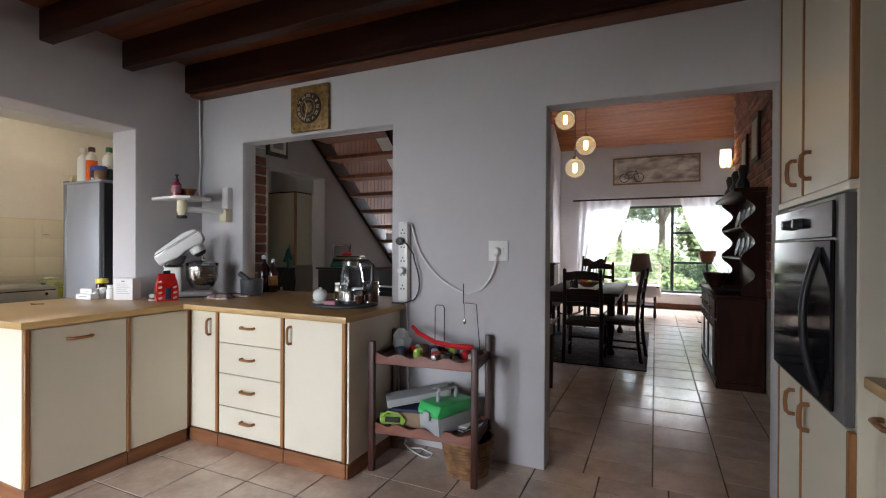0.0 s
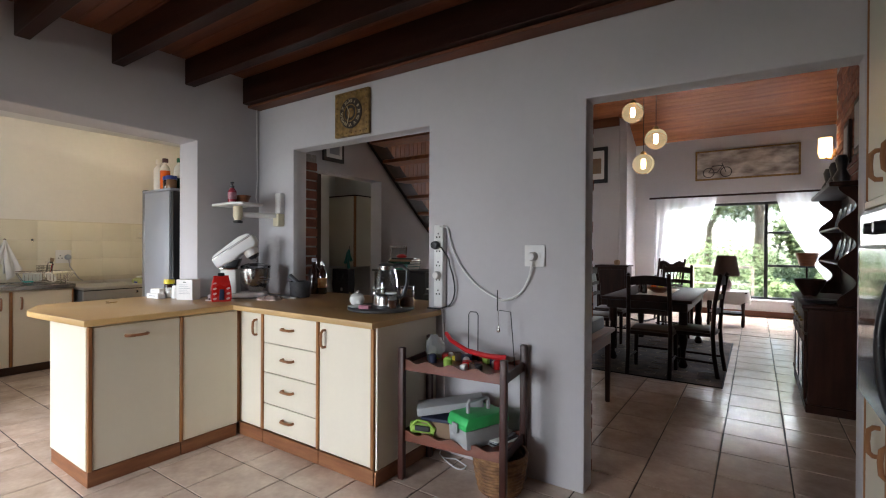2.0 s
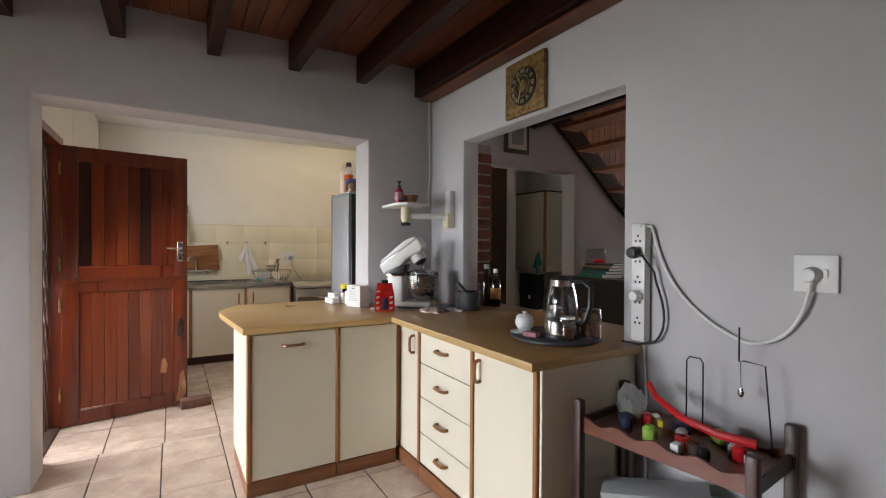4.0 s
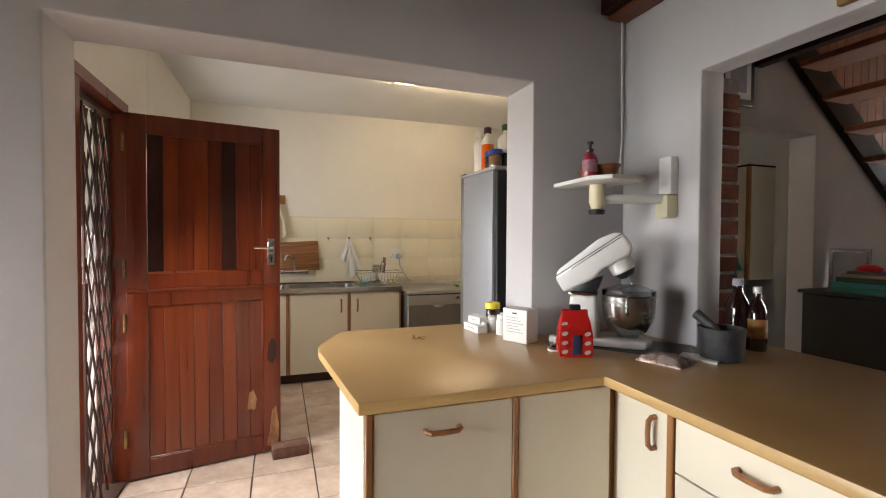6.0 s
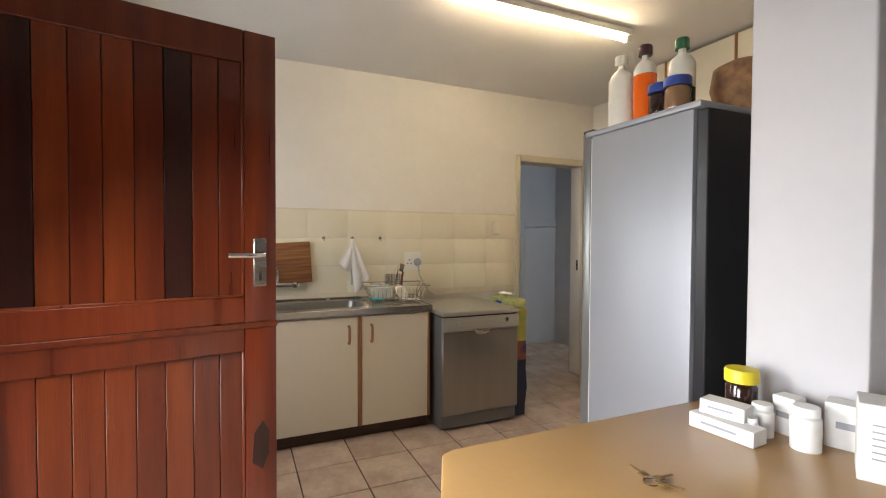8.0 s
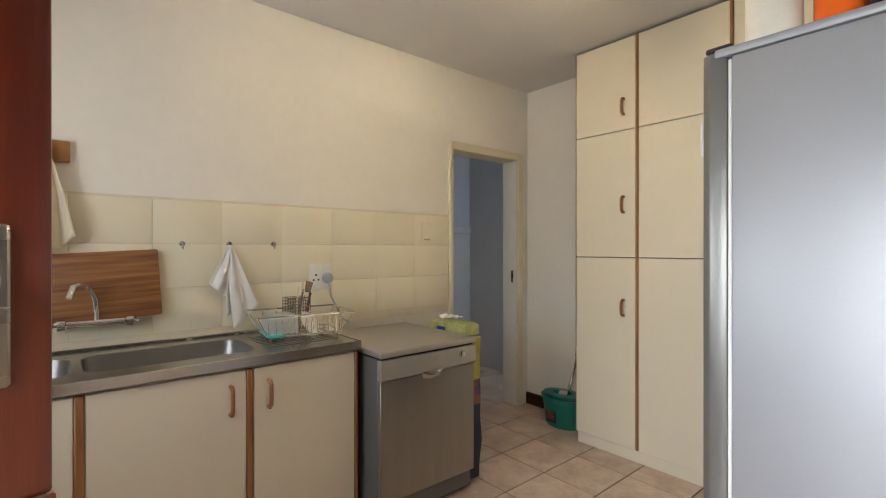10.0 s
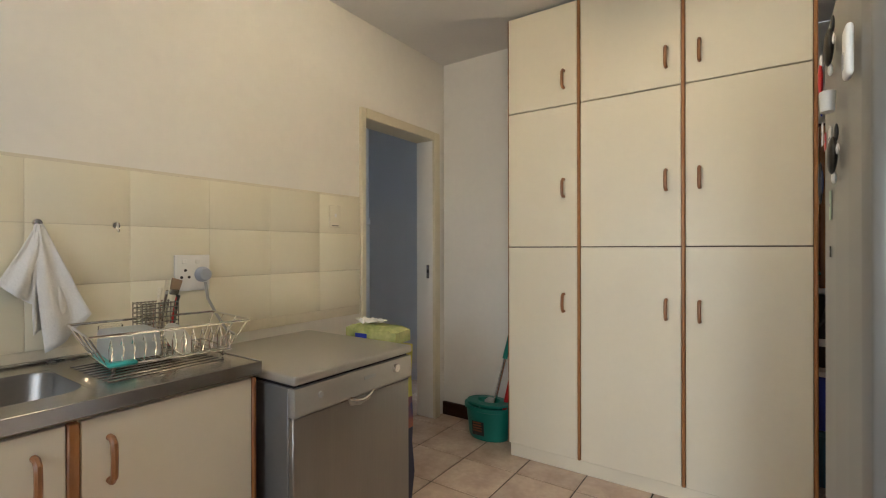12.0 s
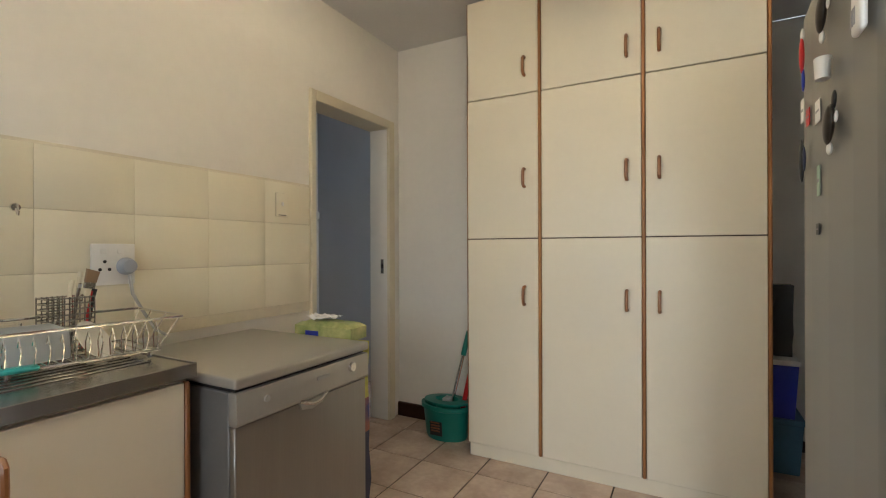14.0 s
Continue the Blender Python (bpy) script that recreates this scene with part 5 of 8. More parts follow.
for k in range(22):
    mat, s, lab = CLUTTER[k % 8]
    x, y = -0.22 + 0.021 * k + random.uniform(-0.01, 0.01), random.uniform(-0.105, 0.10)
    m = on_trolley(x, y, S2, random.uniform(0, 180))
    b = bmn()
    if k % 3 == 0:
        lathe(b, [(s * 0.4, 0), (s, 0), (s, s * 1.2), (s * 0.4, s * 1.2), (s * 0.4, 0)], seg=18)
    elif k % 3 == 1:
        box(b, -s, s, -s * 0.7, s * 0.7, 0, s * 1.5, s * 0.25, 2)
    else:
        lathe(b, [(0, 0), (s * 0.8, 0), (s * 0.85, s * 1.4), (s * 0.5, s * 1.8), (0, s * 1.8)], seg=16)
    solid("oddment", b, mat, lab + " among the clutter", "oddment", "clutter on the trolley", m=m)
solid("wire_stand", tube(bmn(), [(-0.05, 0, 0), (-0.05, 0.0, 0.27), (-0.04, 0, 0.285), (0.0, 0, 0.285), (0.01, 0, 0.27), (0.01, 0, 0)], 0.003, 6), BLACK, "thin black wire stand", "stand", m=on_trolley(0.03, 0.118, S2 - 0.001))
hk = thing("wire_hook", on_trolley(0.235, 0.118, S2), "bent black wire hook with a hanging spoon", "hook")
part("wire", tube(bmn(), [(0.03, 0, 0), (0.005, 0, 0.30), (-0.06, 0, 0.305), (-0.075, 0, 0.30), (-0.075, 0, 0.42)], 0.003, 6), BLACK, hk)
part("spoon", tube(bmn(), [(-0.068, -0.005, 0.30), (-0.066, -0.006, 0.21)], 0.002, 6), STEEL, hk)
part("spoon_bowl", lathe(bmn(), [(0, 0), (0.009, 0.008), (0.011, 0.02), (0.004, 0.035), (0, 0.036)], seg=14, sy=0.4), STEEL, hk, "", pose(-0.066, -0.006, 0.176))
bk = thing("wicker_basket", pose(-0.742, 2.755, 0) @ Matrix.Scale(1.14, 4), "round brown woven basket under the trolley", "basket")
for k in range(11):
    r = 0.098 + 0.014 * math.sin(k / 10 * 1.6) + 0.014 * k / 10
    part("woven_band", tube(bmn(), [((r + 0.002 * (-1) ** (a + k)) * math.cos(a * math.pi / 14), (r + 0.002 * (-1) ** (a + k)) * math.sin(a * math.pi / 14), 0.012 + k * 0.0165) for a in range(29)], 0.0092, 6), WICKER, bk)
part("bottom", cyl(bmn(), 0, 0, 0.0, 0.01, 0.10, seg=28), WICKER, bk)

# ---- scullery ----
lampf = thing("ceiling_lamp", pose(-4.90, 2.76, 2.70), "white fluorescent batten with one bare tube", "lamp")
part("batten", box(bmn(), -0.035, 0.035, -0.655, 0.655, -0.042, -0.001, 0.006, 2), WHITE, lampf)
part("tube", tube(bmn(), [(0, -0.615, -0.062), (0, 0.615, -0.062)], 0.0135, 12), TUBE_GLOW, lampf, "glowing fluorescent tube")
for s in (-1, 1):
    part("lamp_holder", box(bmn(), -0.018, 0.018, s * 0.635 - 0.016, s * 0.635 + 0.016, -0.082, -0.0425, 0.004), WHITE, lampf)

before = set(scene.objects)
# tall cupboard, three columns of doors
cup = thing("tall_cupboard", pose(0, 0, 0), "floor-to-ceiling cream laminate cupboard with nine doors", "cupboard")
# body coloured dark so that the gaps between doors look shaded
part("body", box(bmn(), -5.545, -4.105, 3.932, 4.278, 0.075, 2.60, 0.002), DARK_PLINTH, cup, "carcass darkened for the shade in the door gaps")
part("plinth", box(bmn(), -5.545, -4.105, 3.928, 3.95, 0, 0.073, 0.002), LAMINATE, cup)
cols = ((-5.548, -5.134), (-5.116, -4.624), (-4.606, -4.122))
rows = ((0.080, 1.2435), (1.2485, 2.0315), (2.0365, 2.598))
for c, (x0, x1) in enumerate(cols):
    for r, (z0, z1) in enumerate(rows):
        d = part("door", box(bmn(), x0 + 0.001, x1 - 0.001, 3.91, 3.930, z0, z1, 0.0025), LAMINATE, cup)
        hx = (-5.208, -4.69, -4.545)[c]
        dhandle(d, hx, 3.909, (0.937, 1.574, 2.178)[r], 0.095, (0, 0, 1), (0, -1, 0))
for x0, x1 in ((-5.133, -5.117), (-4.623, -4.607), (-4.121, -4.106)):
    part("stile", box(bmn(), x0, x1, 3.904, 3.930, 0.080, 2.598, 0.004), TRIM, cup, "oak edge strip")
part("side_strip", box(bmn(), -5.5525, -5.5495, 3.912, 4.276, 0.08, 2.598), TRIM, cup)

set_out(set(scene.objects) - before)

# fridge with magnets
fr = thing("fridge", pose(-4.175, 2.405, 0), "tall grey fridge freezer with silver curved doors", "fridge")
part("cabinet", box(bmn(), 0.075, 0.520, 0, 0.60, 0.03, 1.775, 0.006, 2), FRIDGE, fr, "grey metallic painted cabinet")
part("rear_grille", box(bmn(), 0.522, 0.562, 0.012, 0.588, 0.06, 1.77, 0.004), BLACK, fr, "black rear panel")
part("top_panel", box(bmn(), 0.040, 0.545, -0.002, 0.602, 1.776, 1.797, 0.006, 2), FRIDGE, fr)
part("gasket", box(bmn(), 0.0665, 0.0745, 0.006, 0.594, 0.05, 1.77, 0.002), WHITE, fr, "white door seal")
for s, (z0, z1) in (("freezer_door", (0.05, 0.448)), ("fridge_door", (0.454, 1.792))):
    b = bmn()
    prism(b, [(0.066, 0.004), (0.066, 0.596), (0.030, 0.598), (0.013, 0.588), (0.006, 0.55), (0.002, 0.45), (0.0, 0.30), (0.002, 0.15), (0.006, 0.05), (0.013, 0.012), (0.030, 0.002)], z0, z1, "z", 0.004)
    part(s, b, FRIDGE_DOOR, fr, "curved silver door")
for y in (0.05, 0.55):
    part("foot", cyl(bmn(), 0.12, y, 0, 0.03, 0.02, seg=12), BLACK, fr)
part("hinge_cover", box(bmn(), 0.02, 0.075, 0.005, 0.05, 1.793, 1.806, 0.003), BLACK, fr)
part("grip_recess", tube(bmn(), curve((0.004, 0.575, 0.32), (-0.006, 0.52, 0.20), (0.0, 0.40, 0.10), 8), 0.006, 8), CHROME, fr, "curved chrome trim on the lower door")


def magnet(name, label, y, z, build):
    t = thing(name, pose(-4.1755, y, z) @ Matrix.Diagonal((0.55, 0.8, 0.8, 1)), label, "fridge magnet", group="fridge magnets")
    build(t)


def blob(t, name, pts, r, mat):
    """A rounded, flattened body along a line."""
    p, q = Vector(pts[0]), Vector(pts[-1])
    turn = Vector((0, 0, 1)).rotation_difference(q - p).to_matrix().to_4x4()
    b = bmn()
    bmesh.ops.create_icosphere(b, subdivisions=3, radius=1.0, matrix=Matrix.Translation((p + q) / 2 - Vector((r * 0.6 + 0.004, 0, 0))) @ turn @ Matrix.Diagonal((r * 0.6, r, (q - p).length / 2 + r * 0.8, 1)))
    part(name, b, mat, t)


def parrot(t):
    blob(t, "belly", [(0, 0, -0.04), (0, 0.004, 0.0), (0, 0, 0.045)], 0.016, RED)
    blob(t, "tail", [(0, -0.004, -0.10), (0, -0.002, -0.045)], 0.010, BLUE)
    blob(t, "crest", [(0, 0.0, 0.048), (0, -0.003, 0.07)], 0.012, WHITE)


def turtle(t):
    blob(t, "shell", [(0, 0.012, -0.03), (0, 0, 0), (0, -0.008, 0.02)], 0.026, material("bronze_figure", (0.05, 0.04, 0.03), 0.35, 0.4, grain=0.5, scale=40))
    blob(t, "limb", [(0, -0.012, 0.035), (0, -0.02, 0.06)], 0.012, BLACK)
    blob(t, "tag", [(0, -0.025, 0.0), (0, -0.03, 0.012)], 0.009, WHITE)
    blob(t, "limb", [(0, 0.018, -0.055), (0, 0.022, -0.062)], 0.014, WHITE)


def figure(t):
    blob(t, "lump", [(0, 0, -0.055), (0, 0.004, 0), (0, 0, 0.05)], 0.015, BLACK)
    blob(t, "lump", [(0, -0.02, -0.03), (0, -0.018, 0.03)], 0.009, NAVY)


def mug(t):
    part("mug", lathe(bmn(), [(0, -0.025), (0.021, -0.025), (0.025, 0.025), (0.02, 0.025), (0, 0.01)], seg=16), WHITE, t, "", pose(-0.03, 0, 0))
    blob(t, "motif", [(-0.022, 0, -0.005), (-0.022, -0.012, 0.004)], 0.007, BLUE)
    blob(t, "motif", [(-0.022, 0.008, 0.006), (-0.022, 0.012, 0.01)], 0.006, RED)


def flat(mat, w, h):
    def make(t):
        part("card", box(bmn(), -0.004, -0.001, -w / 2, w / 2, -h / 2, h / 2, 0.0008), mat, t)
        part("print_line", box(bmn(), -0.0048, -0.0042, -w / 3, w / 3, -h * 0.05, h * 0.06), PAPER_GREY, t)
    return make


def opener(t):
    part("opener", box(bmn(), -0.022, -0.001, -0.03, 0.03, -0.055, 0.055, 0.01, 3), WHITE, t)
    for k in range(3):
        part("slot", box(bmn(), -0.0235, -0.0222, -0.004 + k * 0.011, 0.003 + k * 0.011, -0.035, 0.0), PAPER_GREY, t)


magnet("fridge_magnet", "red and blue parrot fridge magnet", 2.900, 1.683, parrot)
magnet("fridge_magnet", "white mug shaped fridge magnet", 2.663, 1.573, mug)
magnet("fridge_magnet", "dark bronze turtle fridge magnet", 2.646, 1.466, turtle)
magnet("fridge_magnet", "small black figure fridge magnet", 2.905, 1.438, figure)
magnet("fridge_magnet", "pale green paper slip on the fridge", 2.774, 1.372, flat(material("green_slip", (0.45, 0.58, 0.46), 0.7, grain=0.2, scale=30), 0.03, 0.08))
magnet("fridge_magnet", "small dark square fridge magnet", 2.781, 1.270, flat(BLACK, 0.03, 0.03))
magnet("fridge_magnet", "white bottle opener fridge magnet", 2.486, 1.610, opener)
magnet("fridge_magnet", "grey and brass fridge magnet", 2.700, 1.700, turtle)
magnet("fridge_magnet", "small cream photo magnet", 2.780, 1.520, flat(PAPER, 0.05, 0.06))
magnet("fridge_magnet", "small red and white photo magnet", 2.870, 1.530, flat(RED, 0.04, 0.05))
magnet("fridge_magnet", "small pale card magnet", 2.930, 1.560, flat(PAPER, 0.04, 0.07))

# bottles on the fridge
FT = 1.7975


def flask(name, label, x, y, w, d, h, mat, cap, liquid=None, level=0.0):
    b = thing(name, pose(x, y, FT), label, "bottle")
    part("bottle_body", lathe(bmn(), [(0, 0), (0.95, 0), (1, 0.01), (1, h * 0.68), (0.75, h * 0.76), (0.30, h * 0.82), (0.28, h * 0.9), (0, h * 0.9)], seg=24, sx=w / 2, sy=d / 2), mat, b)
    if liquid:
        part("liquid_band", lathe(bmn(), [(1.012, 0.012), (1.012, level)], seg=24, sx=w / 2, sy=d / 2), liquid, b)
    part("cap", lathe(bmn(), [(0, h), (0.021, h), (0.024, h * 0.98), (0.024, h * 0.87), (0, h * 0.87)], seg=18), cap, b)


MILK = material("milky_plastic", (0.76, 0.72, 0.62), 0.35, grain=0.06, scale=8)
flask("detergent_bottle", "cream plastic bottle without label", -4.045, 2.50, 0.11, 0.075, 0.285, MILK, MILK)
flask("cleaner_bottle", "clear bottle of orange liquid with a dark cap", -3.93, 2.50, 0.085, 0.075, 0.285, MILK, material("maroon_cap", (0.06, 0.02, 0.025), 0.4), ORANGE, 0.175)
flask("vinegar_bottle", "pale bottle with a dark green label and cap", -3.84, 2.58, 0.09, 0.09, 0.29, MILK, material("green_cap", (0.02, 0.12, 0.05), 0.4), GREEN_GLASS, 0.11)
for x, y in ((-3.775, 2.48), (-3.85, 2.49)):
    j = thing("spread_jar", pose(x, y, FT), "small glass jar with a blue lid", "jar", group="jars on the fridge")
    part("jar_body", lathe(bmn(), [(0, 0), (0.038, 0), (0.041, 0.01), (0.041, 0.075), (0.034, 0.085), (0, 0.085)], seg=22), material("brown_spread", (0.22, 0.12, 0.06), 0.2, coat=0.4) if x > -3.8 else COLA, j)
    part("lid", lathe(bmn(), [(0, 0.118), (0.041, 0.117), (0.044, 0.112), (0.044, 0.086), (0, 0.086)], seg=22), material("blue_lid", (0.03, 0.06, 0.26), 0.4), j)
solid("round_basket", lathe(bmn(), [(0, 0), (0.08, 0), (0.11, 0.10), (0.10, 0.17), (0.06, 0.19), (0, 0.19)], seg=26), WICKER, "round straw basket on the fridge", "basket", m=pose(-3.715, 2.74, FT))

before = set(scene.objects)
# sink unit
su = thing("sink_cabinet", pose(0, 0, 0), "cream laminate sink cabinet with wooden handles", "cabinet")
part("body", box(bmn(), -6.262, -5.712, 0.445, 2.325, 0.085, 0.685, 0.002), LAMINATE, su)
part("end_panel", box(bmn(), -6.262, -5.712, 2.309, 2.325, 0.686, 0.833), LAMINATE, su)
part("top_rail", box(bmn(), -5.73, -5.712, 0.445, 2.308, 0.686, 0.833), LAMINATE, su)
part("plinth", box(bmn(), -5.765, -5.745, 0.445, 2.325, 0, 0.083, 0.003), DARK_PLINTH, su, "dark stained plinth")
for y0, y1, hy in ((0.46, 0.82, 0.78), (0.83, 1.268, 0.87), (1.300, 1.815, 1.755), (1.845, 2.308, 1.905)):
    d = part("door", box(bmn(), -5.710, -5.692, y0, y1, 0.090, 0.812, 0.002), LAMINATE, su)
    dhandle(d, -5.691, hy, 0.70, 0.11, (0, 0, 1), (1, 0, 0))
for y0, y1 in ((1.270, 1.298), (1.817, 1.843), (2.310, 2.325)):
    part("stile", box(bmn(), -5.711, -5.688, y0, y1, 0.088, 0.813, 0.004), TRIM, su, "oak edge strip")
SATIN = material("satin_steel", (0.24, 0.232, 0.22), 0.34, 0.9, grain=0.08, scale=4)
st = thing("kitchen_sink", pose(0, 0, 0), "stainless steel sink top with bowl and drainer", "sink")
for x0, x1, y0, y1 in ((-6.266, -6.14, 0.445, 2.335), (-5.80, -5.682, 0.445, 2.335), (-6.1399, -5.8001, 0.445, 0.95), (-6.1399, -5.8001, 1.27, 1.30), (-6.1399, -5.8001, 1.90, 2.335)):
    part("surround", box(bmn(), x0, x1, y0, y1, 0.835, 0.862), STEEL, st)
part("front_lip", box(bmn(), -5.6815, -5.676, 0.445, 2.337, 0.825, 0.866, 0.002), STEEL, st)
part("end_lip", box(bmn(), -6.266, -5.682, 2.3355, 2.341, 0.825, 0.866, 0.002), STEEL, st)


def round_rect(x0, x1, y0, y1, rad, n=6):
    out = []
    for cx, cy, a0 in ((x1 - rad, y1 - rad, 0), (x0 + rad, y1 - rad, 90), (x0 + rad, y0 + rad, 180), (x1 - rad, y0 + rad, 270)):
        out += [(cx + rad * math.cos(radians(a0 + 90 * k / n)), cy + rad * math.sin(radians(a0 + 90 * k / n))) for k in range(n + 1)]
    return out


for y0, y1 in ((0.95, 1.27), (1.30, 1.90)):
    q = bmn()
    rings = []
    for g, z in ((0.0, 0.8615), (0.004, 0.852), (0.016, 0.72), (0.03, 0.70), (0.06, 0.692)):
        rings.append([q.verts.new((x, y, z)) for x, y in round_rect(-6.14 + g, -5.80 - g, y0 + g, y1 - g, 0.075 - g * 0.4)])
    for lo, hi in zip(rings, rings[1:]):
        for k in range(len(lo)):
            q.faces.new((lo[k], lo[(k + 1) % len(lo)], hi[(k + 1) % len(lo)], hi[k]))
    q.faces.new(rings[-1])
    part("basin", q, SATIN, st, "satin steel basin with round corners")
    for cx, cy, a0 in ((-5.80, y1, 0), (-6.14, y1, 90), (-6.14, y0, 180), (-5.80, y0, 270)):
        ux, uy = math.copysign(1, math.cos(radians(a0 + 45))), math.copysign(1, math.sin(radians(a0 + 45)))
        arc = [(cx - ux * 0.075 + 0.075 * math.cos(radians(a0 + 15 * k)), cy - uy * 0.075 + 0.075 * math.sin(radians(a0 + 15 * k))) for k in range(7)]
        part("corner_plate", prism(bmn(), arc + [(cx, cy)], 0.85, 0.8615, "z"), STEEL, st)
    part("waste", lathe(bmn(), [(0, 0.002), (0.022, 0.001), (0.036, 0.004), (0.038, 0)], seg=20), CHROME, st, "chrome waste", pose(-5.97, (y0 + y1) / 2, 0.6925))
for k in range(9):
    part("drainer_rib", box(bmn(), -6.12 + k * 0.036, -6.108 + k * 0.036, 1.95, 2.29, 0.8622, 0.8655, 0.0014), STEEL, st)
part("upstand", box(bmn(), -6.266, -6.255, 0.445, 2.335, 0.8625, 0.874, 0.003), STEEL, st)
tap = thing("tap", pose(-6.262, 1.36, 0.985), "chrome wall-mounted mixer tap with swan neck", "tap")
part("mixer_bar", tube(bmn(), [(0.05, -0.10, 0), (0.05, 0.10, 0)], 0.017, 12), CHROME, tap)
part("inlet", tube(bmn(), [(0, -0.07, -0.004), (0.05, -0.07, 0)], 0.014, 10), CHROME, tap)
part("inlet", tube(bmn(), [(0, 0.07, -0.004), (0.05, 0.07, 0)], 0.014, 10), CHROME, tap)
part("spout", tube(bmn(), [(0.05, 0, 0.01), (0.05, 0, 0.05), (0.055, -0.005, 0.10)] + curve((0.06, -0.01, 0.11), (0.09, -0.03, 0.185), (0.16, -0.08, 0.165), 8) + [(0.18, -0.095, 0.12)], 0.011, 12), CHROME, tap)
for s in (-1, 1):
    part("valve", lathe(bmn(), [(0, 0), (0.022, 0.004), (0.024, 0.03), (0.012, 0.04), (0, 0.04)], seg=14), CHROME, tap, "", pose(0.05, s * 0.10, 0, s * -90, 0, 0))
    part("cross_head", tube(bmn(), [(0.02, s * 0.145, 0), (0.08, s * 0.145, 0)], 0.007, 8), CHROME, tap)
cb = solid("chopping_board", box(bmn(), -0.011, 0.011, -0.20, 0.20, 0, 0.30, 0.008, 2), material("striped_board", (0.36, 0.16, 0.05), 0.5, second=(0.13, 0.045, 0.018), scale=5, stretch=(1, 0.35, 9), bump=0.15, wear=0.15),
           "striped wooden chopping board leaning on the tiles", "chopping board", m=pose(-6.222, 1.405, 0.985, 0, -4, 0) @ pose(0, 0, 0, 3, 0, 0))
cb.location.z = 0.990

# dish rack with crockery
dr = thing("dish_rack", pose(-5.99, 2.165, 0.8665, 0, 0, -8) @ Matrix.Diagonal((1.06, 1.06, 1.22, 1)), "chrome wire dish rack on the drainer", "dish rack")
for z, g in ((0.10, 1.0), (0.02, 0.78)):
    w, l = 0.155 * g, 0.215 * g
    part("rim_wire", tube(bmn(), [(-w, -l, z), (w, -l, z), (w, l, z), (-w, l, z), (-w, -l, z)], 0.0035, 6), CHROME, dr)
for k in range(13):
    y = -0.16 + k * 0.0267
    part("wire", tube(bmn(), [(-0.118, y, 0.02), (0.118, y, 0.02), (0.138, y, 0.06), (0.12, y, 0.085), (0.10, y, 0.06), (0.104, y, 0.022)], 0.0017, 5), CHROME, dr)
for x in (-0.11, -0.04, 0.04, 0.11):
    for s in (-1, 1):
        part("wire", tube(bmn(), [(x, s * 0.165, 0.02), (x * 1.3, s * 0.215, 0.10)], 0.0022, 5), CHROME, dr)
for x, y in ((-0.1, -0.15), (0.1, -0.15), (0.1, 0.15), (-0.1, 0.15)):
    part("foot", cyl(bmn(), x, y, 0, 0.02, 0.006, seg=8), CHROME, dr)
hold = thing("cutlery_basket", pose(-6.075, 2.185, 0.89) @ Matrix.Diagonal((1.25, 1.3, 1.25, 1)), "perforated steel cutlery basket with brushes", "cutlery holder")
for z in [0.01 + 0.013 * k for k in range(10)]:
    part("mesh_wire", tube(bmn(), [(-0.03, -0.045, z), (0.03, -0.045, z), (0.03, 0.045, z), (-0.03, 0.045, z), (-0.03, -0.045, z)], 0.002, 5), STEEL, hold)
for k in range(10):
    y = -0.045 + k * 0.01
    for x in (-0.03, 0.03):
        part("mesh_wire", tube(bmn(), [(x, y, 0), (x, y, 0.13)], 0.0015, 5), STEEL, hold)
part("bottom", box(bmn(), -0.03, 0.03, -0.045, 0.045, -0.002, 0.004), STEEL, hold)
for k, (mat, y, h, r) in enumerate(((FRAME_PAINT, 0.0, 0.235, 0.006), (FRAME_PAINT, -0.025, 0.21, 0.006), (RED, 0.02, 0.175, 0.009), (BLACK, 0.03, 0.18, 0.006), (STEEL, -0.01, 0.20, 0.004))):
    solid("utensil", tube(bmn(), [(0, 0, 0.006), (0.004 * k - 0.008, 0.02, h - 0.03), (0.005 * k - 0.01, 0.026, h)], r, 8, r * 1.3), mat, ("wooden brush", "pale wooden stick", "red handled brush", "black spatula", "steel spoon")[k] + " standing in the basket", "utensil", "utensils", m=pose(-6.07, 2.20 + y, 0.89))
brush = thing("pastry_brush", pose(-6.07, 2.205, 0.895, -10, 4, 0) @ Matrix.Scale(0.9, 4), "flat wooden pastry brush standing in the basket", "brush")
part("brush_handle", box(bmn(), -0.004, 0.004, -0.009, 0.009, 0, 0.20, 0.003), FRAME_PAINT, brush)
part("ferrule", box(bmn(), -0.006, 0.006, -0.017, 0.017, 0.201, 0.222, 0.002), STEEL, brush)
part("bristle_tuft", prism(bmn(), [(-0.017, 0.2225), (0.017, 0.2225), (0.021, 0.262), (-0.019, 0.268)], -0.006, 0.006, "y", 0.001), CARD, brush, "brown bristles", pose(0, 0, 0, 0, 0, 90))
tubx = thing("plastic_tub", pose(-5.975, 2.06, 0.902, 0, 0, -8) @ Matrix.Scale(1.25, 4), "clear plastic tub drying upside down", "tub")
part("tub_body", prism(bmn(), [(-0.075, 0), (0.075, 0), (0.06, 0.065), (-0.06, 0.065)], -0.055, 0.055, "y", 0.008), sheer("cloudy_plastic", (0.80, 0.84, 0.86), 0.30), tubx)
part("rim", box(bmn(), -0.08, 0.085, -0.062, 0.0, -0.012, -0.0005, 0.004), material("aqua_plastic", (0.05, 0.42, 0.40), 0.3), tubx, "aqua lid edge")
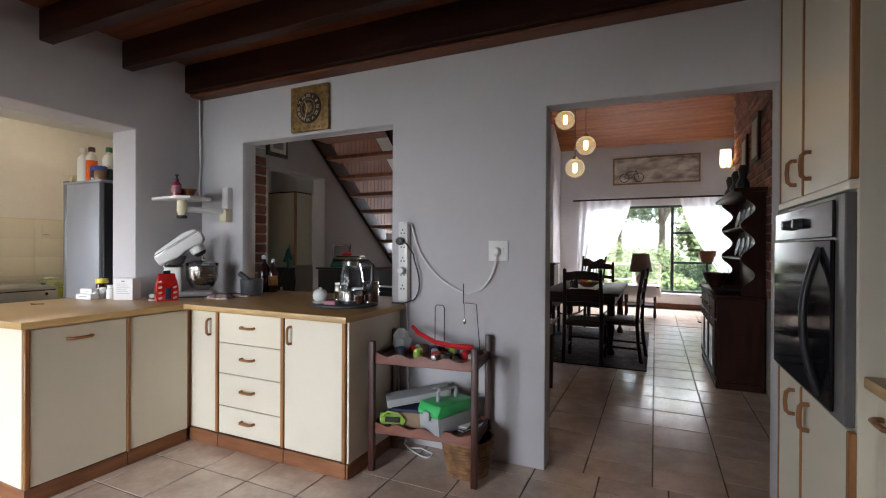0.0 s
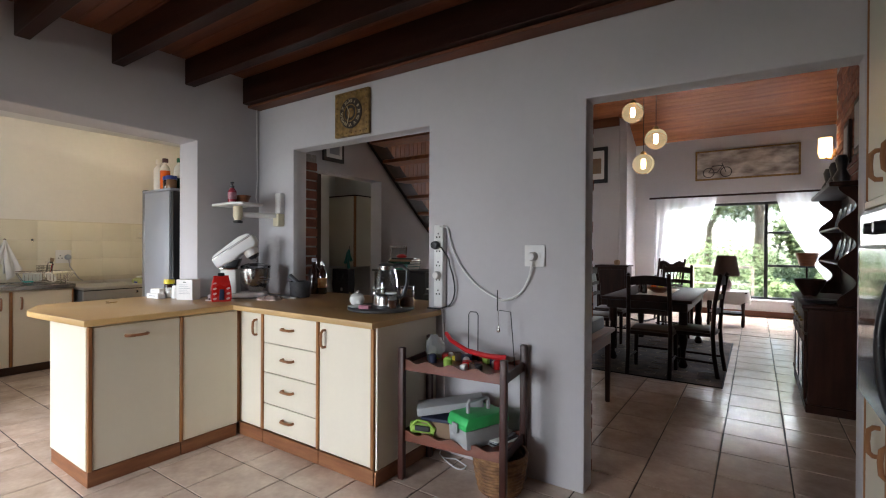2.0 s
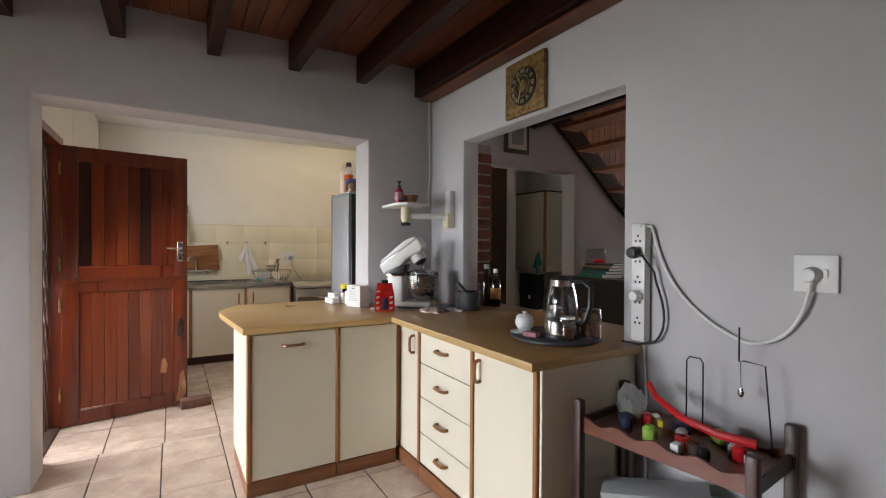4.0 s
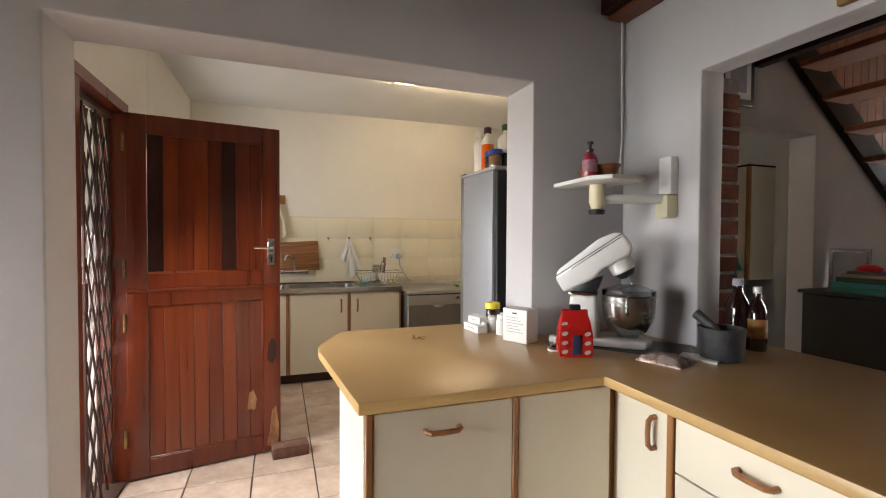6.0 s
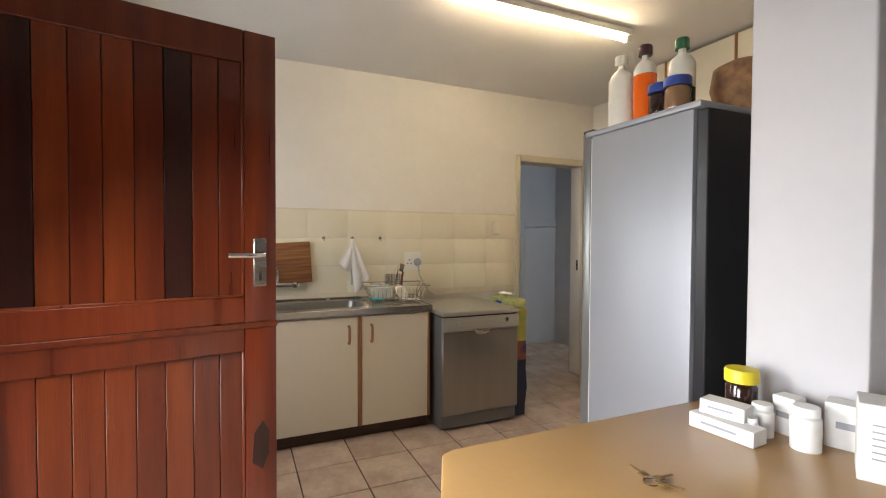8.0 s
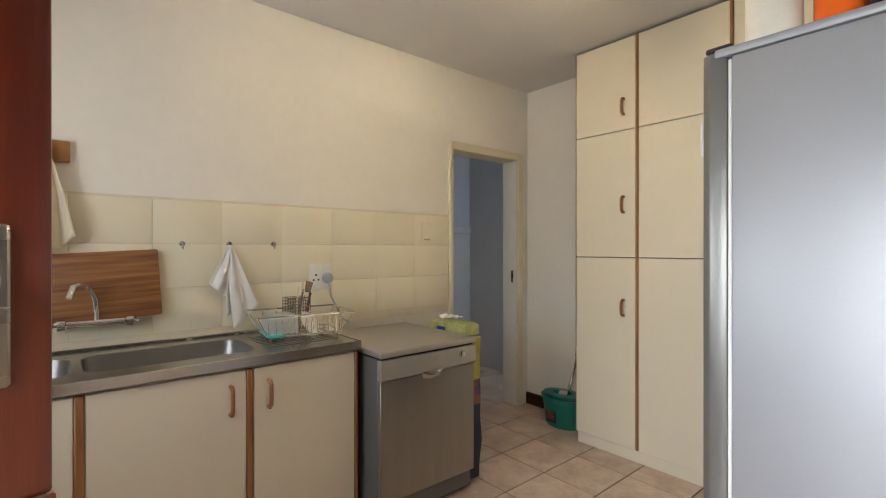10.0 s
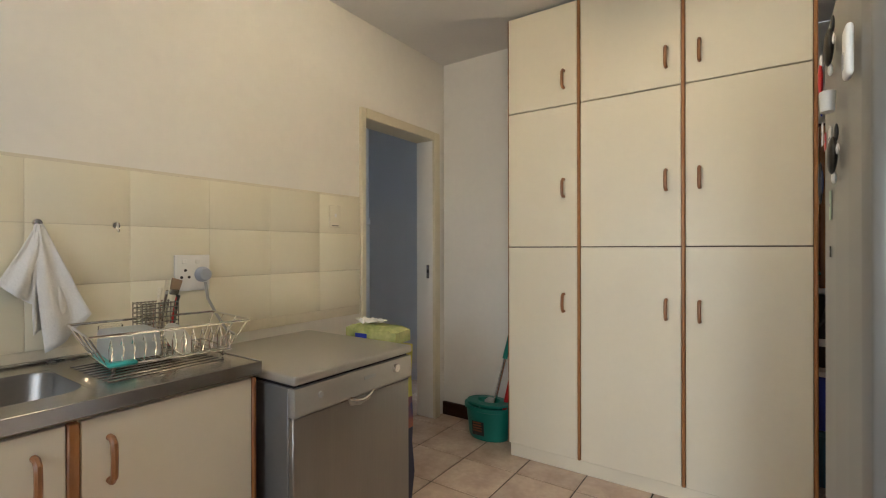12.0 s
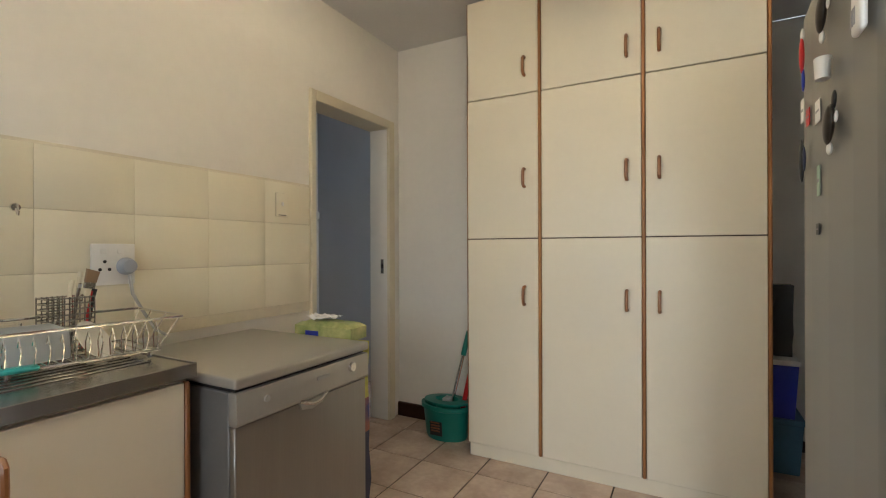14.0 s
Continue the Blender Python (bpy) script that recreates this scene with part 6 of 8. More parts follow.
solid("plate", lathe(bmn(), [(0, 0), (0.05, 0.0), (0.085, 0.012), (0.083, 0.015), (0.05, 0.004), (0, 0.004)], seg=28), WHITE, "white plate leaning in the rack", "plate", m=pose(-5.96, 2.20, 0.925, 0, 58, 35) @ Matrix.Scale(0.75, 4))
solid("drinking_glass", lathe(bmn(), [(0, 0), (0.032, 0), (0.034, 0.10), (0.031, 0.10), (0.029, 0.006), (0, 0.006)], seg=22), GLASS, "clear drinking glass in the rack", "glass", m=pose(-6.06, 2.04, 0.8895))

# wall fittings
ws = thing("wall_socket", pose(-6.261, 2.403, 1.14), "white double wall socket with a grey plug", "socket")
part("plate", box(bmn(), 0.0, 0.011, -0.072, 0.072, -0.074, 0.074, 0.004, 2), WHITE, ws)
for y, z in ((-0.03, 0.01), (-0.045, -0.018), (-0.015, -0.018)):
    part("pin_hole", cyl(bmn(), 0, 0, 0, 0.001, 0.006, seg=10), BLACK, ws, "", pose(0.0112, y, z, 0, 90, 0))
for y in (-0.035, 0.02):
    part("switch_rocker", box(bmn(), 0.0115, 0.015, y - 0.01, y + 0.01, 0.038, 0.056, 0.002), WHITE, ws)
part("plug", lathe(bmn(), [(0, 0.04), (0.024, 0.034), (0.032, 0.01), (0.032, 0), (0, 0)], seg=18), material("grey_blue_plug", (0.33, 0.36, 0.42), 0.5), ws, "grey plug", pose(0.0115, 0.038, -0.008, 0, 90, 0))
solid("cable", tube(bmn(), [(-6.225, 2.443, 1.10), (-6.22, 2.45, 1.03), (-6.235, 2.50, 0.95), (-6.235, 2.54, 0.885), (-6.24, 2.58, 0.86)], 0.006, 7), GREY, "grey appliance cable along the tiles", "cable")
iso = thing("isolator_switch", pose(-6.261, 3.185, 1.418), "small cream isolator switch on the tiles", "switch")
part("plate", box(bmn(), 0, 0.009, -0.04, 0.04, -0.06, 0.06, 0.003, 2), WALL_TILE, iso)
part("switch_rocker", box(bmn(), 0.0095, 0.015, -0.007, 0.007, -0.005, 0.014, 0.002), WHITE, iso)
part("print_line", box(bmn(), 0.0095, 0.0100, -0.025, 0.025, -0.054, -0.050), BLACK, iso)
for y in (1.693, 1.907, 2.131):
    h = thing("wall_hook", pose(-6.261, y, 1.325), "small chrome hook on the tiles", "hook", group="hooks over the sink")
    part("disc", lathe(bmn(), [(0, 0.006), (0.012, 0.005), (0.014, 0), (0, 0)], seg=16), CHROME, h, "", pose(0, 0, 0, 0, 90, 0))
    part("bend", tube(bmn(), [(0.005, 0, -0.004), (0.012, 0, -0.02), (0.022, 0, -0.024), (0.026, 0, -0.012)], 0.003, 7), CHROME, h)


def hanging_cloth(name, label, x, y, z, h, w, mat, seed):
    b = bmn()
    n, m = 22, 18
    grid = []
    for i in range(m + 1):
        v = i / m
        ring = []
        for k in range(n + 1):
            u = k / n - 0.5
            spread = w * (0.10 + 0.90 * v ** 0.7)
            fold = 0.018 * math.sin(u * 17 + seed + 2 * v) * (0.35 + v) + 0.012 * noise.noise(Vector((u * 5, v * 4, seed)))
            drop = h * v * (1 - 0.22 * abs(u) - 0.10 * noise.noise(Vector((u * 3 + seed, 0, 1))))
            ring.append(b.verts.new((x + 0.028 + fold, y + u * spread, z - drop)))
        grid.append(ring)
    for i in range(m):
        for k in range(n):
            b.faces.new((grid[i][k], grid[i][k + 1], grid[i + 1][k + 1], grid[i + 1][k]))
    ob = solid(name, b, mat, label, "towel")
    md = ob.modifiers.new("thickness", "SOLIDIFY")
    md.thickness = 0.003
    return ob


cloth = thing("dish_cloth", pose(-6.262, 1.905, 1.318), "white dish cloth hanging in two tails from a hook", "towel")
for seed, lean, w, h, off in ((1.0, 0.075, 0.125, 0.385, 0.030), (3.4, -0.055, 0.085, 0.235, 0.022), (5.2, 0.035, 0.10, 0.33, 0.012)):
    b = bmn()
    grid = []
    for i in range(19):
        v = i / 18
        ring = []
        for k in range(15):
            u = k / 14 - 0.5
            wide = w * (0.14 + 0.86 * v ** 0.8)
            fold = 0.013 * math.sin(u * 8 + seed * 2 + 1.6 * v) * (0.3 + v) + 0.012 * noise.noise(Vector((u * 3, v * 3, seed)))
            drop = h * v * (1 - 0.30 * u * math.copysign(1, lean) - 0.12 * abs(u)) + 0.008 * noise.noise(Vector((u * 4, seed, v)))
            ring.append(b.verts.new((off + fold * 0.8, lean * v ** 1.15 + u * wide, -drop)))
        grid.append(ring)
    for i in range(18):
        for k in range(14):
            b.faces.new((grid[i][k], grid[i][k + 1], grid[i + 1][k + 1], grid[i + 1][k]))
    part("cloth_tail", b, CLOTH, cloth).modifiers.new("thickness", "SOLIDIFY").thickness = 0.003
pegs = thing("peg_rail", pose(-6.268, 1.19, 1.708), "short brown wooden peg rail", "peg rail")
part("rail", box(bmn(), -0.004, 0.022, -0.28, 0.085, -0.045, 0.045, 0.004), TRIM, pegs)
part("peg", tube(bmn(), [(0.022, 0.0, 0.01), (0.05, 0.0, 0.02)], 0.006, 8), CHROME, pegs)
hanging_cloth("hand_towel", "pale yellow hand towel on the peg rail", -6.235, 1.18, 1.72, 0.44, 0.22, material("yellow_towel", (0.70, 0.63, 0.46), 0.95, grain=0.1, scale=10, bump=0.5, fine=140), 4.0)

# dishwasher and what stands on and by it
dw = thing("dishwasher", pose(0, 0, 0), "freestanding silver dishwasher with steel front", "dishwasher")
part("casing", box(bmn(), -6.19, -5.575, 2.362, 2.955, 0.02, 0.784, 0.003), material("grey_casing", (0.20, 0.20, 0.20), 0.4, 0.3, grain=0.08, scale=4), dw, "dark grey side casing")
# black box paints the shade in the gap under the top panel
part("shadow_gap", box(bmn(), -6.185, -5.556, 2.37, 2.948, 0.7845, 0.7955), BLACK, dw)
part("top_panel", box(bmn(), -6.20, -5.535, 2.356, 2.962, 0.796, 0.828, 0.009, 3), SILVER_PAINT, dw, "silver top panel")
b = bmn()
prism(b, [(-5.574, 0.690), (-5.542, 0.690), (-5.535, 0.700), (-5.539, 0.785), (-5.574, 0.785)], 2.360, 2.958, "y", 0.003)
part("control_panel", b, SILVER_PAINT, dw, "silver control panel")
part("door_panel", box(bmn(), -5.574, -5.548, 2.362, 2.956, 0.115, 0.687, 0.004), DISH_STEEL, dw, "brushed steel door")
part("kick_panel", box(bmn(), -5.60, -5.585, 2.365, 2.953, 0.02, 0.11, 0.002), DISH_STEEL, dw)
b = bmn()
prism(b, [(2.60, 0.690), (2.72, 0.690), (2.71, 0.665), (2.66, 0.655), (2.61, 0.665)], -5.549, -5.540, "x", 0.003)
part("grip_recess", b, SILVER_PAINT, dw)
part("pull", tube(bmn(), curve((-5.538, 2.60, 0.695), (-5.52, 2.66, 0.662), (-5.538, 2.72, 0.695), 8), 0.007, 8), CHROME, dw, "curved chrome pull")
part("dial", lathe(bmn(), [(0, 0.014), (0.016, 0.012), (0.019, 0), (0, 0)], seg=20), CHROME, dw, "", pose(-5.538, 2.855, 0.752, 0, 90, 0))
part("push_button", lathe(bmn(), [(0, 0.006), (0.010, 0.005), (0.011, 0), (0, 0)], seg=16), GREY, dw, "", pose(-5.538, 2.465, 0.745, 0, 90, 0))
part("badge", box(bmn(), -5.5375, -5.5345, 2.675, 2.735, 0.745, 0.757), GREY, dw)
part("foot_strip", box(bmn(), -6.17, -5.62, 2.38, 2.94, 0, 0.019), BLACK, dw)
tis = thing("tissue_pack", pose(-5.80, 3.035, 0.812, 0, 0, 3), "green and yellow tissue pack with a white tissue pulled out", "tissues")
b = bmn()
bmesh.ops.create_grid(b, x_segments=12, y_segments=6, size=0.5)
for v in b.verts:
    e = max(abs(v.co.x), abs(v.co.y)) * 2
    v.co = Vector((v.co.x * 0.30, v.co.y * 0.11, 0.07 + 0.012 * noise.noise(v.co * 8) - 0.02 * e ** 4))
ext = bmesh.ops.extrude_face_region(b, geom=b.faces[:])
for g in ext["geom"]:
    if isinstance(g, bmesh.types.BMVert):
        g.co.z = 0
part("wrapper", b, material("leaf_print", (0.52, 0.52, 0.22), 0.35, second=(0.22, 0.28, 0.08), scale=14, coat=0.2, wear=0.2), tis)
b = bmn()
bmesh.ops.create_grid(b, x_segments=10, y_segments=6, size=0.5)
for v in b.verts:
    v.co = Vector((v.co.x * 0.15 - 0.03, v.co.y * 0.07, 0.086 + 0.02 * noise.noise(v.co * 7)))
part("tissue", b, CLOTH, tis, "white tissue")
part("blue_print", box(bmn(), -0.09, -0.02, -0.0575, -0.0545, 0.008, 0.03, 0.001), BLUE, tis)
sack = thing("flour_sack", pose(-5.78, 3.035, 0), "tall printed paper sack, yellow above and navy below", "sack")


def sack_part(z0, z1):
    b = bmn()
    box(b, -0.15, 0.15, -0.05, 0.05, z0, z1, 0.0)
    bmesh.ops.subdivide_edges(b, edges=b.edges[:], cuts=5, use_grid_fill=True)
    for v in b.verts:
        v.co.x += 0.012 * noise.noise(v.co * 9)
        v.co.y += 0.010 * noise.noise(v.co * 7 + Vector((3, 0, 0)))
    return b


part("sack_base", sack_part(0, 0.42), NAVY, sack, "navy printed lower part")
part("print_stripe", sack_part(0.421, 0.56), material("orange_print", (0.42, 0.13, 0.03), 0.6, second=(0.03, 0.04, 0.16), scale=12), sack)
part("sack_top", sack_part(0.561, 0.80), material("yellow_print", (0.55, 0.50, 0.10), 0.6, second=(0.36, 0.36, 0.06), scale=10), sack, "yellow folded top")

# bucket with mop and broom in the corner
bu = thing("mop_bucket", pose(-5.785, 4.095, 0), "teal plastic mop bucket with a wringer", "bucket")
b = bmn()
lathe(b, [(0, 0.0), (0.78, 0.0), (0.84, 0.02), (0.95, 0.185), (1.04, 0.19), (1.04, 0.215), (0.93, 0.215), (0.80, 0.03), (0, 0.02)], seg=28, sx=0.168, sy=0.115)
part("tub", b, TEAL, bu)
part("wringer", lathe(bmn(), [(0.35, 0.15), (0.55, 0.225), (0.92, 0.222), (0.93, 0.235), (0.5, 0.24), (0.3, 0.16)], seg=20, sx=0.165, sy=0.11), TEAL, bu)
part("sticker", box(bmn(), -0.055, 0.03, -0.1125, -0.1085, 0.055, 0.145, 0.001), BLACK, bu, "black printed label", pose(0, -0.004, 0, 6, 0, 0))
for k in range(4):
    part("print_line", box(bmn(), -0.045, 0.015, -0.1275 - k * 0.0018, -0.1235 - k * 0.0018, 0.07 + k * 0.017, 0.078 + k * 0.017), BOWL_WOOD, bu)
mop = thing("mop", pose(-5.78, 4.10, 0.10), "mop with a steel handle and teal collar leaning on the cupboard", "mop")
part("mop_pole", tube(bmn(), [(0, 0, 0), (0.20, 0.06, 0.88)], 0.011, 10), CHROME, mop)
part("grip", tube(bmn(), [(0.095, 0.0285, 0.42), (0.13, 0.039, 0.57)], 0.017, 10), TEAL, mop, "teal grip")
part("mop_head", box(bmn(), -0.03, 0.03, -0.03, 0.03, 0.02, 0.15, 0.01), GREY, mop)
solid("broom", tube(bmn(), [(0, 0, 0.12), (0.06, 0.02, 0.42)], 0.016, 10), RED, "short red brush handle in the bucket", "brush", m=pose(-5.70, 4.12, 0.0))

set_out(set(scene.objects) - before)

# passage beyond the fridge: wall cabinet, bags
wc = thing("wall_cabinet", pose(0, 0, 0), "cream laminate wall cabinet in the passage", "cabinet")
part("body", box(bmn(), -4.62, -3.985, 4.925, 5.198, 1.045, 1.985, 0.002), LAMINATE, wc)
part("door", box(bmn(), -4.62, -4.02, 4.90, 4.922, 1.045, 1.985, 0.002), LAMINATE, wc)
part("stile", box(bmn(), -4.018, -3.985, 4.895, 4.922, 1.045, 1.985, 0.004), TRIM, wc, "oak edge strip")
part("top_strip", box(bmn(), -4.622, -3.98, 4.89, 5.196, 1.986, 2.0, 0.003), BEAM, wc)
for name, label, mat, x0, x1, z0, z1 in (("storage_crate", "teal plastic storage crate", SKY_BLUE, -4.22, -3.88, 0, 0.30), ("cool_box", "bright blue cool box on the crate", BLUE, -4.21, -3.90, 0.301, 0.62)):
    c = thing(name, pose(0, 0, 0), label, "crate")
    part("tub", prism(bmn(), [(x0 + 0.02, z0), (x1 - 0.02, z0), (x1, z1 - 0.03), (x0, z1 - 0.03)], 4.62, 4.88, "y", 0.006), mat, c)
    part("lid", box(bmn(), x0 - 0.008, x1 + 0.008, 4.612, 4.888, z1 - 0.029, z1, 0.004), WHITE if mat is BLUE else mat, c)
bp = thing("black_bag", pose(-4.06, 4.76, 0.6215), "black canvas bag with white tags", "bag")
part("bag_body", sack_part(0.0, 0.40), BLACK, bp)
part("tag", box(bmn(), 0.02, 0.05, -0.068, -0.060, 0.12, 0.16), WHITE, bp)
part("strap", tube(bmn(), curve((-0.05, -0.06, 0.36), (0.0, -0.12, 0.10), (0.06, -0.06, 0.34), 8), 0.01, 6), BLACK, bp)
hung = thing("hung_cloth", pose(-4.085, 4.893, 1.32), "dark teal cloth hung on the cabinet door", "cloth")
part("cord", tube(bmn(), [(0, 0, 0), (0.004, -0.006, -0.05)], 0.004, 6), BLACK, hung)
for x0, x1, low in ((-0.03, -0.062, -0.23), (0.0, 0.006, -0.30), (0.028, 0.055, -0.20)):
    part("fold", tube(bmn(), [(0.004, -0.010, -0.05), (x0 * 0.6, -0.022, -0.10), (x0, -0.022, low * 0.7), (x1, -0.018, low)], 0.012, 8, 0.020), TEAL, hung)

# ---- dining room ----
pend = thing("pendant_lamp", pose(-0.74, 6.5, 0), "cluster of three amber glass globe pendants", "pendant lamp")
for x, y, z in ((-0.12, 0.0, 2.975), (0.135, 0.05, 2.63), (0.015, -0.05, 2.325)):
    g = part("globe", lathe(bmn(), [(0.03, 0.118)] + [(0.125 * math.sin(a * math.pi / 14), 0.125 * math.cos(a * math.pi / 14)) for a in range(3, 14)] + [(0, -0.125)], x, y, z, 28), AMBER, pend, "amber glass globe")
    g.visible_shadow = False
    part("bulb", lathe(bmn(), [(0, 0.06), (0.022, 0.055), (0.028, 0.0), (0.022, -0.05), (0, -0.06)], x, y, z, 16), BULB_GLOW, pend, "glowing bulb")
    part("cap", cyl(bmn(), x, y, z + 0.112, z + 0.15, 0.045, 0.02, 18), BRASS, pend)
    part("flex", tube(bmn(), [(x, y, z + 0.15), (x, y, 6.0)], 0.004, 6), BLACK, pend)
part("canopy", cyl(bmn(), 0, 0, 5.98, 6.03, 0.18, seg=24), BLACK, pend)


def chair(m, label):
    c = thing("dining_chair", m, label, "chair", "dining chairs")
    for s in (-1, 1):
        part("leg", tube(bmn(), [(s * 0.20, 0.19, 0.0), (s * 0.20, 0.19, 0.12), (s * 0.195, 0.19, 0.43)], 0.019, 10, 0.024), FURN, c)
        part("back_post", tube(bmn(), [(s * 0.20, -0.25, 0.0), (s * 0.20, -0.215, 0.22), (s * 0.20, -0.20, 0.45), (s * 0.195, -0.215, 0.75), (s * 0.19, -0.26, 1.03)], 0.021, 10), FURN, c)
        part("finial", lathe(bmn(), [(0.02, 0), (0.024, 0.012), (0.012, 0.025), (0, 0.035)], seg=12), FURN, c, "", pose(s * 0.19, -0.262, 1.03))
        part("stretcher", tube(bmn(), [(s * 0.20, -0.225, 0.16), (s * 0.20, 0.19, 0.16)], 0.012, 8), FURN, c)
    part("seat_frame", prism(bmn(), [(-0.225, 0.215), (0.225, 0.215), (0.205, -0.20), (-0.205, -0.20)], 0.415, 0.452, "z", 0.006), FURN, c)
    part("seat", prism(bmn(), [(-0.205, 0.20), (0.205, 0.20), (0.185, -0.175), (-0.185, -0.175)], 0.453, 0.478, "z", 0.010, 3), SEAT, c, "dark leather seat pad")
    part("stretcher", tube(bmn(), [(-0.20, 0.19, 0.22), (0.20, 0.19, 0.22)], 0.012, 8), FURN, c)
    for z, h, bow in ((0.97, 0.085, 0.022), (0.80, 0.05, 0.012), (0.655, 0.05, 0.012)):
        y = -0.205 - max(0, z - 0.7) * 0.15
        pts = [(-0.185 + 0.37 * k / 12, z + h / 2 + bow * math.sin(math.pi * k / 12)) for k in range(13)] + [(0.185 - 0.37 * k / 12, z - h / 2 + bow * 0.6 * math.sin(math.pi * k / 12)) for k in range(13)]
        part("back_slat", prism(bmn(), pts, y - 0.008, y + 0.008, "y"), FURN, c)
    return c


first = chair(pose(-0.50, 5.80, 0), "dark carved ladder-back dining chair at the table")
for m in (pose(-0.13, 6.08, 0, 0, 0, 84), pose(-1.30, 6.55, 0, 0, 0, -90), pose(-1.30, 7.25, 0, 0, 0, -90), pose(-0.60, 8.2, 0, 0, 0, 180)):
    copy_thing(first, m)
tab = thing("dining_table", pose(-0.62, 6.95, 0), "long dark polished dining table with ball feet", "table")
part("tabletop", box(bmn(), -0.47, 0.47, -0.95, 0.95, 0.72, 0.755, 0.008, 2), FURN, tab)
part("apron", box(bmn(), -0.42, 0.42, -0.88, 0.88, 0.62, 0.719, 0.004), FURN, tab)
for sx in (-1, 1):
    for sy in (-1, 1):
        part("leg", lathe(bmn(), [(0, 0), (0.035, 0.005), (0.05, 0.04), (0.035, 0.08), (0.022, 0.10), (0.03, 0.2), (0.048, 0.32), (0.03, 0.44), (0.045, 0.47), (0.045, 0.62)], sx * 0.37, sy * 0.80, 0, 16), FURN, tab)
solid("table_runner", box(bmn(), -0.17, 0.17, -0.55, 0.55, 0, 0.004, 0.001), CLOTH, "pale woven table runner", "runner", m=pose(-0.62, 6.95, 0.7555))
solid("fruit_bowl", lathe(bmn(), [(0, 0), (0.06, 0), (0.14, 0.05), (0.16, 0.075), (0.15, 0.075), (0.06, 0.012), (0, 0.012)], seg=26), BOWL_WOOD, "shallow wooden fruit bowl on the table", "bowl", m=pose(-0.60, 6.8, 0.76))
for k, (x, y) in enumerate(((-0.66, 6.78), (-0.58, 6.84), (-0.57, 6.75))):
    solid("fruit", lathe(bmn(), [(0, 0)] + [(0.036 * math.sin(a * math.pi / 8), 0.036 - 0.036 * math.cos(a * math.pi / 8)) for a in range(1, 8)] + [(0, 0.07)], seg=14), (ORANGE, LIME, YELLOW)[k], "round fruit in the wooden bowl", "fruit", "fruit in the bowl", m=pose(x, y, 0.785))
for x, y, h in ((-0.72, 6.55, 0.16), (-0.78, 6.62, 0.12), (-0.68, 7.05, 0.2)):
    solid("condiment_bottle", lathe(bmn(), [(0, 0), (0.03, 0), (0.03, h * 0.6), (0.014, h * 0.78), (0.014, h), (0, h)], seg=16), COLA, "small dark condiment bottle on the table", "bottle", "bottles on the table", m=pose(x, y, 0.76))
# rug with a pale scroll pattern
rm = material("rug_wool", (0.09, 0.06, 0.045), 0.95, second=(0.03, 0.02, 0.018), scale=7, bump=0.6, fine=120, wear=0.2)
rug = thing("rug", pose(-0.66, 6.70, 0), "dark brown patterned rug under the dining table", "rug")
part("rug_field", box(bmn(), -0.80, 0.80, -1.15, 1.30, 0.0005, 0.010, 0.003), rm, rug)
part("border", box(bmn(), -0.815, -0.801, -1.165, 1.315, 0.0005, 0.011, 0.002), DARK, rug)
part("border", box(bmn(), 0.801, 0.815, -1.165, 1.315, 0.0005, 0.011, 0.002), DARK, rug)
part("border", box(bmn(), -0.80, 0.80, -1.165, -1.151, 0.0005, 0.011, 0.002), DARK, rug)
SCROLL = material("rug_scroll", (0.24, 0.18, 0.13), 0.95, grain=0.3, scale=20)
for i in range(6):
    for j in range(9):
        cx, cy, ph = -0.66 + i * 0.265, -1.0 + j * 0.265, (i * 7 + j * 5) % 6
        part("scroll", tube(bmn(), [(cx + (0.02 + 0.011 * k) * math.cos(k * 0.75 + ph), cy + (0.02 + 0.011 * k) * math.sin(k * 0.75 + ph), 0.0085) for k in range(9)], 0.006, 4), SCROLL, rug)

# dresser with shaped plate rack
DRESSER = material("dresser_wood", (0.040, 0.014, 0.008), 0.5, grain=0.45, scale=4, stretch=(5, 5, 0.6), bump=0.15, wear=0.2)
DRESSER.node_tree.nodes["Principled BSDF"].inputs["IOR"].default_value = 1.2
ds = thing("dresser", pose(0.72, 5.20, 0), "tall dark carved dresser with scalloped plate rack", "dresser")
part("base_body", box(bmn(), 0.03, 0.40, 0, 1.35, 0.07, 0.83, 0.004), DRESSER, ds)
part("plinth", box(bmn(), 0.02, 0.40, -0.005, 1.355, 0, 0.068, 0.006), DRESSER, ds)
part("counter", box(bmn(), -0.01, 0.405, -0.02, 1.37, 0.832, 0.866, 0.010, 2), DRESSER, ds)
for k in range(3):
    y = 0.03 + k * 0.44
    dd = part("cabinet_door", box(bmn(), 0.010, 0.029, y, y + 0.42, 0.10, 0.62, 0.006), DRESSER, ds)
    part("glazing", box(bmn(), 0.003, 0.009, y + 0.07, y + 0.35, 0.17, 0.55, 0.003), BLACK_GLASS, dd)
    dw2 = part("drawer", box(bmn(), 0.010, 0.029, y, y + 0.42, 0.64, 0.81, 0.006), DRESSER, ds)
    for q in (0.12, 0.30):
        part("knob", lathe(bmn(), [(0, 0.025), (0.012, 0.02), (0.008, 0.0), (0, 0)], seg=10), BRASS, dw2, "", pose(0.010, y + q, 0.725, 0, -90, 0))
scal = []
for k in range(61):
    z = 0.868 + k * (0.93 / 60)
    scal.append((0.265 - 0.055 * math.cos((z - 1.20) * 2 * math.pi / 0.30), z))
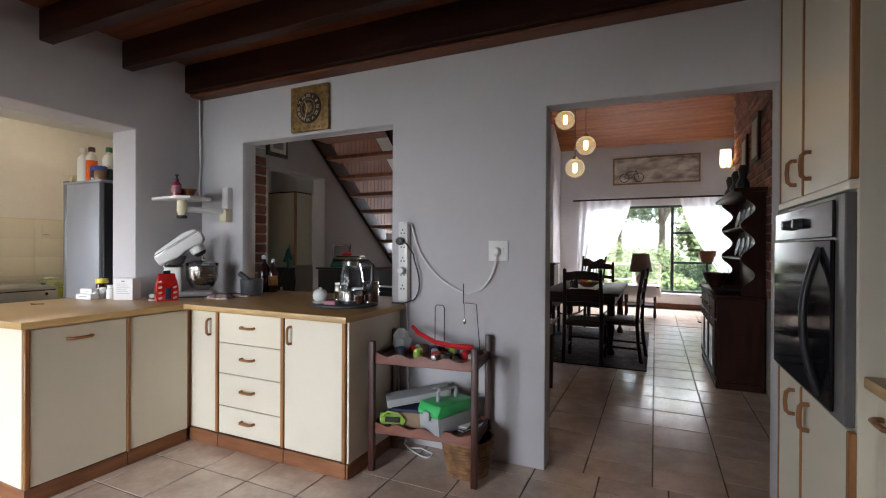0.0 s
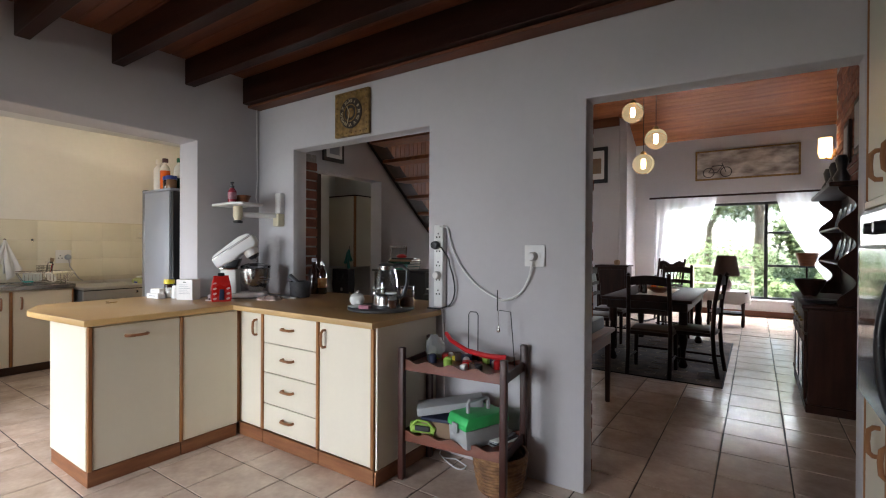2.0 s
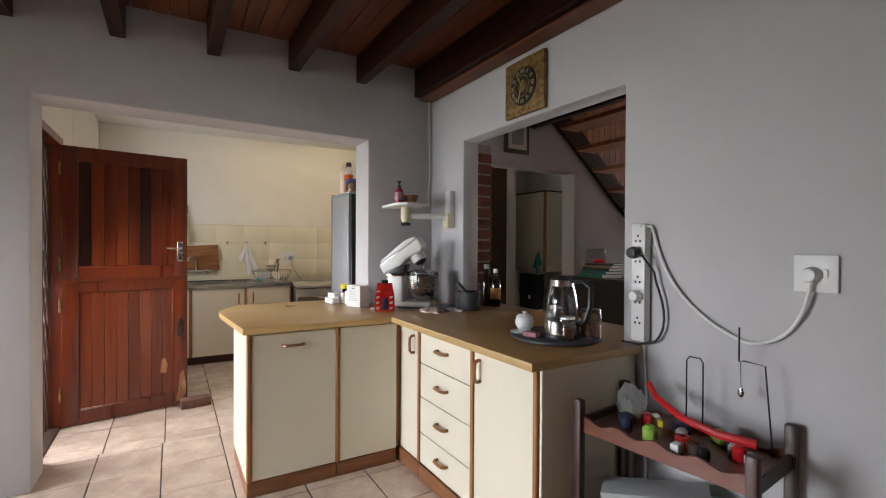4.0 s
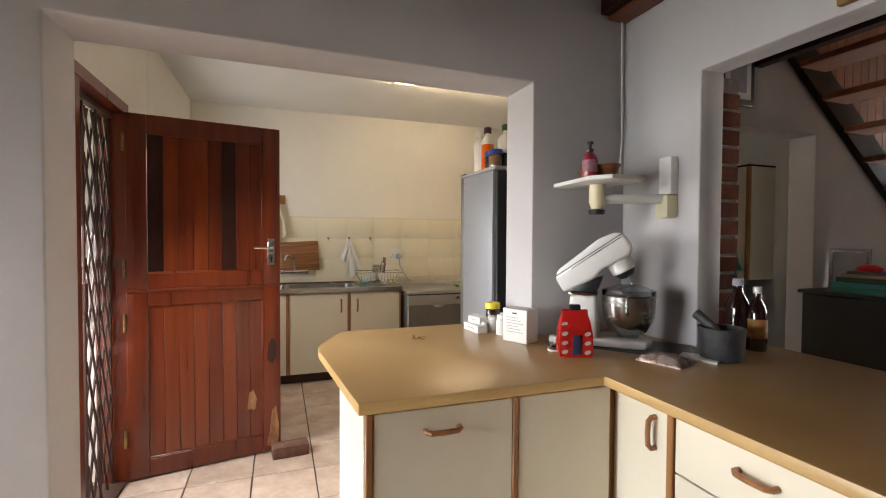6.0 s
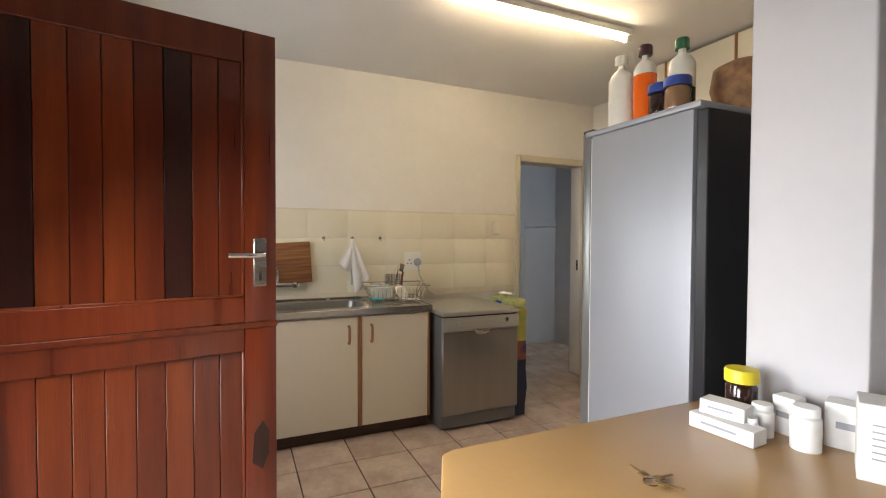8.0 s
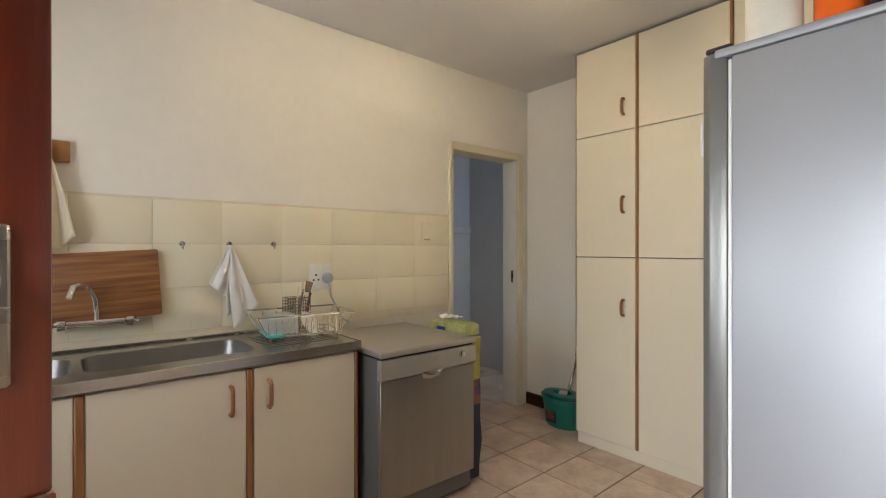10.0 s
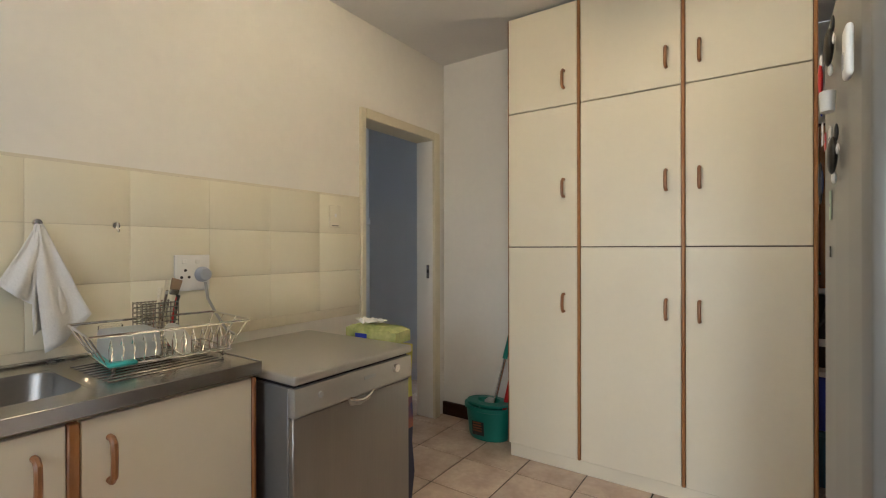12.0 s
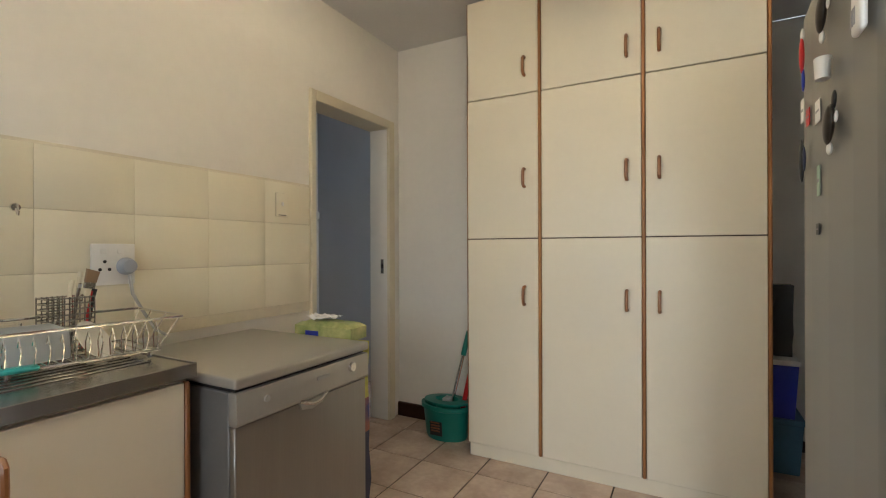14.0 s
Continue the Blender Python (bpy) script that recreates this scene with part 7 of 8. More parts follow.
for y in (0.0, 1.325):
    part("scalloped_side", prism(bmn(), scal + [(0.40, 1.798), (0.40, 0.868)], y, y + 0.024, "y", 0.0), DRESSER, ds)
part("back_board", box(bmn(), 0.385, 0.40, 0.025, 1.324, 0.868, 1.798), DRESSER, ds)
for z in (1.185, 1.475):
    part("shelf", box(bmn(), 0.215, 0.384, 0.025, 1.324, z, z + 0.02, 0.003), DRESSER, ds)
part("cornice", box(bmn(), 0.15, 0.41, -0.03, 1.38, 1.80, 1.84, 0.012, 2), DRESSER, ds)
for k in range(4):
    for z in (1.2055, 1.4955):
        solid("display_plate", lathe(bmn(), [(0, 0), (0.06, 0.0), (0.10, 0.014), (0.098, 0.018), (0.06, 0.005), (0, 0.005)], seg=24), material("blue_china", (0.35, 0.40, 0.48), 0.2, grain=0.5, scale=30) if (k == 0 and z < 1.3) else bpy.data.materials["blue_china"], "blue and white china plate on the dresser", "plate", "plates on the dresser", m=pose(1.065, 5.42 + k * 0.28, z + 0.10, 0, -78, 0))
solid("dish", lathe(bmn(), [(0, 0), (0.08, 0), (0.13, 0.03), (0.12, 0.032), (0, 0.008)], seg=24), BLACK, "low dark dish on the dresser", "dish", m=pose(0.85, 5.42, 0.8665))
solid("serving_bowl", lathe(bmn(), [(0, 0), (0.05, 0), (0.11, 0.10), (0.125, 0.16), (0.115, 0.16), (0.04, 0.012), (0, 0.012)], seg=24), FURN, "dark round bowl standing on the dresser", "bowl", m=pose(0.83, 6.1, 0.8665))
for k in range(3):
    solid("ornament", lathe(bmn(), [(0, 0), (0.05, 0), (0.06, 0.06), (0.03, 0.12), (0.045, 0.2), (0.03, 0.24), (0, 0.24)], seg=16), BLACK, "dark pottery ornament on top of the dresser", "ornament", "ornaments on the dresser", m=pose(0.98, 5.45 + k * 0.4, 1.8405))

# things on the chimney breast
for y, z, w, h in ((5.6, 2.35, 0.34, 0.46), (6.2, 2.30, 0.30, 0.40)):
    p = thing("framed_picture", pose(1.128, y, z), "dark framed picture on the brick chimney", "picture", group="pictures on the chimney")
    part("frame", box(bmn(), -0.035, -0.012, -w / 2, w / 2, -h / 2, h / 2, 0.006), FURN, p)
    part("picture", box(bmn(), -0.039, -0.0355, -w / 2 + 0.05, w / 2 - 0.05, -h / 2 + 0.05, h / 2 - 0.05), PAPER_GREY, p)
sc = thing("wall_sconce", pose(1.125, 7.05, 2.42), "lit wall sconce with a frosted glass shade", "wall lamp")
part("shade", lathe(bmn(), [(0.05, -0.10), (0.065, -0.05), (0.06, 0.11), (0.056, 0.11), (0.06, -0.05), (0.045, -0.095)], -0.10, 0, 0, 20), SCONCE_GLOW, sc, "glowing frosted shade")
part("arm", tube(bmn(), [(-0.005, 0, -0.06), (-0.05, 0, -0.13), (-0.10, 0, -0.105)], 0.010, 8), BRASS, sc)
part("rose", lathe(bmn(), [(0, 0.02), (0.04, 0.015), (0.05, 0), (0, 0)], seg=18), BRASS, sc, "", pose(-0.012, 0, -0.06, 0, -90, 0))

# long picture over the window: dunes under cloud with a bicycle
pic = thing("picture", pose(0.218, 11.298, 2.99), "long framed picture of pale clouds, dunes and a bicycle", "picture")
part("frame", box(bmn(), -0.86, 0.86, -0.035, -0.002, -0.30, 0.30, 0.006), BRASS, pic, "thin dull gilt frame")
part("print", box(bmn(), -0.825, 0.825, -0.040, -0.0355, -0.265, 0.265), material("cloud_print", (0.66, 0.60, 0.52), 0.6, second=(0.16, 0.12, 0.10), scale=3.0, stretch=(1, 1, 2.2), fine=9, wear=0.25), pic)
for cx in (-0.62, -0.32):
    part("wheel_print", tube(bmn(), [(cx + 0.095 * math.cos(a * math.pi / 12), -0.0415, -0.15 + 0.095 * math.sin(a * math.pi / 12)) for a in range(25)], 0.008, 5), DARK, pic)
for a, b in (((-0.62, -0.15), (-0.55, -0.02)), ((-0.55, -0.02), (-0.38, -0.02)), ((-0.47, -0.15), (-0.38, -0.02)), ((-0.62, -0.15), (-0.47, -0.15)), ((-0.32, -0.15), (-0.39, 0.03))):
    part("bicycle_print", tube(bmn(), [(a[0], -0.0415, a[1]), (b[0], -0.0415, b[1])], 0.007, 5), DARK, pic)
p2 = thing("framed_picture", pose(-2.40, 10.458, 3.06), "dark framed print with pale mount", "picture")
part("frame", box(bmn(), -0.22, 0.22, -0.03, -0.002, -0.38, 0.38, 0.008), BLACK, p2)
part("mount", box(bmn(), -0.15, 0.15, -0.034, -0.0305, -0.30, 0.30), PAPER, p2)
part("print", box(bmn(), -0.09, 0.09, -0.0365, -0.0342, -0.18, 0.14), CARD, p2)
p3 = thing("framed_picture", pose(-3.418, 3.98, 2.40), "black framed picture above the passage opening", "picture")
part("frame", box(bmn(), 0.002, 0.03, -0.15, 0.15, -0.17, 0.17, 0.006), BLACK, p3)
part("mount", box(bmn(), 0.0305, 0.034, -0.11, 0.11, -0.13, 0.13), PAPER, p3)
part("print", box(bmn(), 0.0342, 0.0365, -0.07, 0.07, -0.09, 0.09), PAPER_GREY, p3)

# curtains on a dark rod
rod = thing("curtain_rod", pose(0, 11.2, 2.37), "long dark curtain pole over the window", "curtain rod")
part("pole", tube(bmn(), [(-1.50, 0, 0), (1.80, 0, 0)], 0.02, 12), FURN, rod)
for x in (-1.45, 0.2, 1.75):
    part("bracket", box(bmn(), x - 0.012, x + 0.012, 0.0, 0.098, -0.012, 0.012), FURN, rod)


def curtain(x_out, x_in, tie_z, label):
    b = bmn()
    n, m = 46, 34
    g = []
    for i in range(m + 1):
        v = i / m
        z = 2.35 - v * 1.98
        w = 1.0 if z > tie_z else 0.30
        t = max(0.0, min(1.0, (2.35 - z) / (2.35 - tie_z)))
        w = 1.0 - 0.72 * t ** 1.4 if z > tie_z else 0.28 + 0.10 * (tie_z - z)
        r = []
        for k in range(n + 1):
            u = k / n
            r.append(b.verts.new((x_out + (x_in - x_out) * u * w, 11.2 + 0.03 * math.sin(u * 42) * (1.2 - 0.4 * w), z)))
        g.append(r)
    for i in range(m):
        for k in range(n):
            b.faces.new((g[i][k], g[i][k + 1], g[i + 1][k + 1], g[i + 1][k]))
    return solid("curtain", b, SHEER, label, "curtain", "window curtains")


curtain(-1.40, -0.25, 0.60, "white sheer curtain gathered to the side")
curtain(1.72, 0.70, 0.75, "white sheer curtain tied back beside the window")

# rocking chair, lamp table, boxes
rk = thing("rocking_chair", pose(-0.98, 9.3, 0, 0, 0, 155), "dark spindle-back rocking armchair", "rocking chair")
for s in (-1, 1):
    part("rocker", tube(bmn(), [(s * 0.24, -0.42, 0.10), (s * 0.24, -0.2, 0.03), (s * 0.24, 0.05, 0.016), (s * 0.24, 0.3, 0.04), (s * 0.24, 0.45, 0.08)], 0.016, 8), FURN, rk)
    part("leg", tube(bmn(), [(s * 0.24, 0.2, 0.03), (s * 0.23, 0.2, 0.66)], 0.018, 8), FURN, rk)
    part("back_post", tube(bmn(), [(s * 0.24, -0.2, 0.03), (s * 0.23, -0.22, 0.45), (s * 0.24, -0.34, 1.13)], 0.018, 8), FURN, rk)
    part("armrest", tube(bmn(), [(s * 0.235, -0.25, 0.66), (s * 0.26, 0.0, 0.69), (s * 0.26, 0.27, 0.66)], 0.022, 8), FURN, rk)
part("seat", box(bmn(), -0.24, 0.24, -0.23, 0.24, 0.40, 0.44, 0.01, 2), FURN, rk)
part("crest", prism(bmn(), [(-0.23 + 0.46 * k / 12, 1.06 + 0.03 * math.sin(k * math.pi / 4)) for k in range(13)] + [(0.23, 0.93), (-0.23, 0.93)], -0.335, -0.315, "y"), FURN, rk)
for k in range(7):
    x = -0.18 + 0.06 * k
    part("spindle", tube(bmn(), [(x, -0.225, 0.44), (x, -0.318, 0.94)], 0.009, 6), FURN, rk)
lt = thing("side_table", pose(-0.02, 9.85, 0), "small dark side table with a lower shelf", "table")
for sx in (-1, 1):
    for sy in (-1, 1):
        part("leg", lathe(bmn(), [(0.02, 0), (0.028, 0.05), (0.016, 0.2), (0.026, 0.34), (0.02, 0.56)], sx * 0.25, sy * 0.2, 0, 12), FURN, lt)
part("top", box(bmn(), -0.31, 0.31, -0.25, 0.25, 0.56, 0.585, 0.006), FURN, lt)
part("shelf", box(bmn(), -0.26, 0.26, -0.2, 0.2, 0.2, 0.22, 0.004), FURN, lt)
tcb = bmn()
pts = []
for k in range(48):
    a = 2 * math.pi * k / 48
    pts.append((0.335 * math.copysign(abs(math.cos(a)) ** 0.4, math.cos(a)), 0.27 * math.copysign(abs(math.sin(a)) ** 0.4, math.sin(a))))
top = [tcb.verts.new((x, y, 0.59)) for x, y in pts]
low = [tcb.verts.new((x * 1.06 + 0.012 * math.sin(k * 1.9), y * 1.06, 0.40 + 0.03 * math.sin(k * 0.8))) for k, (x, y) in enumerate(pts)]
tcb.faces.new(top)
for k in range(48):
    tcb.faces.new((top[k], top[(k + 1) % 48], low[(k + 1) % 48], low[k]))
solid("tablecloth", tcb, CLOTH, "white cloth over the side table", "tablecloth", m=pose(-0.02, 9.85, 0))
tl = thing("table_lamp", pose(-0.02, 9.85, 0.5905), "table lamp with pink ceramic base and brown shade", "table lamp")
part("lamp_base", lathe(bmn(), [(0, 0), (0.07, 0), (0.06, 0.02), (0.09, 0.10), (0.07, 0.17), (0.025, 0.21), (0.02, 0.26), (0, 0.26)], seg=20), material("pink_ceramic", (0.42, 0.26, 0.22), 0.3, grain=0.4, scale=16), tl)
part("shade", lathe(bmn(), [(0.205, 0.25), (0.145, 0.60), (0.14, 0.60), (0.20, 0.25)], seg=28), SHADE, tl, "dark brown cone shade")
bx = thing("storage_box", pose(1.33, 10.6, 0), "pale cardboard storage box on the floor", "box")
part("carton", box(bmn(), -0.16, 0.16, -0.2, 0.2, 0, 0.30, 0.006), material("pale_card", (0.55, 0.52, 0.46), 0.8, grain=0.1, scale=8), bx)
part("lid", box(bmn(), -0.17, 0.17, -0.21, 0.21, 0.301, 0.35, 0.006), material("dark_lid", (0.2, 0.19, 0.18), 0.8), bx)
tv = thing("planter_stand", pose(1.05, 9.5, 0), "slender dark plant stand by the window", "stand")
part("stem", tube(bmn(), [(0, 0, 0.02), (0, 0, 1.05)], 0.012, 8), FURN, tv)
part("base_disc", cyl(bmn(), 0, 0, 0, 0.02, 0.14, seg=20), FURN, tv)
part("pot", lathe(bmn(), [(0, 0), (0.09, 0), (0.15, 0.20), (0.14, 0.20), (0, 0.02)], seg=20), BOWL_WOOD, tv, "", pose(0, 0, 1.05))

# low table by the doorway, with a flat case
nt = thing("console_table", pose(-0.93, 4.16, 0), "low red-brown wooden console table", "table")
part("top", box(bmn(), -0.34, 0.34, -0.45, 0.45, 0.60, 0.63, 0.006, 2), RACK_SHELF, nt)
part("apron", box(bmn(), -0.31, 0.31, -0.42, 0.42, 0.50, 0.599, 0.003), RACK_SHELF, nt)
for sx in (-1, 1):
    for sy in (-1, 1):
        part("leg", tube(bmn(), [(sx * 0.29, sy * 0.40, 0), (sx * 0.29, sy * 0.40, 0.5)], 0.02, 8, 0.027), RACK_WOOD, nt)
solid("flat_case", box(bmn(), -0.27, 0.27, -0.36, 0.36, 0, 0.10, 0.012, 2), material("dark_green_case", (0.05, 0.07, 0.065), 0.5, grain=0.2, scale=8), "dark green flat case on the console table", "case", m=pose(-0.93, 4.16, 0.6305))
ct = thing("cabinet", pose(-1.9, 9.9, 0), "small dark display cabinet against the wall", "cabinet")
part("body", box(bmn(), -0.28, 0.28, -0.2, 0.2, 0, 0.95, 0.008), FURN, ct)
part("door", box(bmn(), -0.24, 0.24, -0.222, -0.202, 0.06, 0.9, 0.006), FURN, ct)
part("top", box(bmn(), -0.31, 0.31, -0.24, 0.22, 0.951, 0.98, 0.006), FURN, ct)
solid("jar_ornament", lathe(bmn(), [(0, 0), (0.05, 0), (0.06, 0.06), (0.04, 0.10), (0, 0.10)], seg=16), CARD, "small brown pot on the cabinet", "pot", m=pose(-1.85, 9.9, 0.9805))

# hall: black stand with books and printer
bs = thing("black_cabinet", pose(-3.02, 4.62, 0), "low black cabinet under the stairs", "cabinet")
part("body", box(bmn(), -0.36, 0.45, -0.01, 0.42, 0, 1.02, 0.006), BLACK, bs)
part("top", box(bmn(), -0.38, 0.47, -0.03, 0.43, 1.021, 1.045, 0.005), BLACK, bs)
z = 1.0455
for k, (mat, w, d, h) in enumerate(((TEAL, 0.34, 0.24, 0.035), (material("teal_cover", (0.03, 0.16, 0.17), 0.6), 0.33, 0.23, 0.03), (GREEN_GLASS, 0.32, 0.22, 0.03), (CARD, 0.30, 0.22, 0.022), (BLACK, 0.28, 0.2, 0.018))):
    bk2 = thing("book", pose(-3.08 + 0.012 * k, 4.78, z, 0, 0, 6 * k - 10), "hardback book in a pile", "book", group="pile of books")
    part("cover", box(bmn(), -w / 2, w / 2, -d / 2, d / 2, 0, h, 0.002), mat, bk2)
    part("page_block", box(bmn(), -w / 2 + 0.01, w / 2 + 0.002, -d / 2 + 0.008, d / 2 - 0.008, 0.004, h - 0.004), PAPER, bk2)
    z += h + 0.0005
solid("red_toy", lathe(bmn(), [(0, 0), (0.03, 0), (0.04, 0.02), (0.02, 0.04), (0, 0.045)], seg=14, sx=2.0), RED, "small red ornament on the books", "ornament", m=pose(-3.08, 4.76, z))
pf = thing("photo_frame", pose(-3.28, 4.92, 1.0455, -12, 0, 25), "small silver photo frame with a grey print", "photo frame")
part("frame", box(bmn(), -0.11, 0.11, -0.008, 0.008, 0, 0.28, 0.004), STEEL, pf)
part("print", box(bmn(), -0.085, 0.085, -0.011, -0.0085, 0.025, 0.255), PAPER_GREY, pf)
pr = thing("printer", pose(-2.35, 4.75, 0), "black office printer on a stand", "printer")
part("stand", box(bmn(), -0.25, 0.25, -0.2, 0.25, 0, 0.80, 0.006), BLACK, pr)
part("body", box(bmn(), -0.23, 0.23, -0.2, 0.22, 0.801, 1.04, 0.012, 2), BLACK, pr)
part("paper_tray", box(bmn(), -0.15, 0.15, -0.28, -0.201, 0.86, 0.87), PAPER, pr)
for k in range(6):
    zt = 0.2 + (4 + k) * 0.195
    yt = 4.55 + (2.60 - zt) / SLOPE
    if k in (0, 1, 2):
        solid("paper_stack", box(bmn(), -0.11, 0.11, -0.10, 0.08, 0, 0.05 + 0.02 * k, 0.003), PAPER, "stack of white papers on a stair tread", "papers", "papers on the stairs", m=pose(-3.2 + 0.02 * k, yt, zt + 0.0225, 0, 0, 5 * k))

# ---- outside ----
def leaf_cloud(cx, cy, cz, rx, ry, rz, count, size, seed):
    """Many small leaves gathered in clumps, with gaps between the clumps."""
    rng = random.Random(seed)
    verts, faces = [], []
    clumps = []
    for _ in range(26):
        while True:
            p = Vector((rng.uniform(-1, 1), rng.uniform(-1, 1), rng.uniform(-1, 1)))
            if 0.25 < p.length < 1:
                break
        clumps.append(Vector((cx + p.x * rx, cy + p.y * ry, cz + p.z * rz)))
    for _ in range(count):
        c = rng.choice(clumps)
        q = c + Vector((rng.gauss(0, rx * 0.17), rng.gauss(0, ry * 0.17), rng.gauss(0, rz * 0.15)))
        d = Vector((rng.gauss(0, 1), rng.gauss(0, 1), rng.gauss(0, 0.7))).normalized()
        e = d.orthogonal().normalized()
        s = size * rng.uniform(0.6, 1.3)
        i = len(verts)
        verts += [q - d * s, q + e * s * 0.45, q + d * s, q - e * s * 0.45]
        faces.append((i, i + 1, i + 2, i + 3))
    me = bpy.data.meshes.new("crown")
    me.from_pydata(verts, [], faces)
    me.materials.append(FOLIAGE)
    return me


def tree(x, y, h, r, seed, label):
    t = thing("tree", pose(x, y, -0.16), label, "tree", "garden trees")
    b = bmn()
    tube(b, [(0, 0, 0), (0.08, 0.03, h * 0.35), (-0.05, 0.1, h * 0.7)], 0.17, 10, 0.08)
    rng = random.Random(seed)
    for k in range(5):
        a = k * 1.3 + seed
        tube(b, [(0.05, 0.03, h * (0.35 + 0.06 * k)), (math.cos(a) * r * 0.4, math.sin(a) * r * 0.4, h * 0.62), (math.cos(a) * r * 0.8, math.sin(a) * r * 0.8, h * 0.8)], 0.07, 7, 0.02)
    part("trunk", b, BARK, t)
    part("crown", leaf_cloud(0, 0, h * 0.72, r, r, h * 0.33, 4200, 0.11, seed), FOLIAGE, t)


for k, (x, y, h, r) in enumerate(((-3.2, 18.5, 5.5, 2.0), (0.4, 21, 6.5, 2.3), (3.4, 17.0, 4.8, 1.9), (5.5, 22, 7, 2.6), (-6.5, 22, 6.5, 2.6), (1.9, 15.9, 3.0, 1.1), (-9, 16, 5, 2), (-1.4, 24, 6.0, 2.6), (2.4, 25, 6.5, 2.8), (-4.6, 27, 7, 3.0), (5.0, 28, 7.5, 3.2), (0.6, 30, 7.5, 3.4))):
    tree(x, y, h, r, 11 + k, "leafy green garden tree in daylight")
for k, (x, y, s) in enumerate(((-1.6, 15.2, 0.7), (0.6, 15.0, 0.6), (2.2, 14.9, 0.75), (3.6, 15.3, 0.8), (-3.2, 15.4, 0.8), (1.3, 16.6, 0.9), (-0.4, 17.2, 0.9), (-5, 16, 1), (-2.4, 18.6, 1.3), (-0.8, 19.4, 1.5), (1.0, 18.8, 1.4), (2.8, 19.4, 1.6), (4.6, 19.0, 1.5))):
    bsh = thing("bush", pose(x, y, -0.16), "dense green garden shrub", "bush", "garden shrubs")
    part("crown", leaf_cloud(0, 0, s * 0.55, s, s * 0.7, s * 0.6, 1800, 0.06, 40 + k), FOLIAGE, bsh)
rail = thing("terrace_railing", pose(0, 13.9, -0.03), "wooden terrace railing with thin posts", "railing")
RAILW = material("weathered_rail", (0.36, 0.29, 0.22), 0.8, grain=0.3, scale=6)
part("top_rail", box(bmn(), -5.5, 0.35, -0.03, 0.03, 0.86, 0.92, 0.006), RAILW, rail)
part("mid_rail", box(bmn(), -5.5, 0.35, -0.015, 0.015, 0.45, 0.49, 0.004), RAILW, rail)
for k in range(10):
    part("post", box(bmn(), -5.45 + k * 0.64, -5.39 + k * 0.64, -0.03, 0.03, 0, 0.86, 0.004), RAILW, rail)
structure("garden_wall", box(bmn(), -9, -3.7, -3.4, -3.2, -0.05, 1.3, 0.01), BRICK, "low red brick garden wall behind the patio", "wall")
structure("patio_roof", box(bmn(), -8.5, -3.49, -1.3, 0.198, 2.42, 2.46), BOARD, "varnished board ceiling of the back patio", "roof")
for k in range(3):
    structure("beam", box(bmn(), -8.5, -3.49, -1.2 + k * 0.6, -1.12 + k * 0.6, 2.28, 2.418, 0.004), BOARD, "varnished patio rafter", "beam")

# ---- floor tiles, wall tiles and bricks ----
def tile_mesh(w, d, h, bev, mat, name):
    return mesh_of(box(bmn(), -w / 2, w / 2, -d / 2, d / 2, -h, 0, bev), name, mat)


def lay(floor, ax, ay, pitch, x0, x1, y0, y1, skip=None):
    """Tiles on a square grid through (ax, ay); cut ones at the walls get meshes of their own size."""
    full = tile_mesh(pitch - 0.007, pitch - 0.007, 0.012, 0.002, TILE, "tile")
    cut = {}
    i0, i1 = math.floor((x0 - ax) / pitch), math.ceil((x1 - ax) / pitch)
    j0, j1 = math.floor((y0 - ay) / pitch), math.ceil((y1 - ay) / pitch)
    for i in range(i0, i1):
        for j in range(j0, j1):
            a, b = max(x0, ax + i * pitch + 0.0035), min(x1, ax + (i + 1) * pitch - 0.0035)
            c, d = max(y0, ay + j * pitch + 0.0035), min(y1, ay + (j + 1) * pitch - 0.0035)
            if b - a < 0.015 or d - c < 0.015 or (skip and skip((a + b) / 2, (c + d) / 2)):
                continue
            key = (round(b - a, 4), round(d - c, 4))
            if key == (round(pitch - 0.007, 4), round(pitch - 0.007, 4)):
                me = full
            else:
                me = cut.setdefault(key, None) or tile_mesh(b - a, d - c, 0.012, 0.002, TILE, "tile")
                cut[key] = me
            part("tile", me, TILE, floor, m=pose((a + b) / 2, (c + d) / 2, 0))


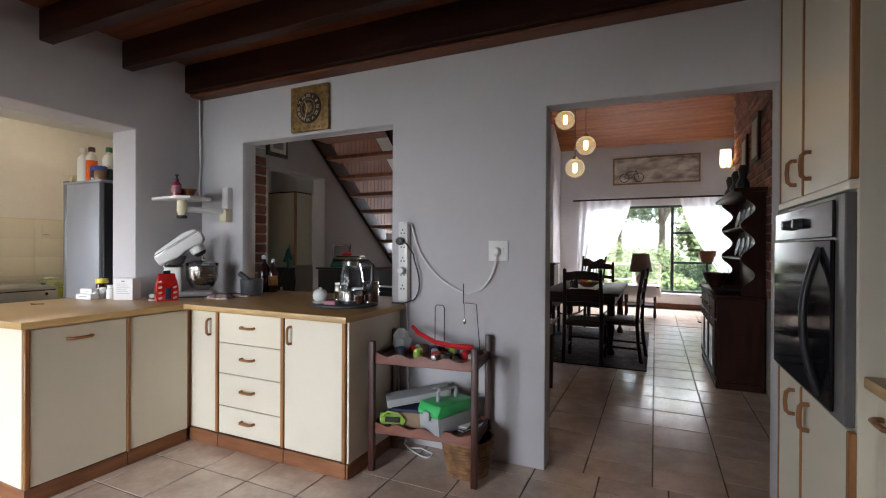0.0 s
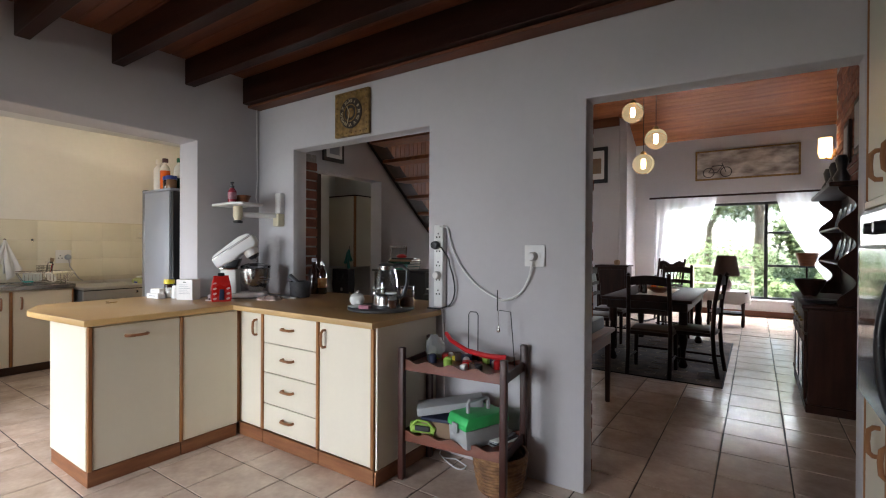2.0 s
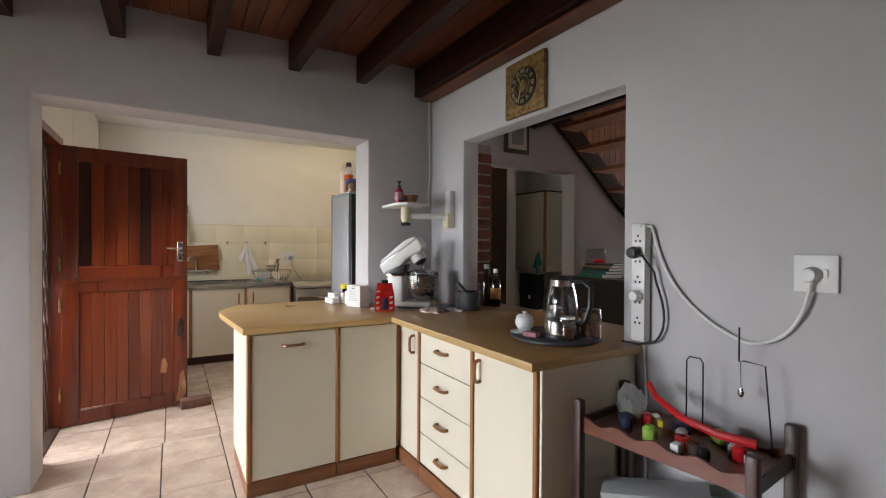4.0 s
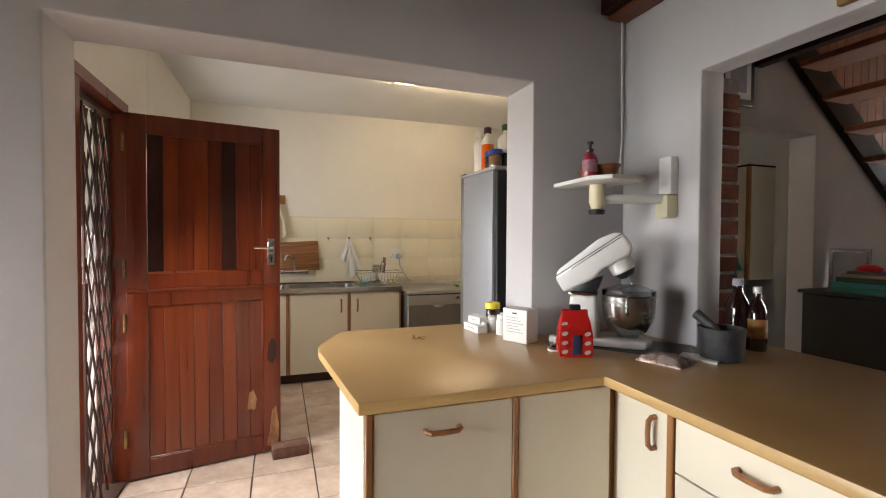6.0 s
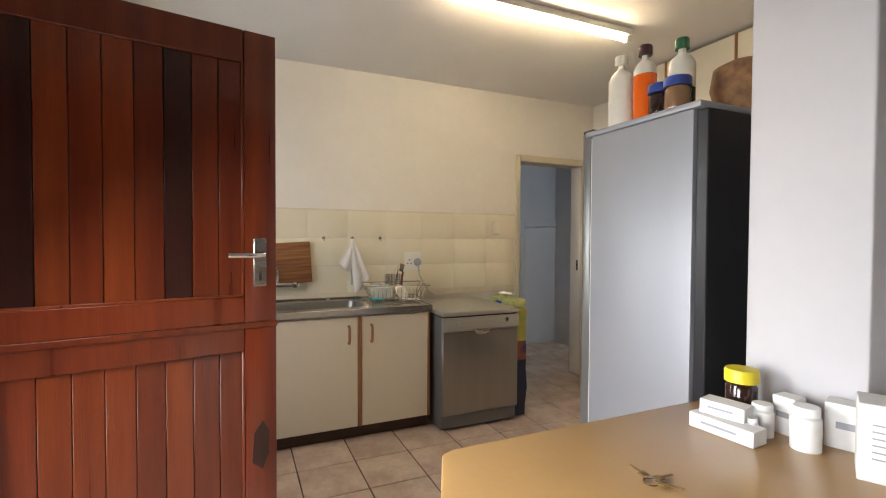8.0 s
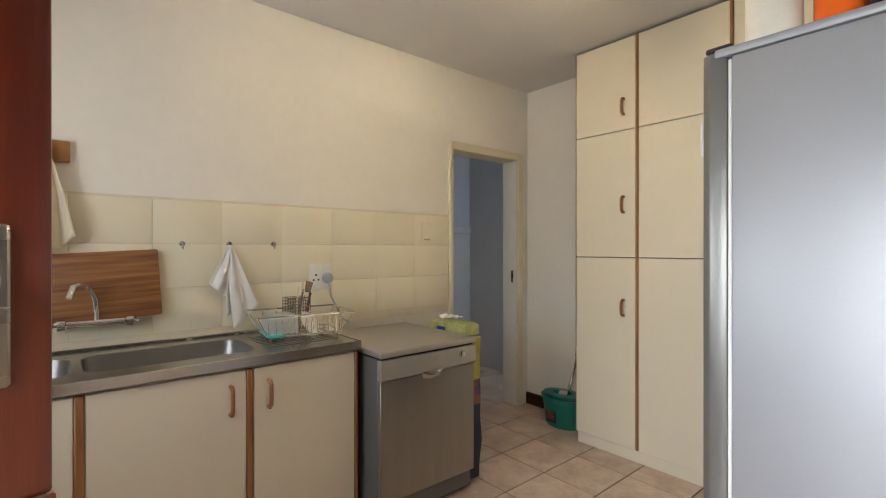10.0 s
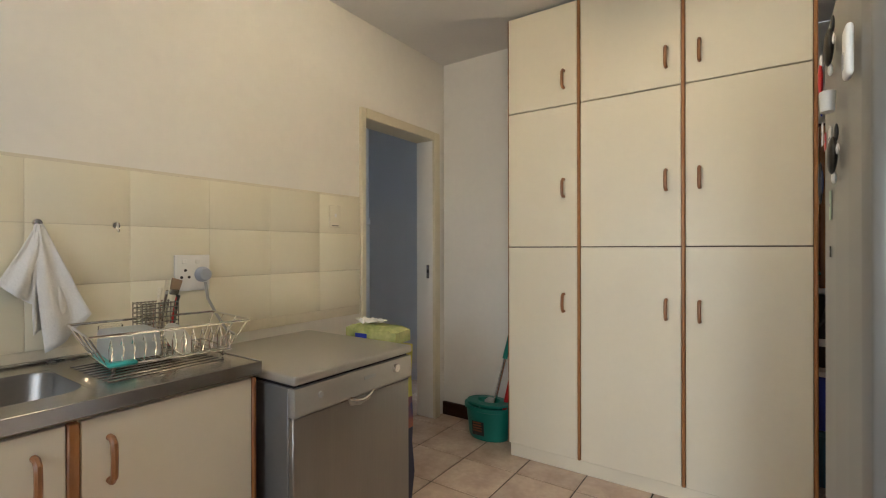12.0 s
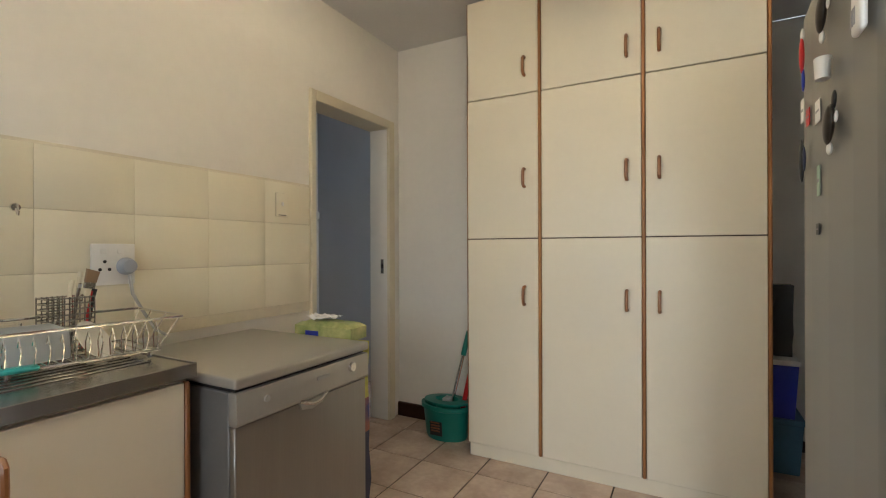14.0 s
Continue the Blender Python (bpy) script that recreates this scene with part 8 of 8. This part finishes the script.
lay(floor_kitchen, -2.15, 2.135, 0.35, -3.6, 1.4, -2.3, 3.018, lambda x, y: x < -3.49 and y < 0.2)
lay(floor_scullery, -5.797, 3.506, 0.344, -7.68, -3.603, 0.2, 5.0, lambda x, y: x < -6.45 and y < 2.7)
lay(floor_dining, -0.138, 3.61, 0.36, -3.42, 1.95, 3.024, 8.8)
rest = bmn()
for i in range(-14, 6):
    for j in range(14, 22):
        box(rest, -0.138 + i * 0.36 + 0.0035, -0.138 + (i + 1) * 0.36 - 0.0035, 3.61 + j * 0.36 + 0.19 + 0.0035, 3.61 + (j + 1) * 0.36 + 0.19 - 0.0035, -0.012, 0, 0.002)
tagged(part("tile_field", rest, TILE, floor_dining), kind="stuff")

splash = tagged(solid("wall_tiling", box(bmn(), -6.273, -6.268, 0.442, 3.392, 0.855, 1.545), TILE_JOINT, "glossy cream wall tiles above the sink", "wall", kind="structure"))
wt = mesh_of(box(bmn(), 0, 0.0035, -0.1514, 0.1514, -0.1042, 0.1042, 0.0018, 2), "tile", WALL_TILE)
for r in range(4):
    z = 1.535 - 0.105 - r * 0.21
    for k in range(10):
        y = 3.39 - 0.152 - k * 0.303
        if y > 0.55 and z > 0.85:
            part("tile", wt, WALL_TILE, splash, m=pose(-6.2675, y, z, 0, random.uniform(-0.1, 0.1), random.uniform(-0.03, 0.03)))

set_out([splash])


def lay_bricks(parent, x, y0, y1, z0, z1, facing):
    """Stretcher bond on a face at x that looks to the west."""
    row = 0
    z = z0 + 0.04
    while z < z1:
        y = y0 + (0.11 if row % 2 else 0.0)
        while y + 0.108 < y1:
            if y - 0.108 >= y0 - 0.01:
                part("brick", brick_mesh, BRICK, parent, m=pose(x + facing * random.uniform(0.044, 0.048), y, z, 0, 0, 90))
            y += 0.228
        z += 0.082
        row += 1


lay_bricks(chimney, 1.13, 4.96, 7.19, 0.85, 3.2, 1)
for k in range(25):
    z = 0.04 + k * 0.082
    if 0.8 < z < 2.08:
        part("brick", header_mesh, BRICK, leaf_a, m=pose(-2.842 + random.uniform(-0.004, 0.006), 3.162, z))
for k in range(25):
    z = 0.04 + k * 0.082
    if z < 2.08:
        part("brick", header_mesh, BRICK, leaf_b, m=pose(-0.440 + random.uniform(-0.004, 0.006), 3.162, z))
